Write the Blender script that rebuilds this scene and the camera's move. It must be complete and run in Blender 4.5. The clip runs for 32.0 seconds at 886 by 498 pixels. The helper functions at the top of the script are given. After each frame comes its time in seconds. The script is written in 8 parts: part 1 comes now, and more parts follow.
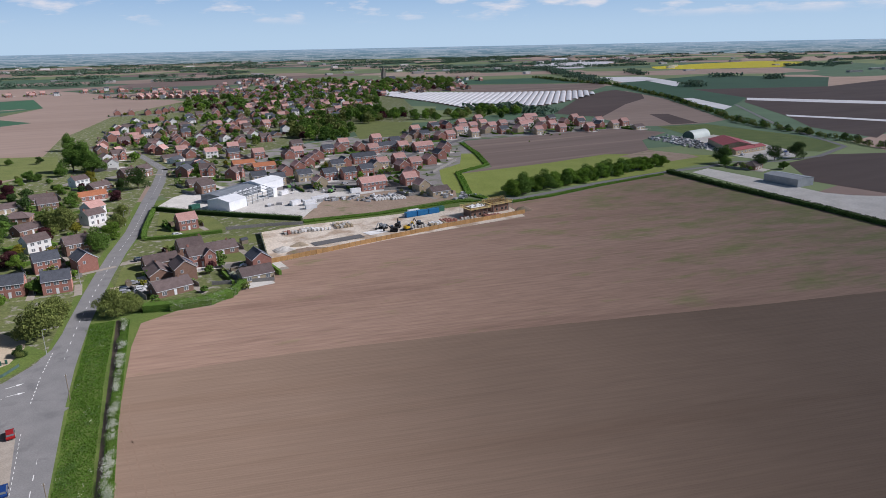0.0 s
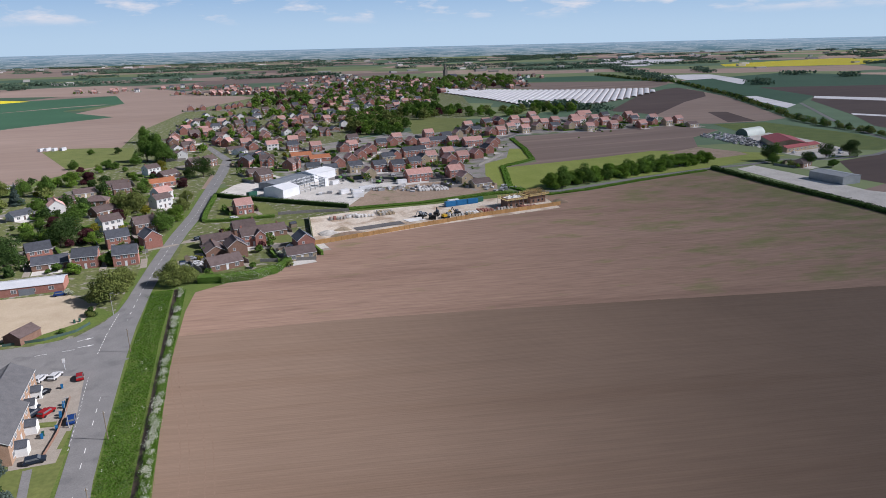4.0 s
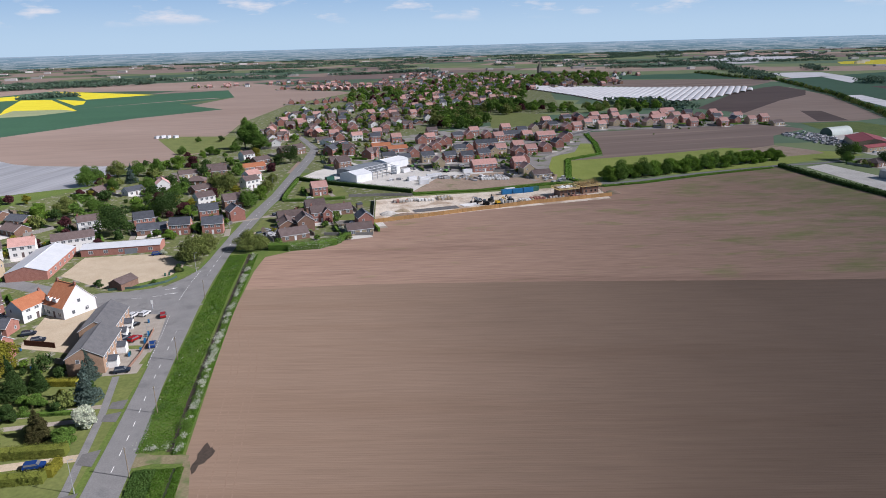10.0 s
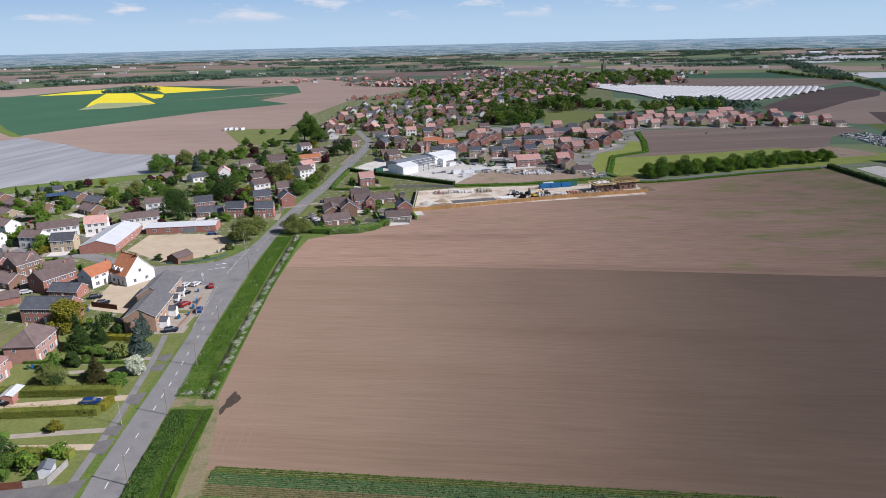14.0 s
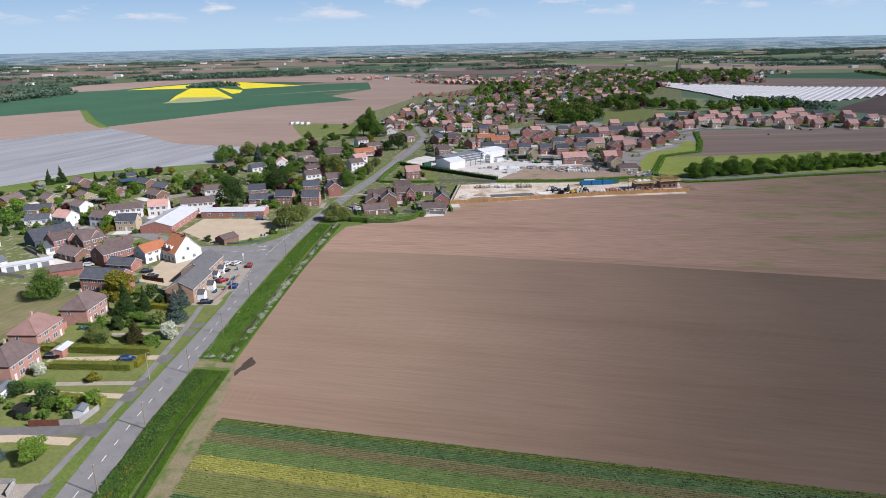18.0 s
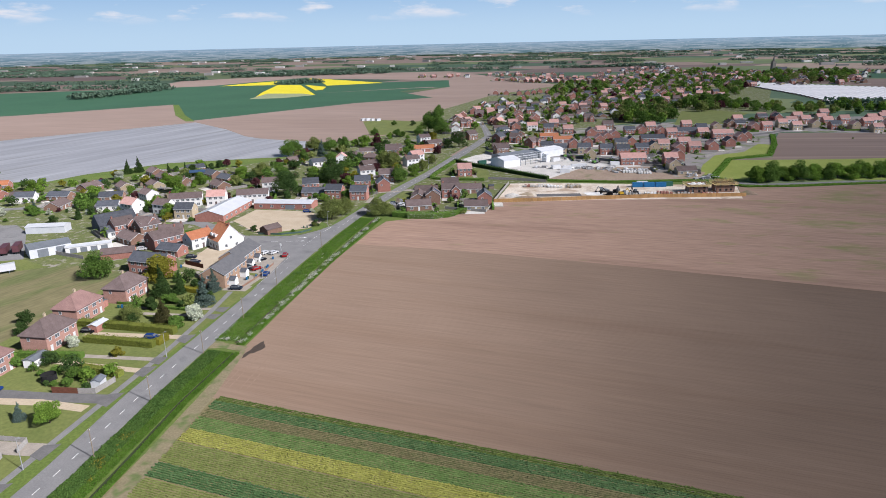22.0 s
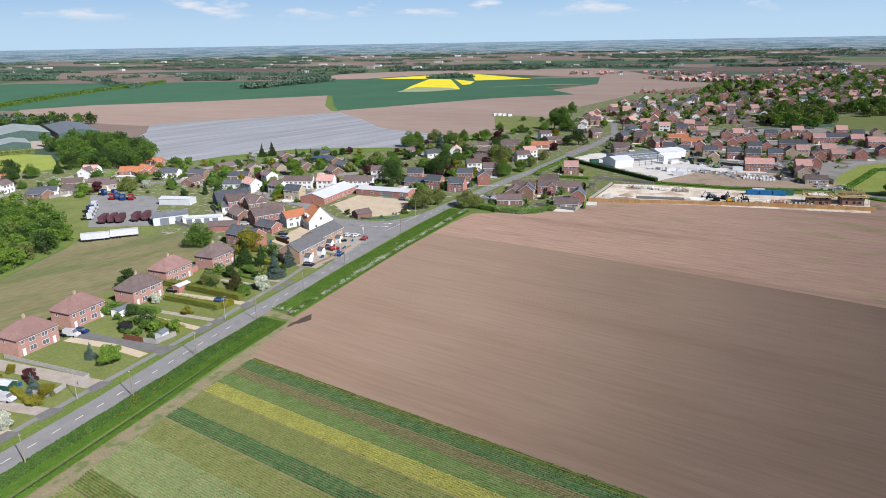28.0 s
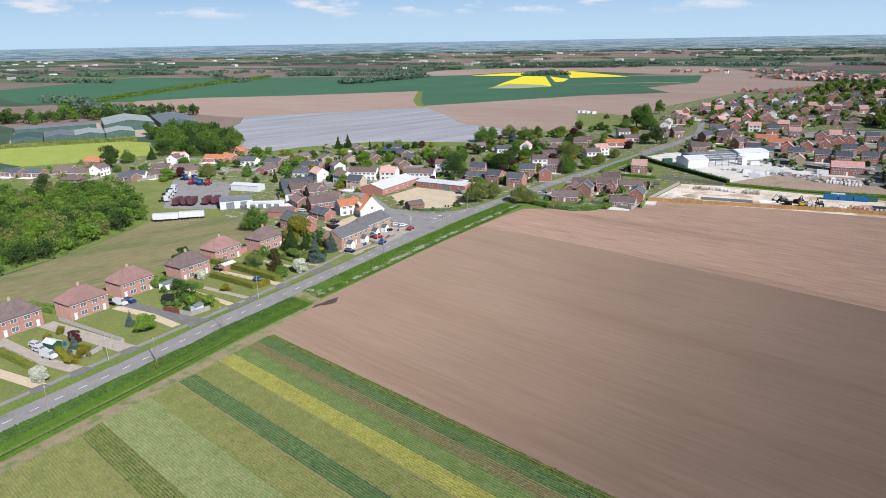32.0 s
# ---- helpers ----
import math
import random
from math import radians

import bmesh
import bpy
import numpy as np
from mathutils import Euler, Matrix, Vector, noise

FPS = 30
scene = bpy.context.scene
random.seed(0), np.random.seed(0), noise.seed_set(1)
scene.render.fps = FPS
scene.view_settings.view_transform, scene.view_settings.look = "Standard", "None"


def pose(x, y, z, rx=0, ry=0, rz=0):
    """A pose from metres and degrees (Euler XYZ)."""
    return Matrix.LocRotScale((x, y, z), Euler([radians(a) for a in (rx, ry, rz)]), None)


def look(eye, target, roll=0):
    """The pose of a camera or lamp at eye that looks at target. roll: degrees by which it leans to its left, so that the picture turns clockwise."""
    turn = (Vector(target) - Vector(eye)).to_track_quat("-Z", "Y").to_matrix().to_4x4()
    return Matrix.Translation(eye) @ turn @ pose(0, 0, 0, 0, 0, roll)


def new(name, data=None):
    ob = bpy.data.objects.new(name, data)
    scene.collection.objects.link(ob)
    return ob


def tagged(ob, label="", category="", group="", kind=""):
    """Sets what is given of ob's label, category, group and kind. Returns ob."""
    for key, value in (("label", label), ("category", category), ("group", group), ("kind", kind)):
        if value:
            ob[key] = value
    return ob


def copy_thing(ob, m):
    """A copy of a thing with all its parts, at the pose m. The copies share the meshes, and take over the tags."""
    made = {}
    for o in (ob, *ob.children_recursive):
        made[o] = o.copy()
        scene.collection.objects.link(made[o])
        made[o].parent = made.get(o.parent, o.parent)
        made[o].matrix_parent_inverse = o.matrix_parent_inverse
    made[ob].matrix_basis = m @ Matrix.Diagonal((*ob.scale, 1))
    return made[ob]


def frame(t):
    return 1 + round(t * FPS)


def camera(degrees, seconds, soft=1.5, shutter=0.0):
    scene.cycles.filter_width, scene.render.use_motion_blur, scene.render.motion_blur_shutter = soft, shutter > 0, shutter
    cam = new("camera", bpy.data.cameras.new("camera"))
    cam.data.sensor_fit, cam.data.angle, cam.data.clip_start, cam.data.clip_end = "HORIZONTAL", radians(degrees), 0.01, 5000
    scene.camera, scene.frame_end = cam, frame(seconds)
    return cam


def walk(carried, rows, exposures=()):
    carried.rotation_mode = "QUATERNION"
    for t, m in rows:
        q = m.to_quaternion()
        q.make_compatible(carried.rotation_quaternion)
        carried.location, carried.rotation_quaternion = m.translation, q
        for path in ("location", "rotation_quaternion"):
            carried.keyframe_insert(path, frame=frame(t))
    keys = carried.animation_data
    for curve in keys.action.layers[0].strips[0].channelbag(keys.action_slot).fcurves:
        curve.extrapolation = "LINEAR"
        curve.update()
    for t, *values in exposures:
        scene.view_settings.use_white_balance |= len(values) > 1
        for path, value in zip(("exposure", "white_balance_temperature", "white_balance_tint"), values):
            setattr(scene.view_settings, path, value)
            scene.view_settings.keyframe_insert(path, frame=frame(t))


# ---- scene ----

# ======== camera and flight ========
cam = camera(66.68, 32.0, soft=0.65)

# seconds, eye x, y, z, heading (clockwise from the road's own direction), downward tilt, roll
PATH = [
    (0.0, 30.82, -71.57, 83.38, 22.60, 16.86, -1.11),
    (3.0, 34.92, -87.16, 83.07, 18.46, 16.90, -1.26),
    (6.0, 40.83, -103.92, 82.77, 14.20, 16.90, -1.47),
    (9.0, 48.77, -120.10, 82.86, 9.94, 16.92, -1.53),
    (11.0, 54.39, -129.66, 82.81, 7.10, 16.95, -1.43),
    (13.0, 60.21, -139.03, 82.97, 4.31, 17.00, -1.37),
    (16.5, 75.19, -153.28, 83.21, -0.99, 17.04, -1.23),
    (19.0, 88.05, -156.93, 82.76, -5.27, 17.06, -1.25),
    (21.0, 99.63, -156.86, 82.86, -9.02, 17.05, -1.28),
    (23.0, 110.55, -156.23, 82.89, -12.92, 17.09, -1.31),
    (24.5, 118.41, -154.49, 82.61, -16.04, 17.10, -1.25),
    (26.5, 129.14, -152.22, 82.16, -20.54, 17.14, -1.08),
    (28.0, 138.05, -151.56, 81.89, -24.34, 17.14, -0.97),
    (30.0, 149.44, -148.02, 81.28, -28.86, 17.17, -1.00),
    (32.0, 159.75, -143.19, 79.97, -32.94, 17.20, -0.99),
]


def flight_row(t, x, y, z, heading, tilt, roll):
    h, p = radians(heading), radians(tilt)
    way = Vector((math.sin(h) * math.cos(p), math.cos(h) * math.cos(p), -math.sin(p)))
    return t, look((x, y, z), Vector((x, y, z)) + way * 100, roll)


EXPOSURES = [(0.0, -0.22, 6080, 15), (9.0, -0.18, 6080, 15), (20.0, -0.12, 6080, 14), (32.0, -0.04, 6080, 11)]
walk(cam, [flight_row(*row) for row in PATH], EXPOSURES)

# ======== world and sun ========
SUN_WAY = Vector((0.74, -0.32, 0.60)).normalized()
world = bpy.data.worlds.new("sky")
scene.world = world
world.use_nodes = True
wn = world.node_tree.nodes
wl = world.node_tree.links
wn.clear()
sky = wn.new("ShaderNodeTexSky")
sky.sky_type = "NISHITA"
sky.sun_disc = False
sky.sun_elevation = math.asin(SUN_WAY.z)
sky.sun_rotation = math.atan2(SUN_WAY.x, SUN_WAY.y)
sky.altitude = 0
sky.air_density = 1.0
sky.dust_density = 1.2
sky.ozone_density = 1.5
sky_bg = wn.new("ShaderNodeBackground")
sky_bg.inputs["Strength"].default_value = 0.037
sky_out = wn.new("ShaderNodeOutputWorld")
# haze near the horizon and a few fair-weather clouds low over it
tc = wn.new("ShaderNodeTexCoord")
sep = wn.new("ShaderNodeSeparateXYZ")
wl.new(tc.outputs["Generated"], sep.inputs[0])
hz = wn.new("ShaderNodeMapRange")
hz.interpolation_type = "SMOOTHSTEP"
hz.inputs[1].default_value, hz.inputs[2].default_value = 0.0, 0.14
hz.inputs[3].default_value, hz.inputs[4].default_value = 0.0, 1.0
wl.new(sep.outputs["Z"], hz.inputs[0])
haze_mix = wn.new("ShaderNodeMix")
haze_mix.data_type = "RGBA"
haze_mix.inputs[6].default_value = (14.9, 19.6, 23.2, 1)
haze_mix.inputs[7].default_value = (4.9, 10.5, 18.9, 1)
wl.new(hz.outputs[0], haze_mix.inputs[0])
hz2 = wn.new("ShaderNodeMapRange")
hz2.inputs[1].default_value, hz2.inputs[2].default_value = 0.12, 0.4
wl.new(sep.outputs["Z"], hz2.inputs[0])
blue_mix = wn.new("ShaderNodeMix")
blue_mix.data_type = "RGBA"
wl.new(hz2.outputs[0], blue_mix.inputs[0])
wl.new(haze_mix.outputs[2], blue_mix.inputs[6])
wl.new(sky.outputs[0], blue_mix.inputs[7])
az = wn.new("ShaderNodeMath")
az.operation = "ARCTAN2"
wl.new(sep.outputs["X"], az.inputs[0])
wl.new(sep.outputs["Y"], az.inputs[1])
comb = wn.new("ShaderNodeCombineXYZ")
azs = wn.new("ShaderNodeMath")
azs.operation = "MULTIPLY"
azs.inputs[1].default_value = 9.0
wl.new(az.outputs[0], azs.inputs[0])
els = wn.new("ShaderNodeMath")
els.operation = "MULTIPLY"
els.inputs[1].default_value = 34.0
wl.new(sep.outputs["Z"], els.inputs[0])
wl.new(azs.outputs[0], comb.inputs[0])
wl.new(els.outputs[0], comb.inputs[1])
cn = wn.new("ShaderNodeTexNoise")
cn.inputs["Scale"].default_value = 1.3
cn.inputs["Detail"].default_value = 6
cn.inputs["Roughness"].default_value = 0.55
wl.new(comb.outputs[0], cn.inputs["Vector"])
cr = wn.new("ShaderNodeMapRange")
cr.inputs[1].default_value, cr.inputs[2].default_value = 0.525, 0.65
wl.new(cn.outputs[0], cr.inputs[0])
lo = wn.new("ShaderNodeMapRange")
lo.interpolation_type = "SMOOTHSTEP"
lo.inputs[1].default_value, lo.inputs[2].default_value = 0.028, 0.045
wl.new(sep.outputs["Z"], lo.inputs[0])
hi = wn.new("ShaderNodeMapRange")
hi.interpolation_type = "SMOOTHSTEP"
hi.inputs[1].default_value, hi.inputs[2].default_value = 0.055, 0.075
hi.inputs[3].default_value, hi.inputs[4].default_value = 1.0, 0.12
wl.new(sep.outputs["Z"], hi.inputs[0])
m1 = wn.new("ShaderNodeMath")
m1.operation = "MULTIPLY"
wl.new(lo.outputs[0], m1.inputs[0])
wl.new(hi.outputs[0], m1.inputs[1])
m2 = wn.new("ShaderNodeMath")
m2.operation = "MULTIPLY"
wl.new(m1.outputs[0], m2.inputs[0])
wl.new(cr.outputs[0], m2.inputs[1])
cloud_mix = wn.new("ShaderNodeMix")
cloud_mix.data_type = "RGBA"
cloud_mix.inputs[7].default_value = (22.0, 22.4, 23.2, 1)
wl.new(m2.outputs[0], cloud_mix.inputs[0])
wl.new(blue_mix.outputs[2], cloud_mix.inputs[6])
wl.new(cloud_mix.outputs[2], sky_bg.inputs["Color"])
wl.new(sky_bg.outputs[0], sky_out.inputs["Surface"])

sun_data = bpy.data.lights.new("sun", "SUN")
sun_data.energy = 5.0
sun_data.angle = radians(0.53)
sun_data.color = (1.0, 0.955, 0.925)
sun = new("sun", sun_data)
sun.matrix_world = look(SUN_WAY * 300, (0, 0, 0))


# ======== materials ========
def lin(c):
    return (c[0], c[1], c[2], 1.0)


def mat(name, a, b, scale=0.5, rough=0.9, fine=6.0, fine_amount=0.25, bump=0.0, bump_scale=8.0, metal=0.0,
        island=0.0, per_object=0.0, stretch=(1, 1, 1), turn=0.0, third=None, third_scale=0.02, third_cut=0.5, damp_shade=None, weedy=None):
    """A surface whose colour drifts between a and b at two scales, with relief; third: patches of another colour;
    a four-number span: the value falls from one x to another, soil's darker look towards the sun put into colour;
    weedy: seedlings that tint the soil in drifts, thicker towards the east."""
    m = bpy.data.materials.new(name)
    m.use_nodes = True
    nt = m.node_tree
    n, k = nt.nodes, nt.links
    bs = n["Principled BSDF"]
    bs.inputs["Roughness"].default_value = rough
    bs.inputs["Metallic"].default_value = metal
    bs.inputs["Specular IOR Level"].default_value = 0.3
    bs.inputs["Diffuse Roughness"].default_value = 1.0 if rough > 0.65 else 0.0
    geo = n.new("ShaderNodeNewGeometry")
    mp = n.new("ShaderNodeMapping")
    mp.inputs["Scale"].default_value = stretch
    mp.inputs["Rotation"].default_value = (0, 0, radians(turn))
    mp.vector_type = "TEXTURE"
    mp.inputs["Scale"].default_value = tuple(1.0 / v for v in stretch)
    k.new(geo.outputs["Position"], mp.inputs["Vector"])
    n1 = n.new("ShaderNodeTexNoise")
    n1.inputs["Scale"].default_value = scale
    n1.inputs["Detail"].default_value = 4
    n1.inputs["Roughness"].default_value = 0.6
    n2 = n.new("ShaderNodeTexNoise")
    n2.inputs["Scale"].default_value = fine
    n2.inputs["Detail"].default_value = 3
    k.new(mp.outputs[0], n1.inputs["Vector"])
    k.new(mp.outputs[0], n2.inputs["Vector"])
    ramp = n.new("ShaderNodeMapRange")
    ramp.inputs[1].default_value, ramp.inputs[2].default_value = 0.3, 0.7
    k.new(n1.outputs[0], ramp.inputs[0])
    mix = n.new("ShaderNodeMix")
    mix.data_type = "RGBA"
    mix.inputs[6].default_value, mix.inputs[7].default_value = lin(a), lin(b)
    k.new(ramp.outputs[0], mix.inputs[0])
    col = mix.outputs[2]
    if third is not None:
        n3 = n.new("ShaderNodeTexNoise")
        n3.inputs["Scale"].default_value = third_scale
        n3.inputs["Detail"].default_value = 5
        k.new(mp.outputs[0], n3.inputs["Vector"])
        r3 = n.new("ShaderNodeMapRange")
        r3.inputs[1].default_value, r3.inputs[2].default_value = third_cut, third_cut + 0.12
        k.new(n3.outputs[0], r3.inputs[0])
        m3 = n.new("ShaderNodeMix")
        m3.data_type = "RGBA"
        m3.inputs[7].default_value = lin(third)
        k.new(r3.outputs[0], m3.inputs[0])
        k.new(col, m3.inputs[6])
        col = m3.outputs[2]
    if weedy is not None:
        sw = n.new("ShaderNodeSeparateXYZ")
        k.new(geo.outputs["Position"], sw.inputs[0])
        wm = n.new("ShaderNodeMapping")
        wm.inputs["Scale"].default_value = (0.03, 0.075, 1)
        k.new(geo.outputs["Position"], wm.inputs["Vector"])
        wn3 = n.new("ShaderNodeTexNoise")
        wn3.inputs["Scale"].default_value = 1.0
        wn3.inputs["Detail"].default_value = 9
        wn3.inputs["Roughness"].default_value = 0.68
        k.new(wm.outputs[0], wn3.inputs["Vector"])
        we = n.new("ShaderNodeMapRange")
        we.inputs[1].default_value, we.inputs[2].default_value = 140, 340
        we.inputs[3].default_value, we.inputs[4].default_value = -0.12, 0.075
        k.new(sw.outputs[0], we.inputs[0])
        wa = n.new("ShaderNodeMath")
        k.new(wn3.outputs[0], wa.inputs[0])
        k.new(we.outputs[0], wa.inputs[1])
        wr = n.new("ShaderNodeMapRange")
        wr.inputs[1].default_value, wr.inputs[2].default_value = 0.46, 0.64
        wr.inputs[4].default_value = 0.8
        k.new(wa.outputs[0], wr.inputs[0])
        m4 = n.new("ShaderNodeMix")
        m4.data_type = "RGBA"
        m4.inputs[7].default_value = lin(weedy)
        k.new(wr.outputs[0], m4.inputs[0])
        k.new(col, m4.inputs[6])
        col = m4.outputs[2]
    hs = n.new("ShaderNodeHueSaturation")
    k.new(col, hs.inputs["Color"])
    v = n.new("ShaderNodeMapRange")
    v.inputs[1].default_value, v.inputs[2].default_value = 0.25, 0.75
    v.inputs[3].default_value, v.inputs[4].default_value = 1 - fine_amount, 1 + fine_amount
    k.new(n2.outputs[0], v.inputs[0])
    val = v.outputs[0]
    for amount, source in ((island, geo.outputs["Random Per Island"]),
                           (per_object, n.new("ShaderNodeObjectInfo").outputs["Random"] if per_object else None)):
        if amount:
            w = n.new("ShaderNodeMapRange")
            w.inputs[3].default_value, w.inputs[4].default_value = 1 - amount, 1 + amount
            k.new(source, w.inputs[0])
            mu = n.new("ShaderNodeMath")
            mu.operation = "MULTIPLY"
            k.new(val, mu.inputs[0])
            k.new(w.outputs[0], mu.inputs[1])
            val = mu.outputs[0]
    # soil looks darker towards the sun; this is put into colour along x
    if damp_shade is not None:
        x0, x1, west_value, east_value = damp_shade
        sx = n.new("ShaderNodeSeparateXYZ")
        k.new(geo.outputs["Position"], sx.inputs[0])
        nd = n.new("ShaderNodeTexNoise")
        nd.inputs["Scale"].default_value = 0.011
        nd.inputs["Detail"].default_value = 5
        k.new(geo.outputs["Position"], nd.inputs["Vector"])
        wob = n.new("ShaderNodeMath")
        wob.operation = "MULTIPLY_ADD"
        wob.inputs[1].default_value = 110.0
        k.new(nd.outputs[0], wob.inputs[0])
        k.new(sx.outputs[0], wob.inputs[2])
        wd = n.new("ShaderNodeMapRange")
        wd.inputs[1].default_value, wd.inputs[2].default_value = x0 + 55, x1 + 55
        wd.inputs[3].default_value, wd.inputs[4].default_value = west_value, east_value
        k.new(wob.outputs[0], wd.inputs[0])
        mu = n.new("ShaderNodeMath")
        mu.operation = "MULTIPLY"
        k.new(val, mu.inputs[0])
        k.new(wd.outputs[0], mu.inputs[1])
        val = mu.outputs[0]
    k.new(val, hs.inputs["Value"])
    k.new(hs.outputs[0], bs.inputs["Base Color"])
    if bump:
        bn = n.new("ShaderNodeTexNoise")
        bn.inputs["Scale"].default_value = bump_scale
        bn.inputs["Detail"].default_value = 3
        k.new(mp.outputs[0], bn.inputs["Vector"])
        bp = n.new("ShaderNodeBump")
        bp.inputs["Strength"].default_value = bump
        bp.inputs["Distance"].default_value = 0.1
        k.new(bn.outputs[0], bp.inputs["Height"])
        k.new(bp.outputs[0], bs.inputs["Normal"])
    return m


def leaf_mat(name, a, b, island=0.35):
    m = mat(name, a, b, scale=0.35, rough=0.85, fine=3, fine_amount=0.2, island=island, per_object=0.15)
    n, k = m.node_tree.nodes, m.node_tree.links
    bs = n["Principled BSDF"]
    bs.inputs["Specular IOR Level"].default_value = 0.1
    tr = n.new("ShaderNodeBsdfTranslucent")
    k.new(bs.inputs["Base Color"].links[0].from_socket, tr.inputs["Color"])
    ms = n.new("ShaderNodeMixShader")
    ms.inputs[0].default_value = 0.18
    k.new(bs.outputs[0], ms.inputs[1])
    k.new(tr.outputs[0], ms.inputs[2])
    k.new(ms.outputs[0], n["Material Output"].inputs["Surface"])
    return m


M = {}
M["soil"] = mat("ploughed_soil", (0.268, 0.187, 0.133), (0.292, 0.207, 0.15), scale=0.02, fine=0.9, fine_amount=0.10, rough=1, bump=0.6,
                bump_scale=5, turn=-10, stretch=(0.06, 1, 1), third=(0.26, 0.179, 0.126), third_scale=0.05, third_cut=0.5, damp_shade=(55, 180, 1.0, 0.54))
M["stubble"] = mat("pale_soil", (0.30, 0.197, 0.143), (0.35, 0.236, 0.177), scale=0.03, fine=0.7, fine_amount=0.18, rough=1, bump=0.6,
                   bump_scale=5, turn=-8, stretch=(0.12, 1, 1), third=(0.262, 0.17, 0.126), third_scale=0.05, third_cut=0.55, damp_shade=(110, 300, 1.06, 0.74), weedy=(0.175, 0.20, 0.06))
M["soil_far"] = mat("far_soil", (0.262, 0.192, 0.155), (0.305, 0.228, 0.187), scale=0.01, fine=0.1, fine_amount=0.08, rough=1, stretch=(0.2, 1, 1))
M["soil_dark"] = mat("dark_soil", (0.075, 0.05, 0.045), (0.10, 0.07, 0.06), scale=0.02, fine=0.1, fine_amount=0.1, rough=1, stretch=(0.2, 1, 1))
M["soil_mid"] = mat("brown_soil", (0.185, 0.135, 0.112), (0.235, 0.175, 0.145), scale=0.03, fine=0.1, fine_amount=0.12, rough=1, stretch=(0.06, 1, 1), turn=4, third=(0.27, 0.205, 0.165), third_scale=0.05, third_cut=0.55)
M["soil_line"] = mat("pressed_soil", (0.262, 0.18, 0.128), (0.295, 0.205, 0.148), rough=1)
M["grass"] = mat("grass", (0.092, 0.142, 0.03), (0.14, 0.182, 0.042), scale=0.08, fine=1.5, fine_amount=0.3, rough=0.95, bump=0.6, bump_scale=5)
M["lawn"] = mat("lawn", (0.122, 0.15, 0.043), (0.172, 0.19, 0.06), scale=0.1, fine=1.0, fine_amount=0.18, rough=0.95)
M["rough_grass"] = mat("rough_grass", (0.16, 0.145, 0.073), (0.20, 0.178, 0.092), scale=0.05, fine=0.8, fine_amount=0.2, rough=1, stretch=(0.25, 1, 1), turn=70, third=(0.125, 0.14, 0.055), third_scale=0.07, third_cut=0.5)
M["meadow"] = mat("bright_meadow", (0.215, 0.262, 0.05), (0.265, 0.305, 0.07), scale=0.06, fine=0.8, fine_amount=0.2, rough=0.95)
M["wheat"] = mat("green_crop", (0.04, 0.1, 0.055), (0.05, 0.12, 0.065), scale=0.01, fine=0.2, fine_amount=0.1, rough=0.9)
M["rape"] = mat("rapeseed_bloom", (0.62, 0.52, 0.02), (0.70, 0.60, 0.03), scale=0.03, fine=0.3, fine_amount=0.1, rough=0.9)
M["fleece"] = mat("white_fleece", (0.46, 0.46, 0.48), (0.58, 0.58, 0.59), scale=0.05, fine=0.5, fine_amount=0.12, rough=0.6, stretch=(0.1, 1, 1), turn=0)
M["plastic_field"] = mat("plastic_rows", (0.36, 0.36, 0.375), (0.56, 0.56, 0.57), scale=0.05, fine=0.35, fine_amount=0.16, rough=0.6, stretch=(0.06, 1, 1), turn=74, third=(0.33, 0.325, 0.32), third_scale=0.09, third_cut=0.56)
M["asphalt"] = mat("asphalt", (0.195, 0.192, 0.19), (0.235, 0.23, 0.226), scale=0.2, fine=3, fine_amount=0.14, rough=0.9, third=(0.165, 0.163, 0.163), third_scale=0.16, third_cut=0.57)
M["asphalt_dark"] = mat("dark_asphalt", (0.13, 0.125, 0.125), (0.17, 0.165, 0.16), scale=0.3, fine=3, fine_amount=0.15, rough=0.95)
M["paving"] = mat("paving", (0.29, 0.255, 0.215), (0.37, 0.33, 0.28), scale=0.4, fine=3, fine_amount=0.15, rough=0.95)
M["gravel"] = mat("beige_gravel", (0.42, 0.34, 0.24), (0.50, 0.42, 0.31), scale=0.15, fine=2, fine_amount=0.12, rough=1)
M["concrete"] = mat("pale_concrete", (0.52, 0.495, 0.45), (0.66, 0.63, 0.58), scale=0.1, fine=1, fine_amount=0.15, rough=0.95)
M["paint"] = mat("road_paint", (0.70, 0.70, 0.68), (0.80, 0.80, 0.78), scale=2, fine=8, fine_amount=0.2, rough=0.8)
M["brick_red"] = mat("red_brick", (0.37, 0.17, 0.13), (0.45, 0.225, 0.175), scale=0.8, fine=7, fine_amount=0.25, rough=0.95, per_object=0.08)
M["brick_brown"] = mat("brown_brick", (0.26, 0.155, 0.11), (0.33, 0.205, 0.15), scale=0.8, fine=7, fine_amount=0.25, rough=0.95)
M["brick_tan"] = mat("tan_brick", (0.36, 0.235, 0.155), (0.43, 0.29, 0.20), scale=0.8, fine=7, fine_amount=0.22, rough=0.95)
M["brick_semi"] = mat("old_red_brick", (0.40, 0.225, 0.175), (0.47, 0.28, 0.225), scale=0.8, fine=7, fine_amount=0.25, rough=0.95, per_object=0.06)
M["brick_buff"] = mat("buff_brick", (0.45, 0.36, 0.24), (0.52, 0.43, 0.30), scale=0.8, fine=7, fine_amount=0.18, rough=0.95)
M["render_white"] = mat("white_render", (0.79, 0.78, 0.75), (0.87, 0.86, 0.83), scale=0.5, fine=3, fine_amount=0.05, rough=0.9)
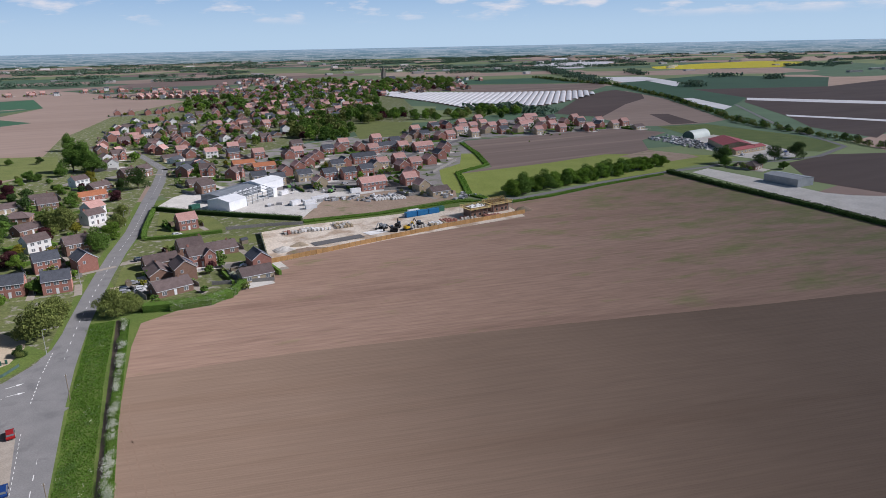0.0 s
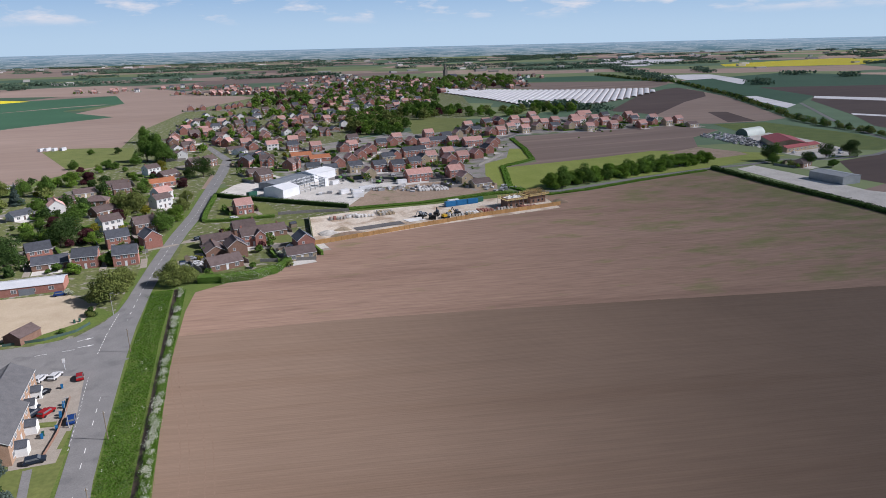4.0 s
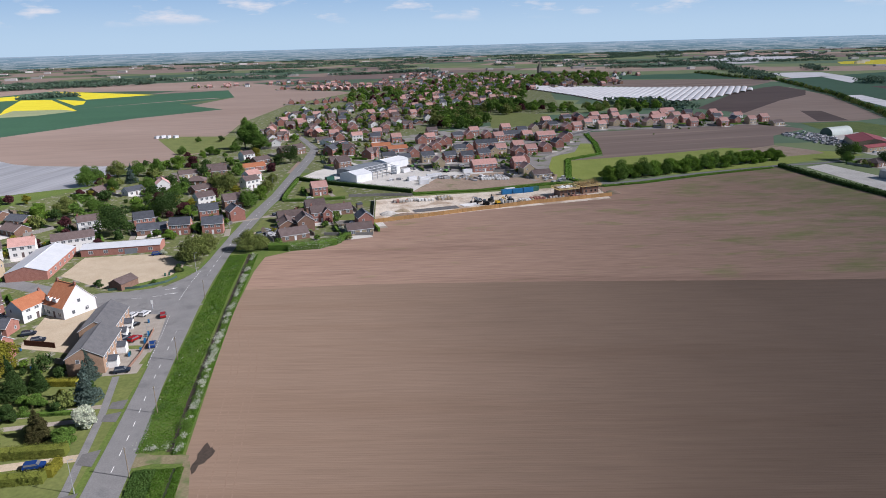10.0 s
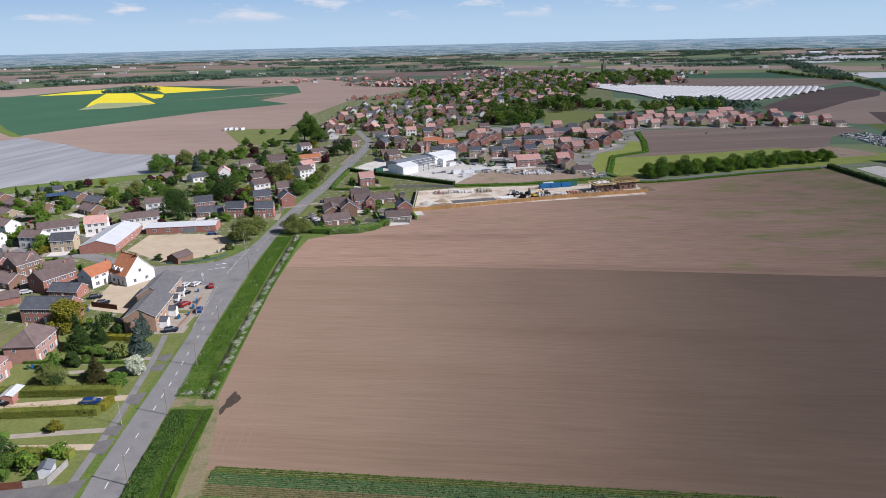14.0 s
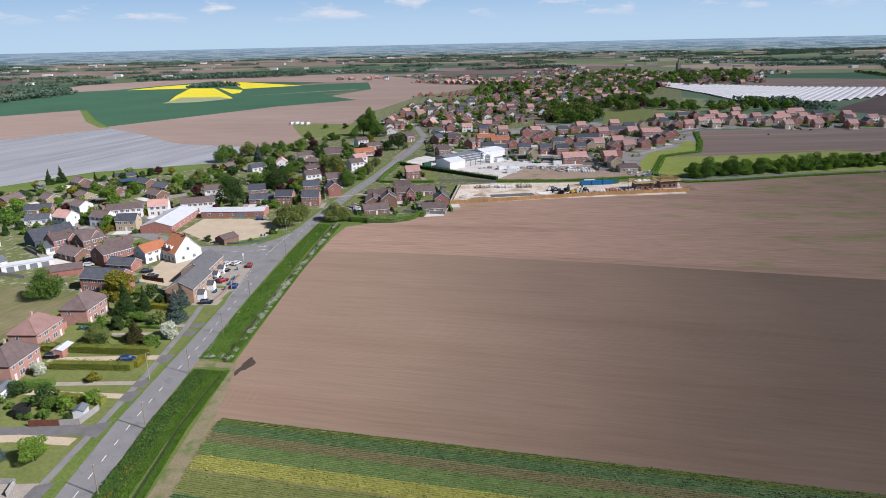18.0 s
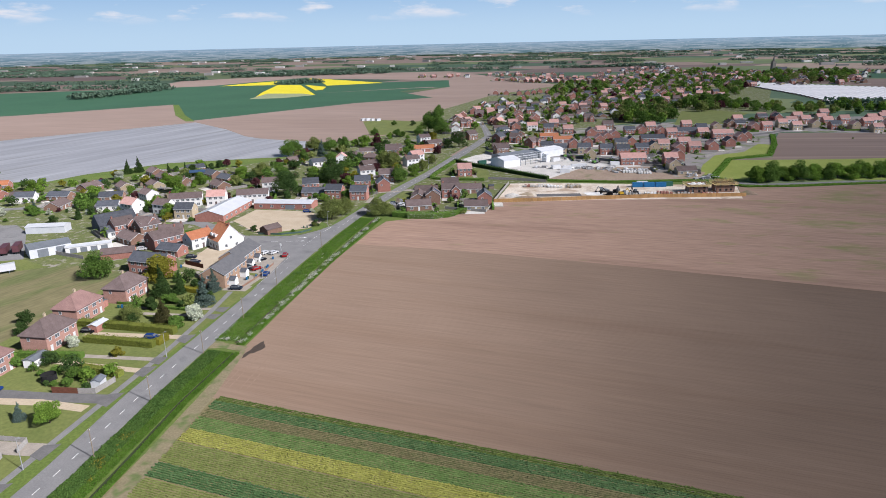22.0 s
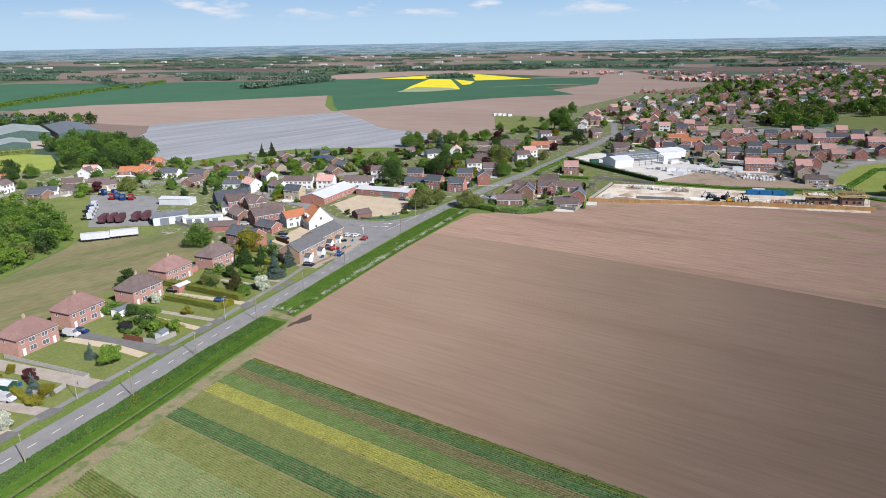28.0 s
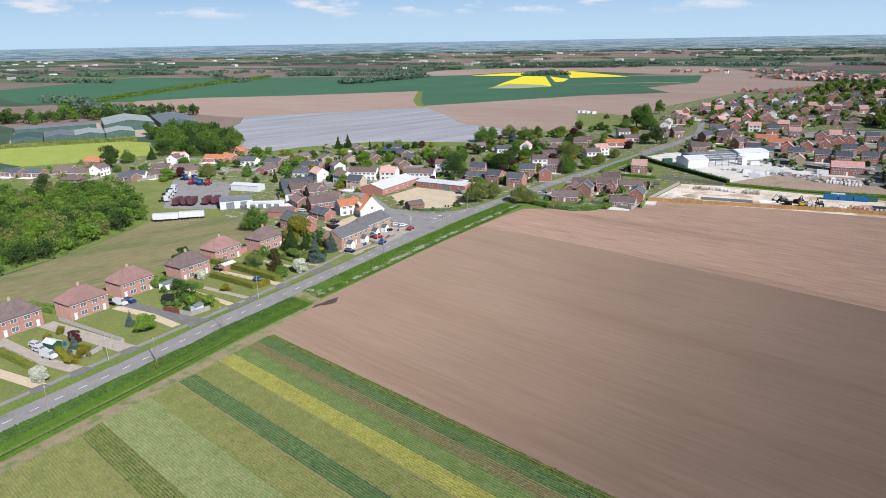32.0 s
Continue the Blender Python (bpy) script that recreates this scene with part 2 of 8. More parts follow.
M["tile_grey"] = mat("grey_tiles", (0.085, 0.092, 0.108), (0.13, 0.138, 0.158), scale=0.6, fine=6, fine_amount=0.25, rough=0.85, bump=0.3, per_object=0.15)
M["tile_slate"] = mat("pale_slates", (0.135, 0.134, 0.138), (0.178, 0.176, 0.18), scale=0.6, fine=6, fine_amount=0.2, rough=0.85, bump=0.3)
M["tile_brown"] = mat("brown_tiles", (0.155, 0.115, 0.107), (0.215, 0.163, 0.152), scale=0.6, fine=6, fine_amount=0.25, rough=0.9, bump=0.3, per_object=0.15)
M["tile_red"] = mat("red_tiles", (0.55, 0.325, 0.28), (0.66, 0.415, 0.36), scale=0.6, fine=6, fine_amount=0.2, rough=0.9, bump=0.3, per_object=0.12)
M["tile_semi"] = mat("faded_red_tiles", (0.27, 0.165, 0.145), (0.34, 0.21, 0.185), scale=0.4, fine=6, fine_amount=0.25, rough=0.9, bump=0.3, per_object=0.1, third=(0.24, 0.17, 0.12), third_scale=0.3, third_cut=0.6)
M["tile_orange"] = mat("orange_pantiles", (0.48, 0.185, 0.09), (0.56, 0.24, 0.125), scale=0.6, fine=6, fine_amount=0.15, rough=0.9, bump=0.3)
M["glass"] = mat("dark_glass", (0.13, 0.14, 0.15), (0.2, 0.21, 0.22), rough=0.08, fine_amount=0.1)
M["white_frame"] = mat("white_frame", (0.78, 0.78, 0.77), (0.82, 0.82, 0.81), rough=0.5, fine_amount=0.03)
M["metal_white"] = mat("white_sheet", (0.72, 0.74, 0.76), (0.82, 0.83, 0.84), scale=0.3, rough=0.5, fine=2, fine_amount=0.05)
M["metal_grey"] = mat("grey_sheet", (0.20, 0.22, 0.24), (0.26, 0.28, 0.30), scale=0.3, rough=0.5, fine=2, fine_amount=0.1)
M["metal_green"] = mat("green_sheet", (0.07, 0.12, 0.10), (0.10, 0.16, 0.13), scale=0.3, rough=0.5, fine=2, fine_amount=0.1)
M["wood"] = mat("weathered_wood", (0.27, 0.22, 0.16), (0.36, 0.29, 0.21), scale=1.5, rough=0.9, fine=6, fine_amount=0.2, per_object=0.15)
M["wood_new"] = mat("new_timber", (0.50, 0.29, 0.11), (0.58, 0.36, 0.16), scale=1, rough=0.9, fine=5, fine_amount=0.15, per_object=0.12)
M["bark"] = mat("bark", (0.09, 0.07, 0.05), (0.14, 0.11, 0.08), scale=2, rough=1, fine=8, fine_amount=0.3)
M["leaf_mid"] = leaf_mat("leaf_mid", (0.10, 0.185, 0.034), (0.155, 0.255, 0.048))
M["leaf_dark"] = leaf_mat("leaf_dark", (0.046, 0.088, 0.024), (0.078, 0.132, 0.036))
M["leaf_light"] = leaf_mat("leaf_light", (0.15, 0.255, 0.035), (0.205, 0.32, 0.05))
M["leaf_olive"] = leaf_mat("leaf_olive", (0.18, 0.225, 0.06), (0.255, 0.29, 0.085))
M["leaf_yellow"] = leaf_mat("leaf_yellow", (0.19, 0.185, 0.024), (0.28, 0.26, 0.036))
M["leaf_purple"] = leaf_mat("leaf_purple", (0.085, 0.03, 0.035), (0.12, 0.045, 0.05))
M["leaf_blue"] = leaf_mat("leaf_blue", (0.095, 0.14, 0.115), (0.14, 0.19, 0.155))
M["leaf_brown"] = leaf_mat("leaf_brown", (0.062, 0.06, 0.022), (0.10, 0.092, 0.036))
M["leaf_hedge"] = leaf_mat("leaf_hedge", (0.15, 0.18, 0.034), (0.22, 0.24, 0.048))
M["leaf_bramble"] = leaf_mat("leaf_bramble", (0.075, 0.15, 0.035), (0.125, 0.215, 0.05))
# haze over distant woods is put into this leaf colour, paler and bluer
M["leaf_far_haze"] = leaf_mat("leaf_far_haze", (0.115, 0.185, 0.125), (0.16, 0.235, 0.16))
M["blossom"] = leaf_mat("blossom", (0.45, 0.48, 0.36), (0.60, 0.62, 0.50))
M["grass_tall"] = leaf_mat("tall_grass", (0.097, 0.199, 0.027), (0.145, 0.263, 0.039), 0.12)


# ======== mesh tools ========
class Build:
    """Collects vertices and faces with a material slot each."""

    def __init__(self):
        self.v, self.f, self.m = [], [], []

    def quad(self, pts, slot=0):
        i = len(self.v)
        self.v.extend(tuple(p) for p in pts)
        self.f.append(tuple(range(i, i + len(pts))))
        self.m.append(slot)

    def box(self, x0, x1, y0, y1, z0, z1, slot=0, m=None):
        i = len(self.v)
        pts = [(x0, y0, z0), (x1, y0, z0), (x1, y1, z0), (x0, y1, z0), (x0, y0, z1), (x1, y0, z1), (x1, y1, z1), (x0, y1, z1)]
        if m is not None:
            pts = [tuple(m @ Vector(p)) for p in pts]
        self.v.extend(pts)
        for q in ((0, 3, 2, 1), (4, 5, 6, 7), (0, 1, 5, 4), (1, 2, 6, 5), (2, 3, 7, 6), (3, 0, 4, 7)):
            self.f.append(tuple(i + j for j in q))
            self.m.append(slot)

    def prism(self, outline, z0, z1, slot=0):
        """A closed upright prism over an outline, counter-clockwise."""
        i, n = len(self.v), len(outline)
        self.v.extend((x, y, z0) for x, y in outline)
        self.v.extend((x, y, z1) for x, y in outline)
        self.f.append(tuple(i + n - 1 - j for j in range(n)))
        self.f.append(tuple(i + n + j for j in range(n)))
        self.m.extend((slot, slot))
        for j in range(n):
            k = (j + 1) % n
            self.f.append((i + j, i + k, i + n + k, i + n + j))
            self.m.append(slot)

    def tube(self, p, q, r0, r1, sides=6, slot=0):
        p, q = Vector(p), Vector(q)
        turn = (q - p).to_track_quat("Z", "Y")
        i = len(self.v)
        for c, r in ((p, r0), (q, r1)):
            for j in range(sides):
                a = 2 * math.pi * j / sides
                self.v.append(tuple(c + turn @ Vector((r * math.cos(a), r * math.sin(a), 0))))
        for j in range(sides):
            k = (j + 1) % sides
            self.f.append((i + j, i + k, i + sides + k, i + sides + j))
            self.m.append(slot)
        self.f.append(tuple(i + sides + j for j in range(sides)))
        self.m.append(slot)

    def mesh(self, name, mats):
        me = bpy.data.meshes.new(name)
        me.from_pydata(self.v, [], self.f)
        for m in mats:
            me.materials.append(m)
        if len(mats) > 1:
            me.polygons.foreach_set("material_index", self.m)
        me.update()
        return me


def part(name, b, mats, parent=None, label=""):
    if not isinstance(mats, (list, tuple)):
        mats = [mats]
    ob = new(name, b.mesh(name, mats))
    if parent is not None:
        ob.parent = parent
    if label:
        tagged(ob, label)
    return ob


def flat(name, outline, z, material, label, category, kind="structure"):
    b = Build()
    b.prism([(x, y) for x, y in outline], z - 0.03, z)
    return tagged(part(name, b, material), label, category, kind=kind)


def ccw(pts):
    a = sum(pts[i][0] * pts[(i + 1) % len(pts)][1] - pts[(i + 1) % len(pts)][0] * pts[i][1] for i in range(len(pts)))
    return list(pts) if a > 0 else list(reversed(pts))


def strip(line, left, right):
    """The outline of a band along a line; left and right: half widths, a number or one a point."""
    n = len(line)
    L, R = [], []
    for i, p in enumerate(line):
        a, b = Vector(line[max(i - 1, 0)]), Vector(line[min(i + 1, n - 1)])
        d = (b - a).normalized()
        w = Vector((-d.y, d.x))
        l = left[i] if isinstance(left, (list, tuple)) else left
        r = right[i] if isinstance(right, (list, tuple)) else right
        L.append(tuple(Vector(p) + w * l))
        R.append(tuple(Vector(p) - w * r))
    return L, R


def band(name, line, left, right, z, material, label, category, parent=None):
    L, R = strip(line, left, right)
    b = Build()
    for i in range(len(line) - 1):
        b.quad([(*R[i], z), (*R[i + 1], z), (*L[i + 1], z), (*L[i], z)])
    ob = part(name, b, material, parent)
    return tagged(ob, label, category, kind="" if parent else "structure")


# ======== ground and fields ========
ground_mat = bpy.data.materials.new("farmland")
ground_mat.use_nodes = True
gn, gl = ground_mat.node_tree.nodes, ground_mat.node_tree.links
gb = gn["Principled BSDF"]
gb.inputs["Roughness"].default_value = 1.0
gb.inputs["Specular IOR Level"].default_value = 0.2
gg = gn.new("ShaderNodeNewGeometry")
gm = gn.new("ShaderNodeMapping")
gm.inputs["Rotation"].default_value = (0, 0, radians(14))
gm.inputs["Scale"].default_value = (0.0021, 0.0042, 1)
gl.new(gg.outputs["Position"], gm.inputs["Vector"])
gv = gn.new("ShaderNodeTexVoronoi")
gv.voronoi_dimensions = "2D"
gv.distance = "CHEBYCHEV"
gv.inputs["Scale"].default_value = 1.0
gv.inputs["Randomness"].default_value = 0.85
gl.new(gm.outputs[0], gv.inputs["Vector"])
gs = gn.new("ShaderNodeSeparateColor")
gl.new(gv.outputs["Color"], gs.inputs[0])
gr = gn.new("ShaderNodeValToRGB")
gr.color_ramp.interpolation = "CONSTANT"
stops = [(0.0, (0.14, 0.18, 0.09)), (0.2, (0.31, 0.235, 0.19)), (0.36, (0.085, 0.135, 0.085)), (0.55, (0.27, 0.205, 0.17)), (0.68, (0.17, 0.205, 0.10)), (0.80, (0.18, 0.135, 0.12)), (0.88, (0.08, 0.135, 0.085)), (0.95, (0.32, 0.25, 0.20))]
for i, (p, c) in enumerate(stops):
    e = gr.color_ramp.elements[i] if i < 2 else gr.color_ramp.elements.new(p)
    e.position, e.color = p, lin(c)
gl.new(gs.outputs[0], gr.inputs[0])
gx = gn.new("ShaderNodeTexNoise")
gx.inputs["Scale"].default_value = 0.02
gx.inputs["Detail"].default_value = 5
gl.new(gg.outputs["Position"], gx.inputs["Vector"])
gy = gn.new("ShaderNodeMapRange")
gy.inputs[3].default_value, gy.inputs[4].default_value = 0.7, 1.3
gl.new(gx.outputs[0], gy.inputs[0])
gh = gn.new("ShaderNodeHueSaturation")
gl.new(gr.outputs[0], gh.inputs["Color"])
gl.new(gy.outputs[0], gh.inputs["Value"])
gl.new(gh.outputs[0], gb.inputs["Base Color"])
b = Build()
b.quad([(60 + 4700 * math.cos(2 * math.pi * i / 96), 4700 * math.sin(2 * math.pi * i / 96), -0.04) for i in range(96)])
tagged(part("ground", b, ground_mat), "flat open farmland running to the horizon", "ground", kind="structure")

FIELDS = [
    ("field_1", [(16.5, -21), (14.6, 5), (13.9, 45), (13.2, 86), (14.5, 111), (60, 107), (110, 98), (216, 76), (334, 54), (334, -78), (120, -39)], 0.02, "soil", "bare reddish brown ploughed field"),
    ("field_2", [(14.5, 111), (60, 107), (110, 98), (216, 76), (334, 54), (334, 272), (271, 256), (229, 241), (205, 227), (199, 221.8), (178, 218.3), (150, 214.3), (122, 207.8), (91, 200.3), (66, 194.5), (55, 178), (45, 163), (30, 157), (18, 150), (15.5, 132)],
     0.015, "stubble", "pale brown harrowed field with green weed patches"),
    ("field_35", [(197, 214), (200, 252), (229, 248), (274, 260), (334, 274), (334, 268), (271, 252), (229, 237)], 0.008, "stubble", "bare corner of the pale field by the lane"),
    ("field_3", [(213, 338), (246, 352), (264, 420), (285, 485), (463, 488), (475, 440), (422, 408), (380, 345), (347, 359), (291, 347)], 0.022, "soil_mid", "striped bare brown field"),
    ("field_4", [(198, 262), (205, 338), (291, 347), (347, 359), (380, 345), (413, 318), (420, 300), (340, 282)], 0.018, "meadow", "strip of bright grass beside the ditch"),
    ("field_5", [(-455, 392), (-428, 438), (-379, 494), (-328, 562), (-318, 577), (-252, 504), (-205, 452), (-183, 437), (-148, 424), (-100, 412), (-112, 335), (-131, 329), (-193, 302), (-228, 253), (-240, 213), (-300, 240), (-390, 318), (-409, 345)], 0.02, "plastic_field", "field covered with pale plastic sheeting"),
    ("field_6", [(-340, 582), (-252, 504), (-205, 452), (-183, 437), (-148, 424), (-100, 412), (-60, 470), (-60, 700), (-80, 900), (-111, 905), (-210, 811)], 0.025, "soil_far", "bare pale brown field"),
    ("field_7", [(-826, 430), (-790, 478), (-751, 558), (-631, 655), (-497, 806), (-397, 647), (-340, 582), (-210, 811), (-111, 905), (-173, 997), (-202, 1055), (-129, 1160), (-173, 1396), (-330, 1330), (-600, 1580), (-700, 1270), (-777, 1226), (-1117, 1059), (-1028, 825), (-943, 642)], 0.015, "wheat", "dark green cereal field"),
    ("field_8", [(-416, 908), (-468, 1054), (-540, 1290), (-481, 1276), (-337, 985), (-369, 925)], 0.035, "rape", "bright yellow rapeseed field"),
    ("field_26", [(-666, 1262), (-644, 1370), (-606, 1450), (-544, 1285)], 0.035, "rape", "bright yellow rapeseed field"),
    ("field_27", [(-473, 1280), (-396, 1205), (-371, 1118), (-378, 1095)], 0.035, "rape", "small wedge of yellow rapeseed"),
    ("field_28", [(-603, 1590), (-507, 1512), (-306, 1322), (-408, 1241), (-480, 1400)], 0.035, "rape", "bright yellow rapeseed field"),
    ("field_9", [(-690, 395), (-455, 385), (-428, 434), (-370, 494), (-320, 560), (-338, 584), (-397, 647), (-497, 804), (-631, 655), (-751, 558), (-790, 478)], 0.01, "soil_far", "bare brown field"),
    ("field_36", [(-826, 430), (-943, 642), (-1028, 825), (-1117, 1059), (-1500, 950), (-1300, 480), (-920, 380)], 0.012, "wheat", "dark green cereal field beyond a hedgerow"),
    ("field_29", [(-346, 1020), (-202, 1128), (-150, 1150), (-163, 1160), (-205, 1140)], 0.03, "soil_far", "thin bare strip between crops"),
    ("field_30", [(-497, 802), (-397, 645), (-343, 578), (-331, 578), (-385, 648), (-486, 800)], 0.03, "grass", "bright grass margin between fields"),
    ("field_10", [(396, 1123), (432, 1170), (548, 1059), (602, 1017), (751, 962), (707, 887), (589, 790), (526, 749), (422, 781), (420, 904)], 0.02, "soil_far", "bare soil between crop tunnels"),
]
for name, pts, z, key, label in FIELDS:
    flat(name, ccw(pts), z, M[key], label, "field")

def ridges(name, outline, slope, step, height, z, material, label, seed):
    """Low harrow ridges drawn right across a field, one beside the other, each cut to the field's outline."""
    g = random.Random(seed)
    b = Build()
    off = [y - slope * x for x, y in outline]
    d = min(off) + step
    while d < max(off) - step:
        cuts = []
        for i in range(len(outline)):
            (x0, y0), (x1, y1) = outline[i], outline[i - 1]
            e0, e1 = y0 - slope * x0 - d, y1 - slope * x1 - d
            if (e0 > 0) != (e1 > 0):
                cuts.append(x0 + (x1 - x0) * e0 / (e0 - e1))
        cuts.sort()
        for lo_x, hi_x in zip(cuts[::2], cuts[1::2]):
            n = max(1, int((hi_x - lo_x) / 9))
            lo_x = lo_x + 13.5 + g.uniform(-0.6, 0.6)
            if hi_x - lo_x < 4:
                continue
            xs = [lo_x + (hi_x - lo_x - 1.0) * k / n for k in range(n + 1)]
            row = [(x, d + slope * x + g.uniform(-0.05, 0.05), height * g.uniform(0.4, 1.3)) for x in xs]
            for first in range(0, n, 4):
                base = len(b.v)
                piece = row[first:first + 5]
                for x, y, h in piece:
                    b.v += [(x, y - step * 0.42, z), (x, y, z + h), (x, y + step * 0.42, z)]
                for k in range(len(piece) - 1):
                    a = base + 3 * k
                    b.f += [(a, a + 3, a + 4, a + 1), (a + 1, a + 4, a + 5, a + 2)]
                    b.m += [0, 0]
        d += step * g.uniform(0.9, 1.1)
    return tagged(part(name, b, material), label, "soil", kind="stuff")


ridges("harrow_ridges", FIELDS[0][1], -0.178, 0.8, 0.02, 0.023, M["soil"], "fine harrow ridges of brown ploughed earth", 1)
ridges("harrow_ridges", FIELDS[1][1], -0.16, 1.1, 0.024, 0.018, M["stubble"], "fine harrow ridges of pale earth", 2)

# distant skyline: a glowing ring with haze painted in, bluer towards the top
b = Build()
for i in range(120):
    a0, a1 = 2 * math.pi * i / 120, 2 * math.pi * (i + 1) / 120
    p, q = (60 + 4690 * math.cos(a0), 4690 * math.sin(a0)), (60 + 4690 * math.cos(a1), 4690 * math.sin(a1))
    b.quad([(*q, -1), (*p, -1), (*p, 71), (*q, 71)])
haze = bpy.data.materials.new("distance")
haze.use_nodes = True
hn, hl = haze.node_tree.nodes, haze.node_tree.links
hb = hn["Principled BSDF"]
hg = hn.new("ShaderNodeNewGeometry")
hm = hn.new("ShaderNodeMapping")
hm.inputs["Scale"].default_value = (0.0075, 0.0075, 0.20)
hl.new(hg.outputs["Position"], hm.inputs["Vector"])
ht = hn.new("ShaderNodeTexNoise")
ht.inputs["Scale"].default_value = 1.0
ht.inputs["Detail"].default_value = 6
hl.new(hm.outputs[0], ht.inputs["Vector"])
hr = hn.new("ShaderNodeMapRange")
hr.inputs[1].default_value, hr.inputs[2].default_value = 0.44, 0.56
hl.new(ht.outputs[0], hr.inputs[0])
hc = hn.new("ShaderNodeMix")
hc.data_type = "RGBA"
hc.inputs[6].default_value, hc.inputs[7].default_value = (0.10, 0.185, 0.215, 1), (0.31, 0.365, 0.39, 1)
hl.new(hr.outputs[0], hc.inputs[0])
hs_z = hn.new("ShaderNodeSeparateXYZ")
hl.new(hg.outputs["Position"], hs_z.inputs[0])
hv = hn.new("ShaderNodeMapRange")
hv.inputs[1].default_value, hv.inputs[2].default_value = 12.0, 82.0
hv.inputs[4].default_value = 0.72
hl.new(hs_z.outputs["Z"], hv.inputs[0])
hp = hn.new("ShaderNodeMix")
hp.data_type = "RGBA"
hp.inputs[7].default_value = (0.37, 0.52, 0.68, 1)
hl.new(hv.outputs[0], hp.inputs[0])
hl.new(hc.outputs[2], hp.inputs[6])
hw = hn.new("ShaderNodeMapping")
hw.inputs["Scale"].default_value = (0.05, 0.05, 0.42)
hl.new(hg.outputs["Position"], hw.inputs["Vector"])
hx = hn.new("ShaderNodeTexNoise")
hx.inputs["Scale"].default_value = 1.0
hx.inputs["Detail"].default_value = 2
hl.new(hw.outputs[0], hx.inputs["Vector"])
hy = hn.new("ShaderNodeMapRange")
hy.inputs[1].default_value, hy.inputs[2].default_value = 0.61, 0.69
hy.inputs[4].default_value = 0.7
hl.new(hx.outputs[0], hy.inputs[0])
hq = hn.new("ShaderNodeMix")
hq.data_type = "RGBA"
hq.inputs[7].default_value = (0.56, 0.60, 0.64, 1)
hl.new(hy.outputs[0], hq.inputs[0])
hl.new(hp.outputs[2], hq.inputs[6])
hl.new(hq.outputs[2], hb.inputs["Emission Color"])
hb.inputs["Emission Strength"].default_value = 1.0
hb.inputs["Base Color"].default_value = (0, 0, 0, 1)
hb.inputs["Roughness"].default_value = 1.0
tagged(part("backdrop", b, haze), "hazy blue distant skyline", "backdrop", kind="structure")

# ======== roads ========
ROAD = [(6.2, -140), (5, -90), (3.6, -53), (1.2, -22), (0.6, 0), (0.2, 20), (-0.9, 40), (-1.5, 60), (-2.7, 100), (-2.4, 124), (-0.6, 157), (2.3, 189), (4.2, 207), (8, 238), (14, 276), (21, 346), (27, 401), (31, 459), (21, 512), (8, 575)]
ROAD_HALF = [3.8, 3.8, 3.7, 3.9, 3.8, 3.7, 3.2, 3.3, 3.9, 3.8, 3.5, 3.6, 3.6, 3.6, 3.8, 4, 4, 3.5, 3, 3]
band("road_1", ROAD, ROAD_HALF, ROAD_HALF, 0.03, M["asphalt"],
     "long straight grey asphalt main road with white dashes", "road")
band("road_2", [(-4, 92), (-20, 105), (-36, 111), (-73, 137), (-95, 142), (-140, 166), (-164, 168), (-221, 145)], [12, 8, 4, 3.5, 3, 3, 3, 3], [10, 6, 4, 3.5, 3, 3, 3, 3], 0.035, M["asphalt"],
     "grey asphalt side road at a junction", "road")

# ======== buildings ========
def window(b, x, z, y, w, h, face):
    """A framed window on a wall that faces -y (face 0) or +y (1), or an end wall -x (2), +x (3): frame standing out, panes set back."""
    t, out, back = 0.09, 0.06, 0.02

    def at(u, v, o):
        if face == 0:
            return (u, y - o, v)
        if face == 1:
            return (-u + 2 * x, y + o, v)
        if face == 2:
            return (y - o, -u + 2 * x, v)
        return (y + o, u, v)

    us = [x - w / 2 - t, x - w / 2, x - t / 2, x + t / 2, x + w / 2, x + w / 2 + t] if w > 1.0 else [x - w / 2 - t, x - w / 2, x + w / 2, x + w / 2 + t]
    vs = [z - h / 2 - t, z - h / 2, z + h / 2, z + h / 2 + t]
    for i in range(len(us) - 1):
        for j in range(3):
            u0, u1, v0, v1 = us[i], us[i + 1], vs[j], vs[j + 1]
            if j == 1 and i % 2 == 1:
                ring = [(u0, v0), (u1, v0), (u1, v1), (u0, v1)]
                b.quad([at(u, v, back) for u, v in ring], 1)
                for k in range(4):
                    p, q = ring[k], ring[(k + 1) % 4]
                    b.quad([at(*p, out), at(*q, out), at(*q, back), at(*p, back)], 0)
            else:
                b.quad([at(u0, v0, out), at(u1, v0, out), at(u1, v1, out), at(u0, v1, out)], 0)
    ring = [(us[0], vs[0]), (us[-1], vs[0]), (us[-1], vs[-1]), (us[0], vs[-1])]
    for k in range(4):
        p, q = ring[k], ring[(k + 1) % 4]
        b.quad([at(*p, -0.02), at(*q, -0.02), at(*q, out), at(*p, out)], 0)


def add_window(parent, x, z, y, w, h, face, split=False):
    b = Build()
    window(b, x, z, y, w, h, face)
    if split:
        frame_b, pane_b = Build(), Build()
        for q, s in zip(b.f, b.m):
            (pane_b if s == 1 else frame_b).quad([b.v[i] for i in q])
        o = part("window", frame_b, M["white_frame"], parent)
        part("pane", pane_b, M["glass"], o)
        return o
    return part("window", b, [M["white_frame"], M["glass"]], parent)


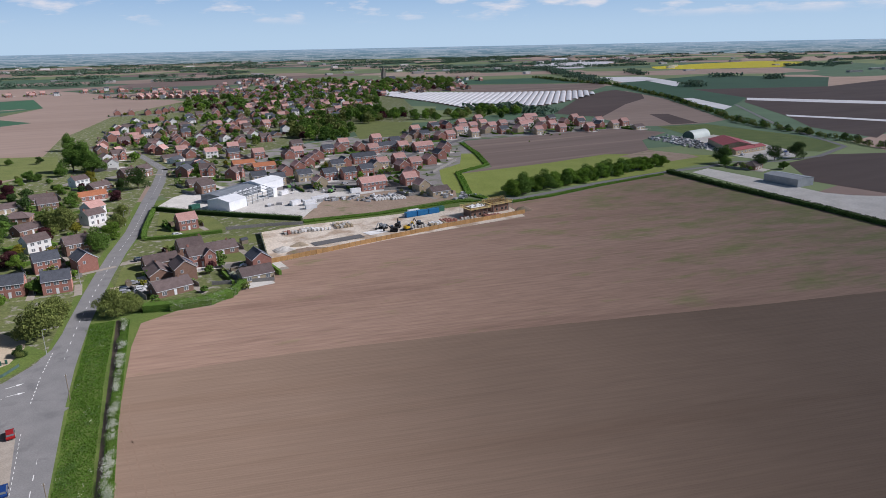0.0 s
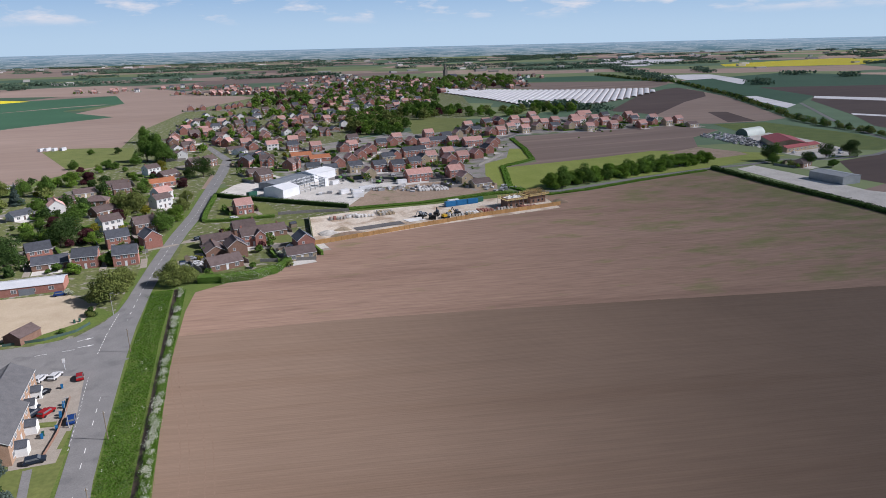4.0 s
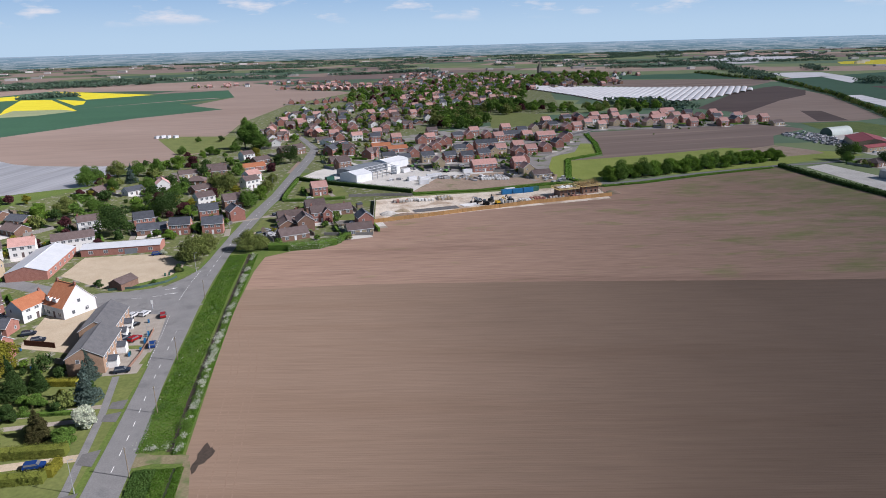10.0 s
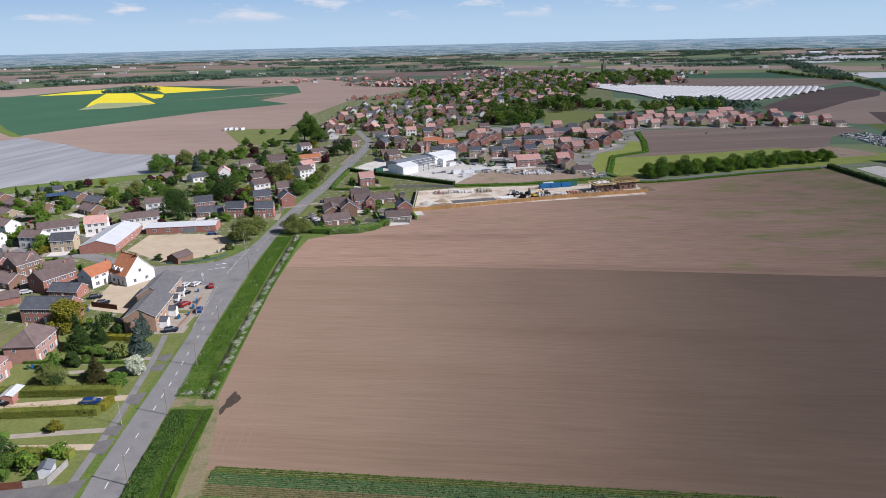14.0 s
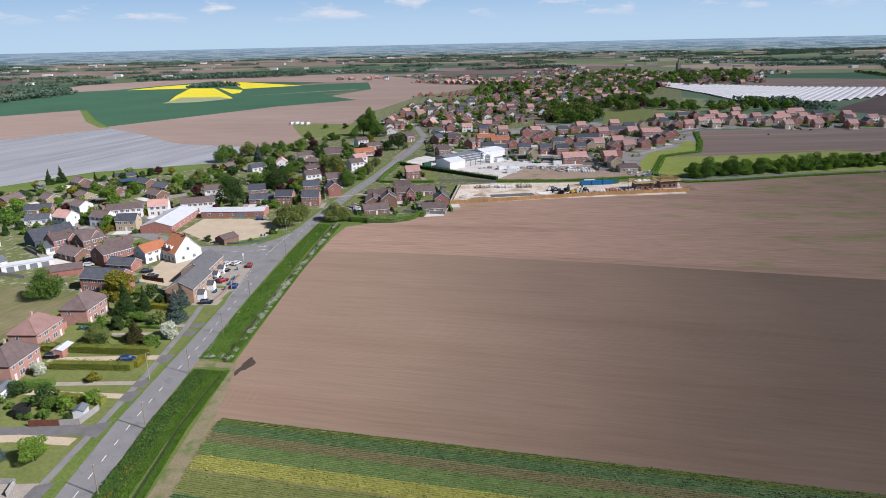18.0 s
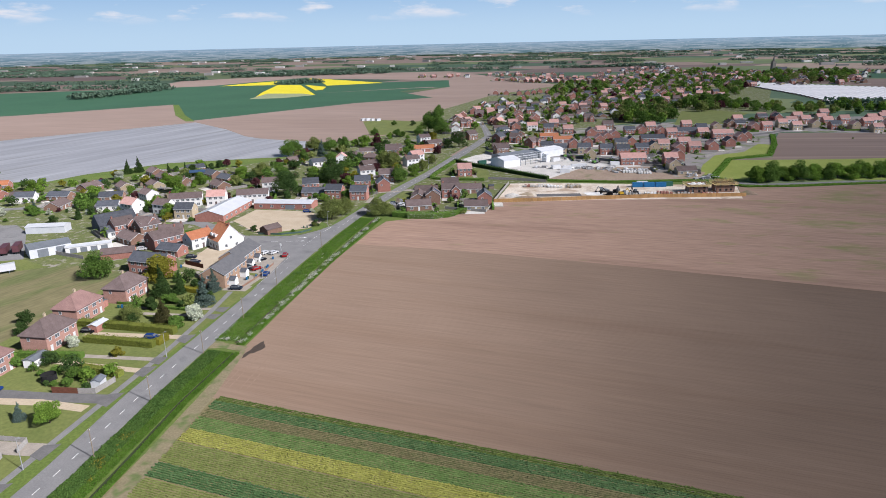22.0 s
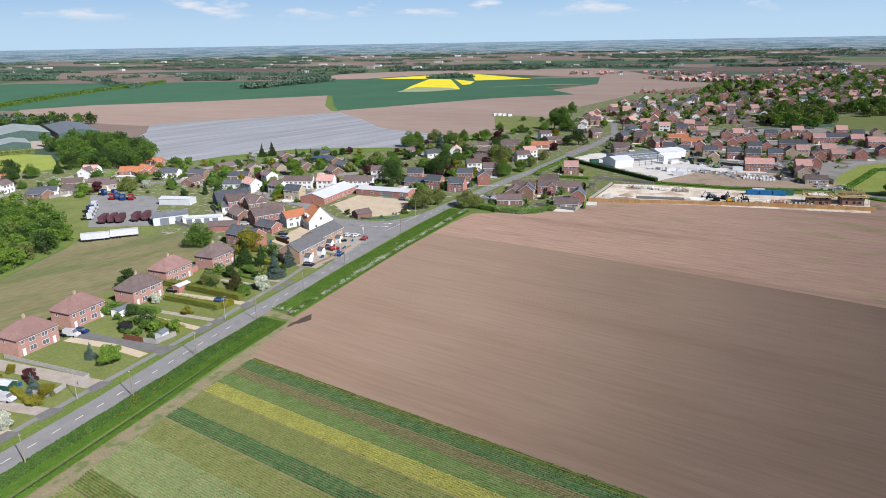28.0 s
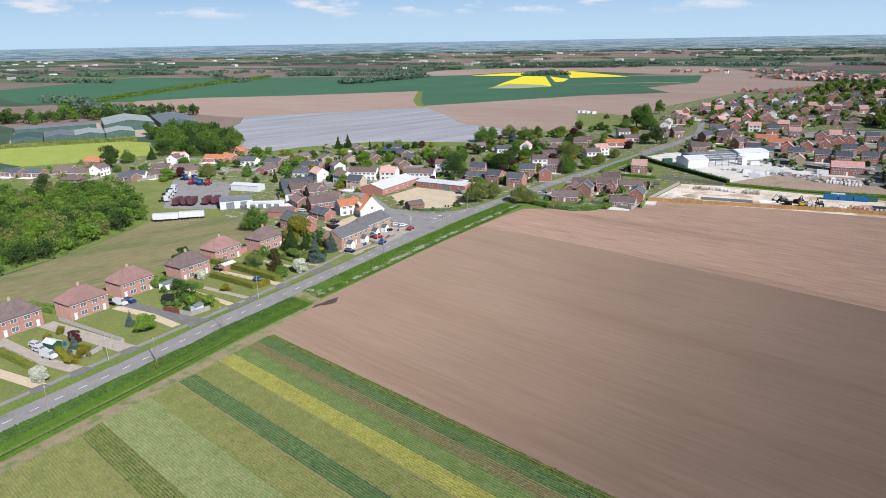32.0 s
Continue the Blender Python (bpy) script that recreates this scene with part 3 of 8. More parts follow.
def add_door(parent, x, y, face, key="white_frame", w=0.95, h=2.05):
    b = Build()
    if face == 0:
        b.box(x - w / 2, x + w / 2, y - 0.07, y + 0.02, 0.02, h)
        b.box(x - w / 2 - 0.1, x + w / 2 + 0.1, y - 0.12, y + 0.02, h, h + 0.12)
    elif face == 1:
        b.box(x - w / 2, x + w / 2, y - 0.02, y + 0.07, 0.02, h)
        b.box(x - w / 2 - 0.1, x + w / 2 + 0.1, y - 0.02, y + 0.12, h, h + 0.12)
    return part("door", b, M[key], parent)


def gable_walls(L, D, e, rise):
    b = Build()
    x, y = L / 2, D / 2
    b.quad([(-x, -y, 0), (x, -y, 0), (x, -y, e), (-x, -y, e)])
    b.quad([(x, y, 0), (-x, y, 0), (-x, y, e), (x, y, e)])
    b.quad([(x, -y, 0), (x, y, 0), (x, y, e), (x, 0, e + rise), (x, -y, e)])
    b.quad([(-x, y, 0), (-x, -y, 0), (-x, -y, e), (-x, 0, e + rise), (-x, y, e)])
    b.quad([(-x, y, 0), (x, y, 0), (x, -y, 0), (-x, -y, 0)])
    return b


def gable_roof(L, D, e, rise, over=0.35, thick=0.2):
    b = Build()
    x, y = L / 2 + over * 0.6, D / 2
    s = rise / y
    yo, zo = y + over, e - over * s
    for sg in (-1, 1):
        lo, hi = (sg * yo, zo + 0.03), (0, e + rise + 0.03)
        pts = [(-x, lo[0], lo[1]), (x, lo[0], lo[1]), (x, hi[0], hi[1]), (-x, hi[0], hi[1])]
        top = [(p[0], p[1], p[2] + thick) for p in pts]
        if sg == 1:
            pts.reverse()
            top.reverse()
        b.quad(top)
        b.quad(list(reversed(pts)))
        for i in range(4):
            k = (i + 1) % 4
            b.quad([pts[i], pts[k], top[k], top[i]], 1)
    b.box(-x, x, -0.14, 0.14, e + rise + thick - 0.02, e + rise + thick + 0.1)
    return b


def hip_roof(L, D, e, rise, over=0.4, thick=0.15):
    b = Build()
    x, y = L / 2 + over, D / 2 + over
    r = max(L / 2 - D / 2 * 0.9, 0.3)
    z0, z1 = e - 0.05, e + rise
    lo = [(-x, -y, z0), (x, -y, z0), (x, y, z0), (-x, y, z0)]
    up = [(p[0], p[1], p[2] + thick) for p in lo]
    a, c = (-r, 0, z1 + thick), (r, 0, z1 + thick)
    b.quad([up[0], up[1], c, a])
    b.quad([up[2], up[3], a, c])
    b.quad([up[1], up[2], c])
    b.quad([up[3], up[0], a])
    for i in range(4):
        k = (i + 1) % 4
        b.quad([lo[i], lo[k], up[k], up[i]])
    b.quad(list(reversed(lo)))
    b.box(-r, r, -0.12, 0.12, z1 + thick - 0.05, z1 + thick + 0.08)
    for sx in (-1, 1):
        for sy in (-1, 1):
            b.tube((sx * x, sy * y, z0 + thick), (sx * r, 0, z1 + thick), 0.1, 0.1, 5)
    return b


def chimney(parent, x, y, z0, z1, key, w=0.7, d=0.55):
    b = Build()
    b.box(x - w / 2, x + w / 2, y - d / 2, y + d / 2, z0, z1)
    b.box(x - w / 2 - 0.06, x + w / 2 + 0.06, y - d / 2 - 0.06, y + d / 2 + 0.06, z1 - 0.25, z1)
    for k in (-1, 1):
        b.tube((x + k * w / 4, y, z1), (x + k * w / 4, y, z1 + 0.35), 0.12, 0.1, 8)
    return part("chimney", b, M[key], parent)


def gutter(parent, L, D, e):
    for sg in (-1, 1):
        b = Build()
        b.box(-L / 2, L / 2, sg * (D / 2 + 0.36) - 0.06, sg * (D / 2 + 0.36) + 0.06, e - 0.42, e - 0.3)
        part("gutter", b, M["white_frame"], parent)


def house(name, L, D, e, rise, wall, roof, label, category="house", hip=False, chimneys=(), cols=3, storeys=2, ends=True, porch=False, wing=None, full=True, paired=False):
    """A house on the ground at the origin, its ridge along x, its front towards -y."""
    root = tagged(new(name), label, category)
    if hip:
        b = Build()
        b.box(-L / 2, L / 2, -D / 2, D / 2, 0, e)
        part("wall", b, M[wall], root)
        part("roof", hip_roof(L, D, e, rise), M[roof], root)
    else:
        part("wall", gable_walls(L, D, e, rise), M[wall], root)
        part("roof", gable_roof(L, D, e, rise), [M[roof], M["white_frame"]], root)
    for x, y in chimneys:
        chimney(root, x, y, e, e + rise + (1.1 if paired else 0.9), "brick_buff" if paired else wall if wall.startswith("brick") else "brick_red")
    if paired:
        for sx in (-1, 1):
            add_window(root, sx * 1.9, 1.5, -D / 2, 1.9, 1.35, 0, True)
            add_window(root, sx * 1.9, 4.0, -D / 2, 1.7, 1.2, 0, True)
            add_window(root, sx * 4.7, 4.1, -D / 2, 0.8, 1.0, 0, True)
            d = add_door(root, sx * 4.6, -D / 2, 0)
            b = Build()
            b.box(sx * 4.6 + 0.3, sx * 4.6 + 0.36, -D / 2 - 0.12, -D / 2 - 0.07, 0.95, 1.1)
            part("handle", b, M["metal_grey"], d)
    for s in range(0 if paired else storeys):
        z = 1.45 + 2.6 * s
        for c in range(cols):
            x = (c - (cols - 1) / 2) * (L - 1.6) / max(cols, 1) * 1.02
            if not (s == 0 and c == cols // 2) and (full or c != 1):
                add_window(root, x, z, -D / 2, 1.5, 1.25, 0)
    if not paired:
        add_door(root, 0, -D / 2, 0, "white_frame" if wall != "render_white" else "tile_brown")
    if ends and full:
        for face, sx in ((2, -L / 2), (3, L / 2)):
            add_window(root, D * 0.18, 1.45 + 2.6 * (storeys - 1), sx, 0.8, 1.0, face)
    if hip and storeys == 2:
        gutter(root, L, D, e)
    if porch:
        b = Build()
        b.box(-0.9, 0.9, -D / 2 - 1.1, -D / 2, 2.25, 2.4)
        part("porch", b, M[roof], root)
    if wing is not None:
        wx, wl, wd = wing
        b = gable_walls(wd, wl, e - 0.1, rise * 0.72)
        m = pose(wx, -D / 2 - wd / 2 + 1.6, 0, 0, 0, 90)
        m2 = pose(wx, -D / 2 - wd / 2 + 1.6, 0, 0, 0, 90)
        b.v = [tuple(m @ Vector(p)) for p in b.v]
        part("wing", b, M[wall], root)
        b = gable_roof(wd, wl, e - 0.1, rise * 0.72)
        b.v = [tuple(m2 @ Vector(p)) for p in b.v]
        part("wing_roof", b, [M[roof], M["white_frame"]], root)
        for s in range(storeys):
            add_window(root, wx, 1.45 + 2.6 * s, -D / 2 - wd + 1.6, 1.3, 1.15, 0)
    return root


KINDS = {}


def kind(key, *args, **kw):
    KINDS[key] = (args, kw)


kind("rr", "house", 9, 7.6, 5.0, 2.9, "brick_red", "tile_red", "two-storey red brick house with red tiled roof", chimneys=())
kind("rg", "house", 9.4, 7.4, 5.0, 2.7, "brick_red", "tile_grey", "two-storey red brick house with grey tiled roof")
kind("bg", "house", 9.6, 7.0, 5.0, 2.6, "brick_buff", "tile_grey", "two-storey buff brick house with grey tiled roof")
kind("br", "house", 8.6, 7.4, 5.0, 2.8, "brick_buff", "tile_red", "two-storey buff brick house with red tiled roof")
kind("wg", "house", 10, 7.4, 5.0, 2.4, "render_white", "tile_brown", "white rendered two-storey house with brown roof", chimneys=((-4.2, 0),))
kind("nn", "house", 10, 7.8, 5.0, 2.9, "brick_brown", "tile_brown", "two-storey brown brick house with brown tiled roof", chimneys=((4.3, 0),))
kind("rb", "house", 10, 7.8, 5.0, 2.9, "brick_red", "tile_brown", "red brick house with brown tiles and a front gable", chimneys=((-4.2, 0),), wing=(2.6, 4.4, 3.4))
kind("tg", "terrace", 19, 7.8, 5.0, 2.7, "brick_red", "tile_grey", "terrace of red brick houses with grey tiled roof", cols=6)
kind("tr", "terrace", 17, 7.8, 5.0, 2.8, "brick_red", "tile_red", "terrace of red brick houses with red tiled roof", cols=6)
kind("un", "bungalow", 13, 8.2, 2.6, 2.4, "brick_brown", "tile_brown", "brown brick bungalow with brown tiled roof", storeys=1, chimneys=((3, 0),))
kind("ub", "bungalow", 12, 8.0, 2.6, 2.3, "brick_buff", "tile_brown", "buff brick bungalow with brown tiled roof", storeys=1)
kind("ug", "bungalow", 13, 8.0, 2.6, 2.2, "brick_brown", "tile_grey", "brown brick bungalow with grey tiled roof", storeys=1)
kind("uo", "bungalow", 16, 7.5, 2.7, 2.3, "brick_red", "tile_orange", "long red brick bungalow with orange pantiles", storeys=1, cols=4)
kind("uh", "bungalow", 12, 9.0, 2.6, 2.4, "brick_brown", "tile_brown", "brown brick bungalow with hipped roof", storeys=1, hip=True)
kind("fr", "house", 9, 7.5, 5.0, 2.9, "brick_red", "tile_red", "distant red brick house with red roof", full=False)
kind("fb", "house", 9, 7.5, 5.0, 2.9, "brick_brown", "tile_brown", "distant brown brick house with brown roof", full=False)
kind("fg", "house", 9, 7.5, 5.0, 2.8, "brick_red", "tile_grey", "distant red brick house with slate roof", full=False)
kind("fw", "house", 9, 7.5, 5.0, 2.6, "render_white", "tile_grey", "distant white house with grey roof", full=False)
kind("fu", "bungalow", 13, 8.0, 2.6, 2.3, "brick_buff", "tile_brown", "distant buff bungalow with brown roof", storeys=1, full=False)
kind("semi", "semi_detached_house", 12.4, 8.6, 5.1, 3.5, "brick_semi", "tile_semi", "pair of red brick semi-detached houses under a hipped red roof", hip=True, chimneys=((0, 0.4),), cols=4, paired=True)
kind("semi_old", "semi_detached_house", 12.4, 8.6, 5.1, 3.5, "brick_semi", "tile_brown", "pair of red brick semi-detached houses with mottled brown hipped roof", hip=True, chimneys=((0, 0.4),), cols=4, paired=True)
kind("wr", "house", 10, 7.6, 5.0, 2.8, "render_white", "tile_red", "white rendered house with a steep red tiled roof", chimneys=((4.2, 0),))
kind("uw", "bungalow", 11, 7.6, 2.6, 2.2, "render_white", "tile_grey", "white rendered bungalow with grey tiled roof", storeys=1)
kind("tw", "terrace", 17, 7.4, 4.8, 2.4, "render_white", "tile_brown", "long white rendered terrace with brown tiled roof", cols=6)
kind("tb", "terrace", 18, 7.4, 4.8, 2.5, "brick_brown", "tile_brown", "long brown brick terrace with brown tiled roof", cols=6)
kind("chalet", "house", 17, 9.5, 3.0, 4.0, "tile_grey", "tile_grey", "dark timber-clad chalet house with a big slate roof", storeys=1, cols=4)
MADE = {}


PLOTS = []


FAR_SLOTS = ["brick_red", "brick_brown", "render_white", "brick_buff", "tile_red", "tile_brown", "tile_grey", "white_frame", "glass"]
far_build = Build()


def far_house(key, x, y, turn):
    """One of the many small houses on the far side of the village: walls, roof, chimney and windows in the joined mass."""
    (_, L, D, e, rise, wall, roof, _), _ = KINDS[key]
    m = pose(x, y, 0, 0, 0, turn)
    pieces = [(gable_walls(L, D, e, rise), {0: wall}), (gable_roof(L, D, e, rise), {0: roof, 1: "white_frame"})]
    for wx in (-L * 0.28, L * 0.28):
        for z in ((1.45, 4.05) if e > 3 else (1.45,)):
            b = Build()
            window(b, wx, z, -D / 2, 1.6, 1.25, 0)
            pieces.append((b, {0: "white_frame", 1: "glass"}))
    b = Build()
    b.box(L * 0.4, L * 0.4 + 0.8, -0.3, 0.3, e + rise - 0.8, e + rise + 1.1)
    pieces.append((b, {0: "brick_red"}))
    for b, slots in pieces:
        i = len(far_build.v)
        far_build.v += [tuple(m @ Vector(p)) for p in b.v]
        far_build.f += [tuple(i + k for k in q) for q in b.f]
        far_build.m += [FAR_SLOTS.index(slots[k]) for k in b.m]


def put_house(key, x, y, turn, group="", z=0.0):
    if math.sin(radians(turn)) * 0.5 + math.cos(radians(turn)) * 0.85 < 0:
        turn += 180
    PLOTS.append((x, y, turn, KINDS[key][0][1], KINDS[key][0][2]))
    if y > 800:
        return far_house(key, x, y, turn)
    m = pose(x, y, z, 0, 0, turn)
    if key not in MADE:
        args, kw = KINDS[key]
        MADE[key] = house(*args, **kw)
        MADE[key].matrix_basis = m
        ob = MADE[key]
    else:
        ob = copy_thing(MADE[key], m)
    return tagged(ob, group=group)


# semi-detached pairs beside the road
for key, x, y in (("semi_old", -48.5, -57), ("semi", -43.5, -39), ("semi", -47, -20), ("semi_old", -44, 1), ("semi", -49.5, 20.5), ("semi_old", -45.5, 39.3)):
    put_house(key, x, y, 90, "semi-detached houses along the road")

# new estate beside the yard
ESTATE_1 = [("bg", 87, 372, 9), ("bg", 97, 360, 9), ("rr", 107, 387, 99), ("bg", 115, 365, 9), ("br", 119, 337, 99), ("rr", 118, 400, 99), ("rr", 128, 414, 99),
            ("rr", 135, 430, 99), ("rr", 142, 444, 99), ("rg", 131, 361, 9), ("bg", 144, 393, 9), ("rg", 143, 358, 9), ("rg", 152, 402, 99), ("rg", 157, 365, 9),
            ("tr", 147, 318, 9), ("bg", 167, 377, 99), ("br", 175, 386, 9), ("tg", 170, 415, 9)]
ESTATE_2 = [("rr", 184, 368, 99), ("rr", 192, 398, 9), ("rr", 196, 375, 9), ("rr", 210, 382, 99), ("rr", 172, 321, 9), ("br", 171, 297, 99), ("rr", 179, 336, 99),
            ("ub", 177, 285, 9), ("rg", 226, 401, 99), ("rr", 240, 427, 99), ("rg", 247, 440, 99), ("tr", 230, 447, 9), ("rr", 216, 457, 9), ("tg", 203, 462, 9),
            ("rg", 220, 489, 9), ("rr", 211, 515, 9), ("br", 235, 500, 99), ("nn", 251, 520, 99), ("rg", 259, 518, 9), ("rr", 266, 561, 9), ("rr", 267, 499, 99)]
ESTATE_3 = [("rg", 292, 573, 9), ("rr", 309, 588, 99), ("rr", 279, 504, 9), ("rg", 156, 470, 9), ("rr", 167, 474, 99), ("rr", 177, 501, 9), ("rr", 183, 470, 99),
            ("rr", 190, 456, 9), ("nn", 139, 512, 9), ("rr", 131, 470, 9), ("rb", 122, 459, 99), ("rg", 84, 489, 9), ("rr", 102, 478, 9), ("uo", 86, 442, 9),
            ("uo", 98, 423, 9), ("rb", 74, 395, 60)]
NORTH_ROW = [("rr", 293, 580, 9), ("rg", 307, 576, 99), ("br", 298, 526, 9), ("rr", 329, 588, 9), ("br", 305, 507, 9), ("rr", 363, 618, 9), ("br", 324, 519, 99),
             ("rg", 339, 512, 9), ("rr", 362, 558, 9), ("br", 354, 509, 99), ("rr", 390, 568, 9), ("br", 366, 492, 9), ("tr", 419, 600, 9), ("rr", 384, 516, 99),
             ("rg", 431, 575, 9), ("rr", 395, 497, 9), ("rr", 425, 538, 99), ("rr", 456, 567, 9), ("rr", 421, 487, 9), ("rg", 441, 499, 99), ("br", 455, 494, 9),
             ("rr", 476, 506, 9), ("ub", 470, 475, 9),
             ("wr", 312, 548, 9), ("rr", 327, 556, 9), ("rr", 343, 545, 9), ("br", 346, 572, 9), ("rr", 374, 536, 9), ("wr", 385, 545, 9), ("rr", 402, 526, 9), ("br", 407, 555, 9), ("rg", 437, 527, 9), ("rr", 446, 540, 9), ("wr", 462, 530, 9), ("rr", 405, 580, 9)]
for row, group in ((ESTATE_1, "new estate houses"), (ESTATE_2, "new estate houses"), (ESTATE_3, "new estate houses"), (NORTH_ROW, "houses along the north row")):
    for key, x, y, turn in row:
        put_house(key, x, y, turn, group)

# bungalows and houses west of the road
WEST_1 = [("un", -175, 257, 142), ("un", -156, 239, 146), ("ug", -154, 272, 42), ("ug", -130, 253, 146), ("ug", -112, 239, 151), ("un", -106, 218, 142),
          ("wr", -86, 178, 17), ("tw", -68, 185, 20), ("wg", -72, 217, 25), ("un", -95, 308, 66), ("ub", -165, 209, 141), ("ug", -154, 182, 21), ("wg", -129, 180, 148),
          ("wr", -123, 156, 160), ("tw", -101, 172, 23), ("wg", -104, 156, 166), ("bg", -87, 148, 5), ("uw", -102, 114, 51),
          ("rb", -90, 118, 169), ("un", -87, 103, 152), ("nn", -69, 106, 29), ("un", -186, 205, 80), ("uw", -206, 176, 20), ("uo", -231, 180, -15), ("ug", -186, 180, 5),
          ("ub", -148, 215, 141), ("un", -137, 228, 146), ("uw", -140, 160, 20), ("un", -170, 158, 100)]
WEST_2 = [("uw", -74, 302, 44), ("wr", -58, 308, 108), ("uh", -41, 325, 174), ("un", -33, 296, 41), ("wg", -25, 260, 33), ("rg", -17, 226, 17), ("rg", -3, 221, 113),
          ("rg", -46, 216, 19), ("ug", -39, 203, 7), ("rg", -25, 199, 1), ("rg", -10, 197, 4), ("nn", -8, 248, 21), ("wg", -5, 303, 39), ("wr", -6, 322, 48),
          ("uo", -10, 368, 22), ("un", -8, 398, 40), ("nn", 8, 428, 40), ("nn", 18, 436, 48), ("rr", -16, 573, 58), ("rr", -2, 545, 64), ("rr", 32, 539, 59),
          ("uw", 41, 487, 50), ("rg", 45, 421, 61), ("nn", 53, 356, 30), ("rr", 54, 437, 59)]
WEST_3 = [("un", -60, 330, 20), ("ub", -52, 352, 20), ("nn", -30, 345, 15), ("un", -36, 372, 15), ("wg", -20, 414, 40)]
WEST_FAR = [("uw", -231, 106, 42), ("wr", -254, 155, 20), ("un", -271, 92, 30), ("uo", -236, 172, 25), ("ub", -239, 129, 40), ("ub", -224, 136, 40), ("ug", -313, 72, 20), ("ug", -298, 78, 20), ("un", -288, 92, 20), ("uh", -253, 77, 30), ("wg", -262, 100, 110), ("uo", -305, 124, 20), ("ug", -229, 99, 5),
            ("ub", -221, 115, 10), ("wg", -252, 150, 110), ("ub", -213, 131, 60), ("uo", -229, 171, -20), ("uo", -252, 204, 20), ("ub", -208, 176, 20)]
for row, group in ((WEST_1, "houses west of the road"), (WEST_2, "houses west of the road"), (WEST_3, "houses by the side road"), (WEST_FAR, "houses beyond the lorry park")):
    for key, x, y, turn in row:
        put_house(key, x, y, turn, group)

# old village centre: streets of older houses, set out at random within a long block
VILLAGE = [(-22, 470), (-15, 620), (-20, 720), (10, 830), (70, 860), (180, 1020), (300, 1000), (330, 860), (170, 640), (75, 500), (60, 400), (40, 400), (34, 470), (10, 560), (20, 480)]


def inside(p, poly):
    x, y = p
    c = False
    for i in range(len(poly)):
        (x0, y0), (x1, y1) = poly[i], poly[i - 1]
        if (y0 > y) != (y1 > y) and x < (x1 - x0) * (y - y0) / (y1 - y0) + x0:
            c = not c
    return c


TAKEN = [(x, y) for row in (ESTATE_1, ESTATE_2, ESTATE_3, NORTH_ROW, WEST_1, WEST_2, WEST_3, WEST_FAR) for _, x, y, _ in row]


def road_gap(p):
    best = 1e9
    for i in range(len(ROAD) - 1):
        a, b = Vector(ROAD[i]), Vector(ROAD[i + 1])
        t = max(0, min(1, (Vector(p) - a).dot(b - a) / (b - a).length_squared))
        best = min(best, (a + (b - a) * t - Vector(p)).length)
    return best


def scatter(poly, count, gap, rng, avoid=TAKEN, keep_off=10):
    xs, ys = [p[0] for p in poly], [p[1] for p in poly]
    out, tries = [], 0
    while len(out) < count and tries < count * 60:
        tries += 1
        p = (rng.uniform(min(xs), max(xs)), rng.uniform(min(ys), max(ys)))
        if inside(p, poly) and road_gap(p) > keep_off and all((p[0] - q[0]) ** 2 + (p[1] - q[1]) ** 2 > gap * gap for q in avoid):
            out.append(p)
            avoid.append(p)
    return out


rng = random.Random(7)
for x, y in scatter(VILLAGE, 175, 13, rng):
    near = y < 620
    key = rng.choice(("un", "nn", "rr", "ub", "rr", "wg", "uw", "ug", "wr", "rb") if near else ("fr", "fb", "fw", "fu", "fg", "fr", "fw", "fr"))
    put_house(key, x, y, rng.choice((5, 15, 95, 105)) + rng.uniform(-8, 8), "old village houses")
for poly, count in (([(180, 1040), (330, 1000), (540, 1480), (420, 1700), (250, 1400), (170, 1210)], 90), ([(-290, 1500), (-120, 1480), (-120, 1560), (-290, 1580)], 12),
                    ([(560, 1450), (760, 1400), (800, 1500), (600, 1580)], 16)):
    for x, y in scatter(poly, count, 17, rng):
        put_house(rng.choice(("fr", "fb", "fw", "fu", "fr", "fr")), x, y, rng.choice((10, 100)) + rng.uniform(-10, 10), "far village houses")

for key, x, y in (("fr", -16, 944), ("fr", 1, 942), ("fg", 22, 936), ("fg", 35, 934), ("fg", 44, 952), ("fr", 53, 969), ("fr", 66, 962), ("fb", 80, 1012), ("fb", 92, 1018), ("fw", 102, 1033), ("fr", 122, 1010)):
    put_house(key, x, y, 100, "new houses beyond the fields")
for i in range(14):
    put_house(rng.choice(("fr", "fb", "fr", "fw")), 11 + 12.6 * i, 1276 - 5.2 * i + rng.uniform(-3, 3), 70, "far row of houses")
    if i < 12:
        put_house(rng.choice(("fr", "fr", "fb")), 22 + 14.5 * i, 1395 - 4 * i + rng.uniform(-14, 14), 160, "far row of houses")
for poly, count, gap in (([(190, 1080), (400, 1060), (600, 1120), (720, 1500), (520, 1560), (300, 1380)], 110, 15), ([(120, 1180), (240, 1160), (330, 1500), (420, 1900), (260, 1900), (150, 1500)], 70, 16), ([(-60, 1330), (200, 1215), (215, 1250), (-50, 1370)], 26, 12), ([(-120, 1560), (60, 1480), (120, 1560), (-60, 1640)], 22, 16)):
    for x, y in scatter(poly, count, gap, rng):
        put_house(rng.choice(("fr", "fb", "fw", "fu", "fr", "fg")), x, y, rng.choice((10, 100)) + rng.uniform(-12, 12))
tagged(part("far_houses", far_build, [M[k] for k in FAR_SLOTS]), "far red and brown roofs of the spreading village", "houses", kind="stuff")


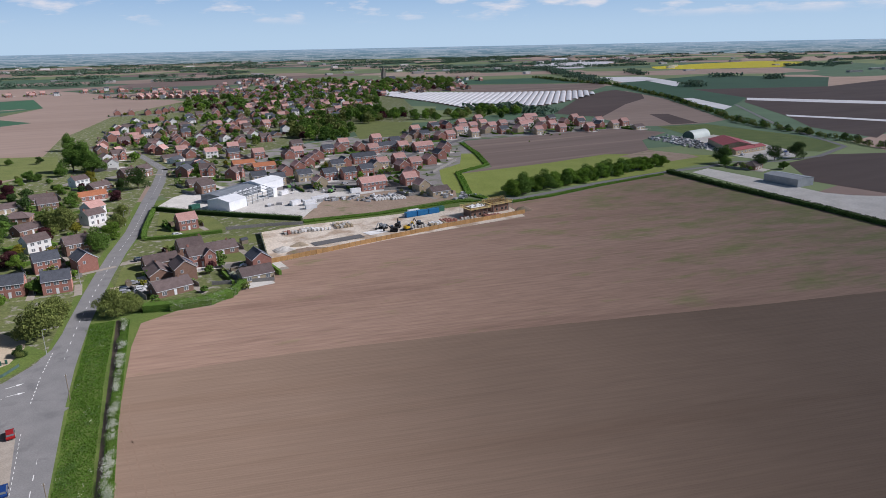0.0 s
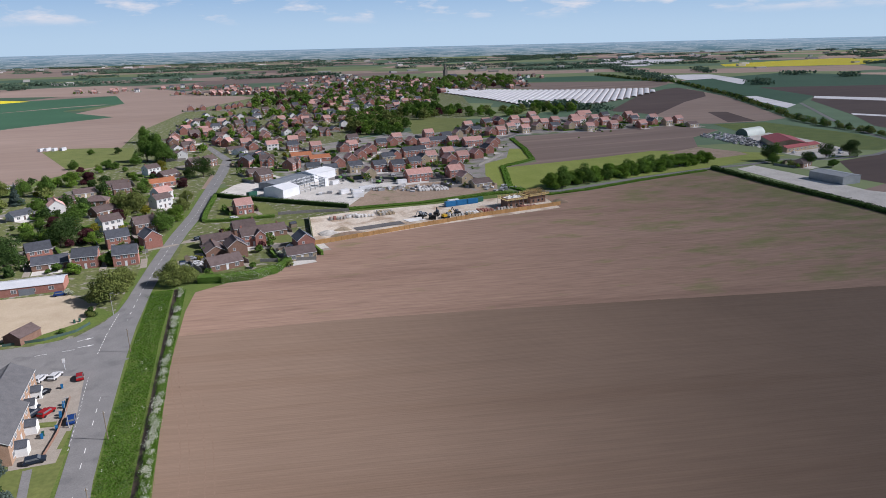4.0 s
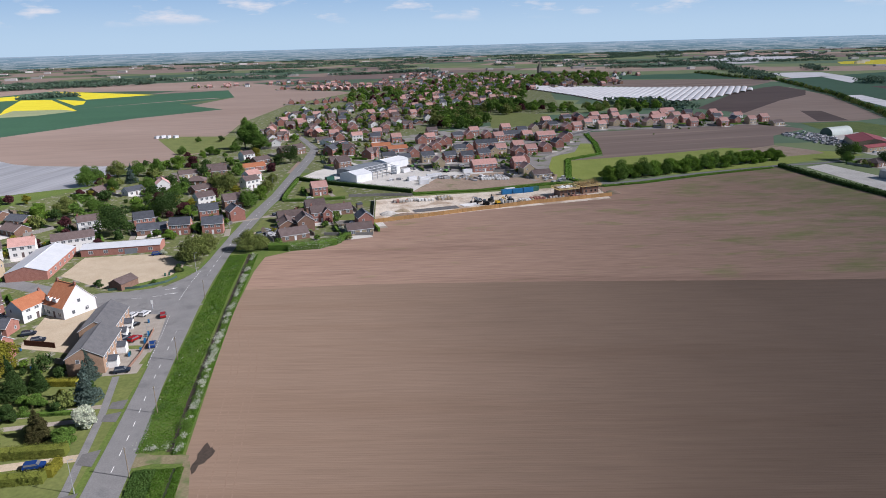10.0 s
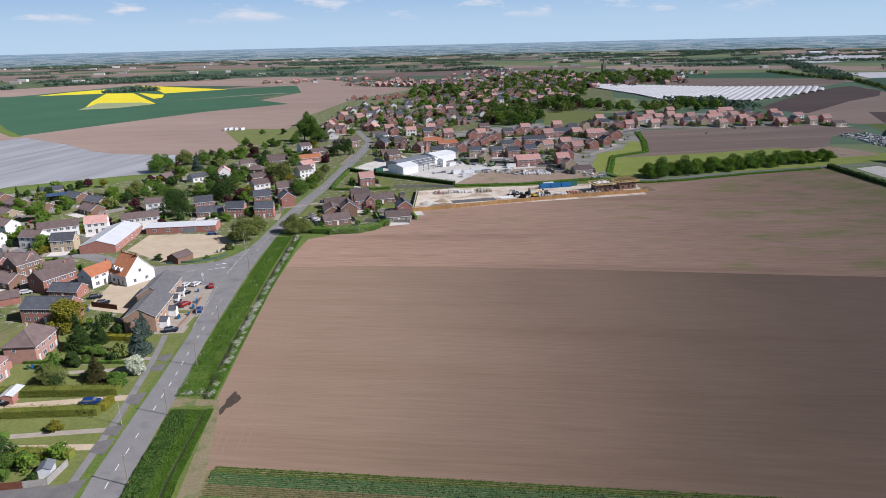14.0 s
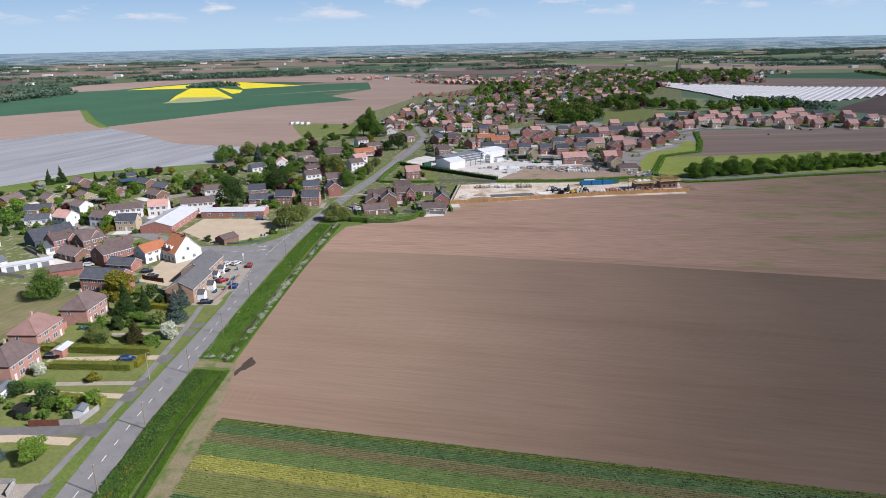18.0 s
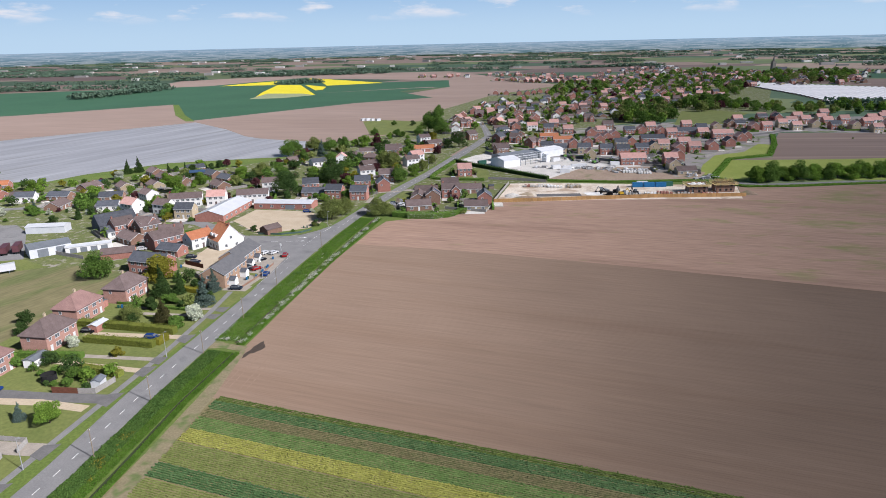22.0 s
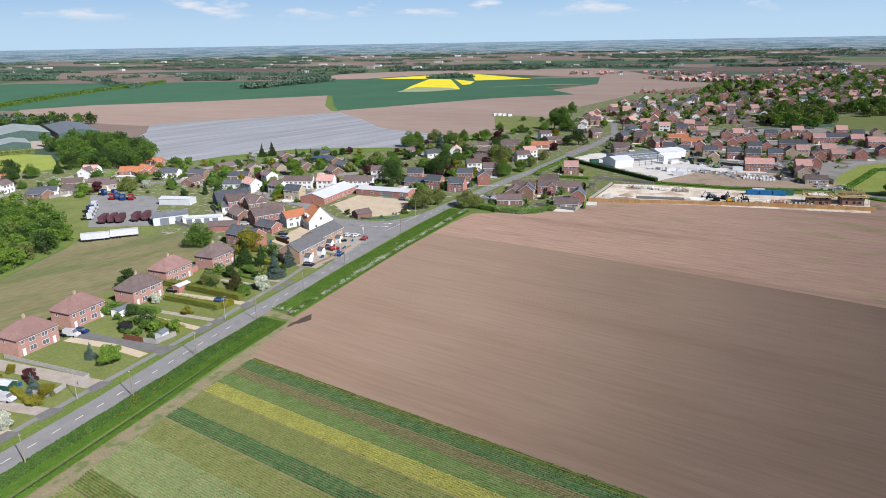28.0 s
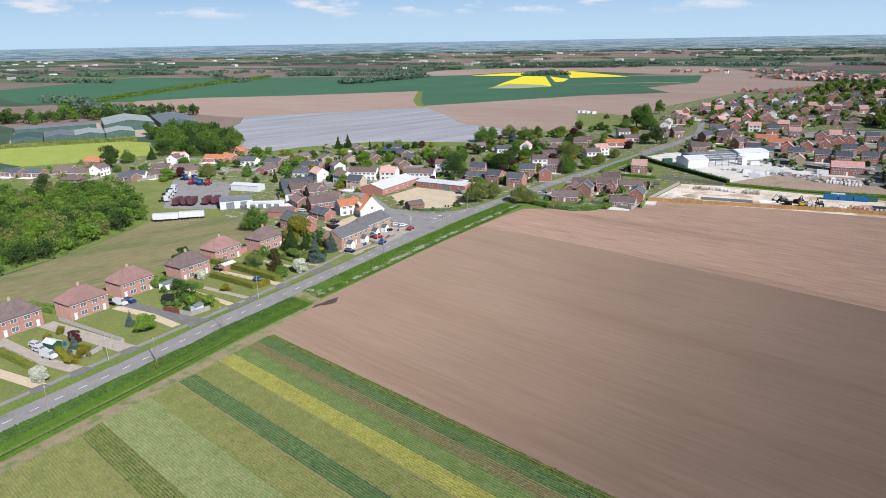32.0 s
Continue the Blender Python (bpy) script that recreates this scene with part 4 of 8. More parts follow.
# ======== trees and hedges ========
def leaf_cards(spots, size, rng, flat_up=0.3):
    """Small bent leaf clumps at spots (place, outward way)."""
    v, f = [], []
    for p, o in spots:
        s = size * rng.uniform(0.6, 1.3)
        n = (o * 0.7 + Vector((rng.uniform(-1, 1), rng.uniform(-1, 1), rng.uniform(-0.6, 1) + flat_up)) * 0.8).normalized()
        t = n.orthogonal().normalized()
        t.rotate(Matrix.Rotation(rng.uniform(0, 6.28), 3, n))
        w = n.cross(t)
        i = len(v)
        lift = n * (s * 0.25)
        v += [tuple(p - t * s), tuple(p - w * s * 0.7 + lift), tuple(p + t * s), tuple(p + w * s * 0.7 + lift)]
        f.append((i, i + 1, i + 2, i + 3))
    return v, f


def crown_spots(lobes, count, rng):
    out = []
    total = sum(r[0] * r[1] for _, r in lobes)
    for c, r in lobes:
        for _ in range(int(count * r[0] * r[1] / total)):
            z = rng.uniform(-0.75, 1)
            a = rng.uniform(0, 2 * math.pi)
            q = math.sqrt(max(0, 1 - z * z))
            o = Vector((q * math.cos(a), q * math.sin(a), z))
            k = rng.uniform(0.62, 1.06)
            out.append((Vector(c) + Vector((o.x * r[0] * k, o.y * r[0] * k, o.z * r[1] * k)), o))
    return out


def tree_shape(height, spread, seed, count=1300, card=0.55, trunk=0.28, conifer=False, bare=0.07):
    """The trunk with its limbs, and the leaf clumps of the crown."""
    rng = random.Random(seed)
    b = Build()
    h0 = height * bare
    lobes = []
    if conifer:
        b.tube((0, 0, 0), (0, 0, height * 0.9), trunk, 0.04, 7)
        n = 9
        for i in range(n):
            t = i / (n - 1)
            r = spread * (1 - t) ** 0.85 + 0.25
            for j in range(max(2, int(5 * (1 - t)) + 1)):
                a = rng.uniform(0, 6.28)
                lobes.append(((math.cos(a) * r * 0.45, math.sin(a) * r * 0.45, height * (0.08 + 0.9 * t)), (r * 0.62, height * 0.085)))
    else:
        b.tube((0, 0, 0), (0.05 * height * rng.uniform(-1, 1), 0.05 * height * rng.uniform(-1, 1), height * 0.55), trunk, trunk * 0.5, 8)
        n = rng.randint(9, 13)
        for i in range(n):
            a = 2 * math.pi * i / n + rng.uniform(-0.4, 0.4)
            q = spread * rng.uniform(0.3, 0.75)
            z = rng.uniform(h0 + height * 0.10, height * 0.82)
            taper = 1 - 0.45 * max(0, (z / height - 0.45) / 0.55)
            c = (math.cos(a) * q * taper, math.sin(a) * q * taper, z)
            lobes.append((c, (spread * rng.uniform(0.36, 0.54), height * rng.uniform(0.14, 0.21))))
            b.tube((0, 0, h0 + rng.uniform(0, 0.2) * height), (c[0], c[1], c[2]), trunk * 0.4, trunk * 0.1, 5)
        lobes.append(((0, 0, height * 0.80), (spread * 0.42, height * 0.20)))
        lobes.append(((0, 0, height * 0.5), (spread * 0.65, height * 0.24)))
    v, f = leaf_cards(crown_spots(lobes, count, rng), card, rng)
    return b, v, f


def tree(name, height, spread, leaf, label, seed, count=5200, card=0.28, trunk=0.28, conifer=False, category="tree", bare=0.07):
    root = tagged(new(name), label, category)
    b, v, f = tree_shape(height, spread, seed, count, card, trunk, conifer, bare)
    part("trunk", b, M["bark"], root)
    me = bpy.data.meshes.new("crown")
    me.from_pydata(v, [], f)
    me.materials.append(M[leaf])
    c = new("crown", me)
    c.parent = root
    return root


GROVE_SHAPES = {}


def grove(name, label, items, count=620, card=0.78):
    """Many trees that stand close, as one mass: (kind, x, y, size, turn)."""
    slots = [M["bark"]]
    vs, fs, ms, base = [], [], [], 0
    for key, x, y, s, turn in items:
        if (key, count) not in GROVE_SHAPES:
            _, h, w, leaf, _, seed = TREES[key]
            b, v, f = tree_shape(h, w, seed + 50, count, card)
            GROVE_SHAPES[(key, count)] = (np.array(b.v), b.f, np.array(v), f, M[leaf])
        bv, bf, cv, cf, leaf = GROVE_SHAPES[(key, count)]
        if leaf not in slots:
            slots.append(leaf)
        c, q = math.cos(radians(turn)) * s, math.sin(radians(turn)) * s
        rot = np.array(((c, q, 0), (-q, c, 0), (0, 0, s)))
        for pv, pf, slot in ((bv, bf, 0), (cv, cf, slots.index(leaf))):
            vs.append(pv @ rot + np.array((x, y, 0)))
            fs.extend(tuple(i + base for i in p) for p in pf)
            ms.extend([slot] * len(pf))
            base += len(pv)
    me = bpy.data.meshes.new(name)
    me.from_pydata(np.concatenate(vs).tolist(), [], fs)
    for m in slots:
        me.materials.append(m)
    me.polygons.foreach_set("material_index", ms)
    return tagged(new(name, me), label, "trees", kind="stuff")


TREES = {
    "ash": ("tree", 11, 6.2, "leaf_mid", "broad green deciduous tree in full leaf", 11),
    "oak": ("tree", 12, 7.0, "leaf_dark", "large dark green deciduous tree", 12),
    "lime": ("tree", 9, 5.2, "leaf_light", "fresh light green deciduous tree", 13),
    "willow": ("tree", 9.5, 5.8, "leaf_olive", "olive green tree just coming into leaf", 14),
    "maple": ("tree", 8, 4.6, "leaf_purple", "dark purple-leaved garden tree", 15),
    "golden": ("tree", 9, 4.8, "leaf_yellow", "golden yellow evergreen tree", 16),
    "poplar": ("tree", 13, 5.0, "leaf_mid", "tall green deciduous tree in leaf", 17),
    "small": ("tree", 6, 3.6, "leaf_mid", "small green garden tree", 18),
    "blossom": ("tree", 5.5, 3.2, "blossom", "small tree covered in white blossom", 19),
    "dark_small": ("tree", 6.5, 2.8, "leaf_dark", "small dark green garden tree", 20),
}
TREE_MADE = {}


def put_tree(key, x, y, size=1.0, turn=0.0, group=""):
    m = pose(x, y, 0, 0, 0, turn)
    if key not in TREE_MADE:
        if key == "cypress":
            ob = tree("conifer", 7, 1.3, "leaf_dark", "narrow upright dark green cypress", 30, 1900, 0.25, 0.15, True, "conifer")
        elif key == "spruce":
            ob = tree("conifer", 9, 2.8, "leaf_blue", "pointed blue-green spruce tree", 31, 4600, 0.23, 0.2, True, "conifer")
        elif key == "pine":
            ob = tree("conifer", 13, 4.2, "leaf_dark", "tall dark green conifer", 32, 5200, 0.3, 0.3, True, "conifer")
        elif key == "brown_pine":
            ob = tree("conifer", 13, 4.6, "leaf_brown", "tall bronze-brown garden conifer", 37, 5200, 0.3, 0.3, True, "conifer")
        elif key == "bush":
            ob = tree("bush", 2.4, 1.6, "leaf_mid", "rounded green garden bush", 33, 1100, 0.16, 0.08, False, "bush", 0.02)
        elif key == "bush_yellow":
            ob = tree("bush", 2.2, 1.4, "leaf_yellow", "rounded golden garden bush", 34, 1100, 0.15, 0.08, False, "bush", 0.02)
        elif key == "bush_dark":
            ob = tree("bush", 3.2, 2.2, "leaf_dark", "rounded dark green garden shrub", 35, 1400, 0.19, 0.1, False, "bush", 0.02)
        elif key == "bush_blossom":
            ob = tree("bush", 3.4, 2.4, "blossom", "shrub covered in white blossom", 36, 1400, 0.18, 0.1, False, "bush", 0.02)
        else:
            ob = tree(*TREES[key])
        TREE_MADE[key] = ob
        ob.matrix_basis = m @ Matrix.Diagonal((size, size, size, 1))
    else:
        ob = copy_thing(TREE_MADE[key], m)
        ob.scale = (size, size, size)
    return tagged(ob, group=group)


# lighter leaf kinds prevail: haze over these trees is put into their colour
SCATTER_KEYS = ("ash", "lime", "ash", "willow", "lime", "small", "ash", "poplar", "small", "maple", "lime", "willow", "dark_small", "ash", "willow", "lime", "willow", "lime")
rng = random.Random(21)
BELTS = ((VILLAGE, 180, 8, 0.4, 0.9, "garden trees of the old village"),
         ([(173, 712), (150, 590), (158, 552), (180, 540), (205, 562), (222, 650), (212, 759)], 60, 8, 0.85, 1.3, "dense belt of tall trees behind the estate"),
         ([(228, 712), (248, 664), (284, 700), (300, 770), (262, 812)], 34, 8.5, 0.9, 1.4, "clump of tall rounded trees beside the meadow"),
         ([(284, 706), (341, 645), (420, 640), (480, 690), (470, 740), (362, 700), (300, 748)], 46, 9, 0.8, 1.2, "tree belt beyond the north row"),
         ([(60, 790), (320, 850), (540, 1480), (420, 1700), (250, 1400), (80, 1150)], 300, 11, 0.7, 1.25, "trees among the far village roofs"),
         ([(350, 960), (400, 1130), (520, 1180), (560, 1140), (690, 1440), (620, 1560), (480, 1380)], 130, 12, 0.9, 1.5, "woodland round the distant church"))
for poly, count, gap, low, high, label in BELTS:
    grove("village_trees", label, [(rng.choice(SCATTER_KEYS), x, y, rng.uniform(low, high), rng.uniform(0, 360)) for x, y in scatter(poly, count, gap, rng, list(TAKEN), 8)], *((260, 1.15) if poly[0][1] > 780 else (560, 0.8)))
WEST_GARDENS = [(-60, 180), (-14, 235), (-6, 300), (2, 400), (-60, 470), (-95, 400), (-115, 320), (-200, 255), (-240, 200), (-200, 150), (-110, 135), (-95, 180)]
grove("village_trees", "garden trees among the western houses", [(rng.choice(("ash", "lime", "oak", "ash", "willow", "maple", "small", "dark_small", "golden")), x, y, rng.uniform(0.35, 0.75), rng.uniform(0, 360)) for x, y in scatter(WEST_GARDENS, 120, 8.5, rng, list(TAKEN), 11)])

# ======== more ground: verges, gardens, yards ========
M["garden"] = mat("garden_ground", (0.105, 0.13, 0.043), (0.15, 0.162, 0.062), scale=0.12, fine=0.9, fine_amount=0.35, rough=1, third=(0.31, 0.285, 0.25), third_scale=0.3, third_cut=0.54)
M["estate"] = mat("estate_ground", (0.24, 0.225, 0.215), (0.31, 0.29, 0.275), scale=0.1, fine=1, fine_amount=0.15, rough=1, third=(0.13, 0.17, 0.06), third_scale=0.07, third_cut=0.52)
M["bare_yard"] = mat("bare_yard_soil", (0.30, 0.22, 0.16), (0.38, 0.29, 0.22), scale=0.08, fine=0.8, fine_amount=0.2, rough=1, third=(0.19, 0.19, 0.09), third_scale=0.1, third_cut=0.58)
M["site"] = mat("site_hardcore", (0.60, 0.52, 0.42), (0.72, 0.64, 0.54), scale=0.12, fine=1, fine_amount=0.2, rough=1, third=(0.44, 0.34, 0.25), third_scale=0.09, third_cut=0.5)
# dark green-brown that paints the shade deep in the south ditch
M["ditch_shade"] = mat("ditch_shade", (0.028, 0.04, 0.016), (0.05, 0.062, 0.026), scale=0.9, rough=0.9, fine=3, fine_amount=0.3)
# damp soil of the gateway patch; in the ditch its darkness stands for shade
M["damp_shade"] = mat("damp_soil_and_shade", (0.06, 0.045, 0.035), (0.085, 0.065, 0.05), scale=1, rough=0.7, fine=3)
M["track"] = mat("worn_track", (0.20, 0.175, 0.10), (0.25, 0.21, 0.13), scale=0.3, fine=2, fine_amount=0.2, rough=1, third=(0.13, 0.16, 0.06), third_scale=0.25, third_cut=0.5)
M["crop_pale"] = mat("pale_crop", (0.24, 0.27, 0.14), (0.30, 0.32, 0.18), scale=0.02, fine=0.2, fine_amount=0.15, rough=1)
AREAS = [
    ("gardens_1", [(-6, -140), (-5, -60), (-5, 53), (-18, 53), (-24, 52), (-40, 62), (-60, 60), (-60, -140)], 0.007, "lawn", "mown garden lawns beside the road"),
    ("verge_4", [(8, 148), (15.5, 130), (18.5, 150), (30, 157.4), (45, 163.4), (56, 178), (50, 176), (30, 168), (10, 170)], 0.005, "grass", "rough grass at the field corner"),
    ("paddock_1", [(-60, -140), (-60, 60), (-82, 71), (-112, 60), (-130, 44), (-122, 33), (-110, -1), (-104, -30), (-104, -140)], 0.005, "rough_grass", "rough dry grass paddock"),
    ("gardens_2", [(-60, 60), (-40, 60), (-12, 46), (-6, 160), (-2, 210), (10, 300), (20, 400), (-60, 470), (-90, 400), (-110, 330), (-140, 281), (-230, 225), (-260, 210), (-330, 120), (-330, 60), (-235, 60), (-160, 60), (-112, 60), (-82, 71)],
     0.0, "garden", "gardens and yards between houses"),
    ("gardens_3", [(16, 162), (30, 160), (45, 165), (55, 178), (66, 194), (70, 246), (92, 250), (92, 262), (60, 290), (24, 322), (18, 270), (12, 235), (7, 200)], 0.01, "garden", "gardens of the roadside houses"),
    ("village_ground", [(-60, 470), (20, 400), (34, 330), (60, 380), (90, 410), (120, 520), (330, 700), (540, 1480), (420, 1720), (250, 1420), (80, 1170), (-20, 950), (-60, 700)], 0.0, "garden", "gardens of the old village"),
    ("estate_ground", [(60, 380), (74, 340), (105, 340), (118, 322), (150, 312), (182, 306), (186, 288), (190, 300), (232, 352), (262, 420), (280, 480), (290, 492), (480, 470), (490, 510), (440, 620), (300, 610), (150, 540), (90, 500)], 0.012, "estate", "paved streets and plots of the new estate"),
    ("yard_1", [(24, 325), (60, 290), (92, 262), (100, 268), (118, 306), (182, 306), (118, 322), (105, 342), (74, 342), (60, 380), (34, 350)], 0.018, "concrete", "pale concrete industrial yard"),
    ("yard_2", [(92, 262), (114, 303), (152, 309), (180, 307), (190, 290), (182, 269), (131, 259)], 0.024, "bare_yard", "bare stony yard with weeds"),
    ("verge_1", [(92, 250), (92, 262), (131, 260), (182, 270), (196, 262), (200, 257), (175, 251), (131, 250)], 0.03, "grass", "rough grass strip along the ditch"),
    ("site_ground", [(66, 195), (70, 246), (92, 250), (131, 250), (175, 251), (200, 250), (196, 216), (122, 207)], 0.022, "site", "pale hardcore of the building site"),
    ("car_park", [(-54, 139), (-36, 122), (-28, 122), (-13, 132), (-14, 150), (-27, 166), (-58, 167), (-59, 143)], 0.03, "gravel", "bare beige gravel lot"),
    ("green_1", [(-40, 124), (-22, 119), (-12, 128), (-6.5, 138), (-13, 146), (-16, 134), (-26, 127)], 0.036, "grass", "triangle of grass at the junction"),
    ("wood_floor", [(-104, -140), (-104, -40), (-110, -2), (-124, 37), (-132, 48), (-164, 62), (-206, 74), (-238, 64), (-234, 40), (-262, 10), (-292, -60), (-262, -140)], 0.012, "grass", "shaded grass under the wood"),
    ("yard_4", [(-462, 138), (-408, 236), (-424, 300), (-530, 352), (-585, 205)], 0.02, "paving", "grey yard of the packing sheds"),
    ("lawn_4", [(186, 288), (196, 266), (210, 312), (218, 342), (248, 362), (264, 412), (252, 418), (232, 376), (208, 358), (193, 318)], 0.02, "meadow", "bright grass strip beside the winding ditch"),
    ("village_west_ground", [(-345, 45), (-60, 55), (-60, 480), (-100, 425), (-150, 330), (-345, 262)], -0.015, "grass", "rough grass between the western houses"),
    ("lawn_1", [(-40, -32), (-29, -32), (-7, -32.5), (-6, -44), (-39, -45)], 0.01, "lawn", "mown front lawn"),
    ("lorry_park", [(-144, 62), (-118, 74), (-150, 112), (-166, 124), (-206, 114)], 0.03, "asphalt", "grey asphalt lorry park"),
    ("lawn_2", [(-228, 100), (-206, 116), (-144, 62), (-118, 74), (-100, 66), (-128, 44), (-162, 62), (-204, 76)], 0.02, "lawn", "green field beside the lorry park"),
    ("lawn_3", [(-484, 165), (-445, 198), (-368, 210), (-306, 170), (-318, 128), (-345, 92), (-420, 92)], 0.02, "meadow", "small bright green meadow before the sheds"),
    ("paddock_2", [(-124, 575), (-105, 590), (-49, 572), (-36, 460), (-60, 470), (-81, 458)], 0.03, "lawn", "small green paddock"),
    ("gravel_strip", [(352, 270), (371, 276), (373, 232), (371, 188), (378, 176), (400, 160), (430, 60), (343, 60), (343, 133), (346, 200)], 0.03, "concrete", "pale stony track beside the hedge"),
    ("field_11", [(433, 266), (490, 278), (535, 262), (560, 180), (520, 60), (432, 60), (400, 165), (393, 213)], 0.02, "soil_dark", "bare dark brown field"),
    ("meadow_1", [(440, 345), (475, 400), (500, 480), (555, 470), (558, 362), (541, 305), (496, 290)], 0.02, "grass", "grass meadow behind the barn"),
    ("yard_3", [(425, 300), (430, 340), (470, 395), (500, 405), (495, 350), (480, 300), (460, 282), (430, 280)], 0.028, "concrete", "farm yard of pale hardcore"),
    ("field_13", [(912, 881), (1141, 797), (1500, 900), (1300, 560), (935, 480), (720, 380), (600, 320), (618, 400), (680, 480), (784, 642), (842, 694)], 0.012, "soil_dark", "very dark ploughed field"),
    ("field_14", [(482, 649), (654, 849), (759, 935), (802, 959), (775, 850), (718, 772), (633, 707), (506, 585)], 0.02, "soil_dark", "winding dark ploughed strip"),
    ("field_37", [(445, 1190), (519, 1152), (602, 1027), (758, 968), (846, 1048), (909, 1142), (580, 1318)], 0.012, "soil_mid", "bare brown field beyond the crop tunnels"),
    ("field_38", [(600, 1330), (912, 1160), (905, 1250), (930, 1440), (700, 1460)], 0.012, "wheat", "dark green crop beyond the tunnels"),
    ("field_16", [(1484, 1669), (1584, 1814), (1896, 1918), (2266, 1988), (2228, 1729), (1796, 1480), (1529, 1571)], 0.03, "rape", "bright yellow rapeseed field"),
    ("field_17", [(1244, 1943), (1507, 2501), (1883, 2625), (1901, 2403), (1362, 1907)], 0.03, "fleece", "field of white plastic crop tunnels"),
    ("field_18", [(956, 1137), (1037, 1344), (1114, 1327), (1142, 1299), (1091, 1167)], 0.03, "fleece", "field of white plastic crop tunnels"),
    ("field_31", [(943, 959), (1038, 1168), (1091, 1167), (1043, 1060)], 0.03, "fleece", "strip of white plastic crop tunnels"),
    ("field_32", [(681, 575), (752, 743), (779, 738), (723, 604)], 0.03, "fleece", "strip of white plastic crop tunnels"),
    ("field_19", [(842, 694), (905, 600), (980, 480), (940, 460), (865, 570), (812, 665)], 0.05, "fleece", "long white strip of plastic sheeting"),
    ("field_33", [(693, 495), (720, 440), (760, 340), (740, 335), (705, 432), (681, 481)], 0.05, "fleece", "thin white strip of plastic sheeting"),
    ("meadow_2", [(230, 676), (205, 545), (251, 549), (299, 655), (265, 688)], 0.03, "lawn", "green meadow behind the estate"),
    ("field_34", [(390, 360), (402, 329), (400, 315), (366, 310), (350, 345)], 0.03, "bare_yard", "patch of bare sandy ground"),
    ("field_20", [(-111, 905), (-80, 900), (-60, 700), (-20, 950), (80, 1170), (60, 1230), (-129, 1160), (-173, 997)], 0.012, "soil_far", "bare pale brown field"),
    ("field_21", [(-129, 1160), (60, 1230), (-40, 1300), (-60, 1480), (-173, 1396)], 0.014, "soil_far", "bare brown field"),
    ("field_22", [(-777, 1226), (-666, 1262), (-606, 1450), (-629, 1503), (-515, 1530), (-173, 1396), (-60, 1480), (-248, 1868), (-653, 1800), (-900, 1500), (-869, 1372)], 0.008, "soil_far", "wide bare brown field"),
    ("field_35", [(-420, 900), (-443, 1023), (-370, 1015), (-335, 975), (-369, 915)], 0.045, "crop_pale", "pale grey-green patch below the rapeseed"),
    ("field_39", [(660, 580), (747, 755), (828, 942), (884, 1087), (960, 1140), (1300, 1250), (1400, 1000), (1141, 797), (842, 694), (723, 604)], 0.007, "wheat", "dark green striped crop east of the hedgerow"),
    ("field_12", [(573, 583), (592, 573), (555, 483), (524, 488)], 0.02, "soil_dark", "narrow dark ploughed strip"),
    ("field_15", [(480, 500), (500, 585), (633, 707), (718, 772), (800, 930), (740, 755), (652, 586), (600, 490), (560, 478), (500, 484)], 0.01, "soil_far", "bare brown field"),
]
for name, pts, z, key, label in AREAS:
    flat(name, ccw(pts), z, M[key], label, "field" if name.startswith("field") else "ground")

band("roadside_ground", ROAD[:16], 15, 20, -0.02, M["grass"], "rough grass ground along the road", "ground")
LEFT = [(-3.6, -140), (-4.2, -90), (-5.4, -40), (-6.6, 0), (-9.0, 30), (-11.5, 49)]
band("pavement_1", LEFT, 0.9, 0.9, 0.062, M["asphalt"], "narrow grey footway beside the road", "pavement")
VERGE = [(15, -140), (13.2, -90), (12, -53), (10.8, -22), (10, 5), (8.6, 40), (8.2, 100), (9, 150), (10, 160)]
band("verge_2", VERGE, 7.0, 6.2, 0.0, M["grass"], "rough grass verge with a ditch", "verge")
DITCH = [(10.9, 9.5), (10.9, 40), (10.9, 80), (11.2, 130), (11.4, 156)]
DITCH_SOUTH = [(20, -140), (18, -90), (15.4, -50), (13.4, -25), (13.4, 3)]
# flat strips: the shade down in the ditches is put into their dark colour
band("ditch", DITCH, 0.75, 0.75, 0.012, M["damp_shade"], "damp ditch along the field, shade put into its dark colour", "ditch")
band("ditch", DITCH_SOUTH, 0.5, 0.5, 0.012, M["ditch_shade"], "ditch between brambles and track, shade put into its dark colour", "ditch")
band("track_1", [(26, -140), (23.2, -92), (20.2, -52), (18.2, -23), (16.6, -6), (15.4, 5)], [3, 2.6, 2.2, 1.8, 1.2, 0.6], [3, 2.6, 2.4, 2.2, 1.2, 0.6], 0.034, M["track"], "worn grass track along the field edge", "track")
flat("field_entrance", ccw([(4.2, 4.5), (4.0, 10.5), (8, 8.6), (15.4, 7.4), (15.4, 4.2), (8, 5.4)]), 0.04, M["track"], "worn gateway into the field", "track")
b = Build()
ring = []
for i in range(22):
    a = 2 * math.pi * i / 22
    q = 1 + 0.28 * math.sin(3 * a + 1) + 0.14 * math.sin(7 * a)
    ring.append((18.4 + 1.5 * q * math.cos(a) + 0.9 * math.sin(a), 6.0 + 4.6 * q * math.sin(a)))
b.prism(ring, 0.02, 0.085)
tagged(part("damp_patch", b, M["damp_shade"]), "dark damp patch of soil by the gateway", "mud", kind="structure")
band("lane_1", [(189, 262), (215, 254), (274, 268), (339, 279), (373, 280), (405, 288), (435, 274), (477, 276), (535, 300), (600, 420), (745, 620)], 2.2, 2.2, 0.05, M["asphalt"], "narrow asphalt farm lane", "lane")
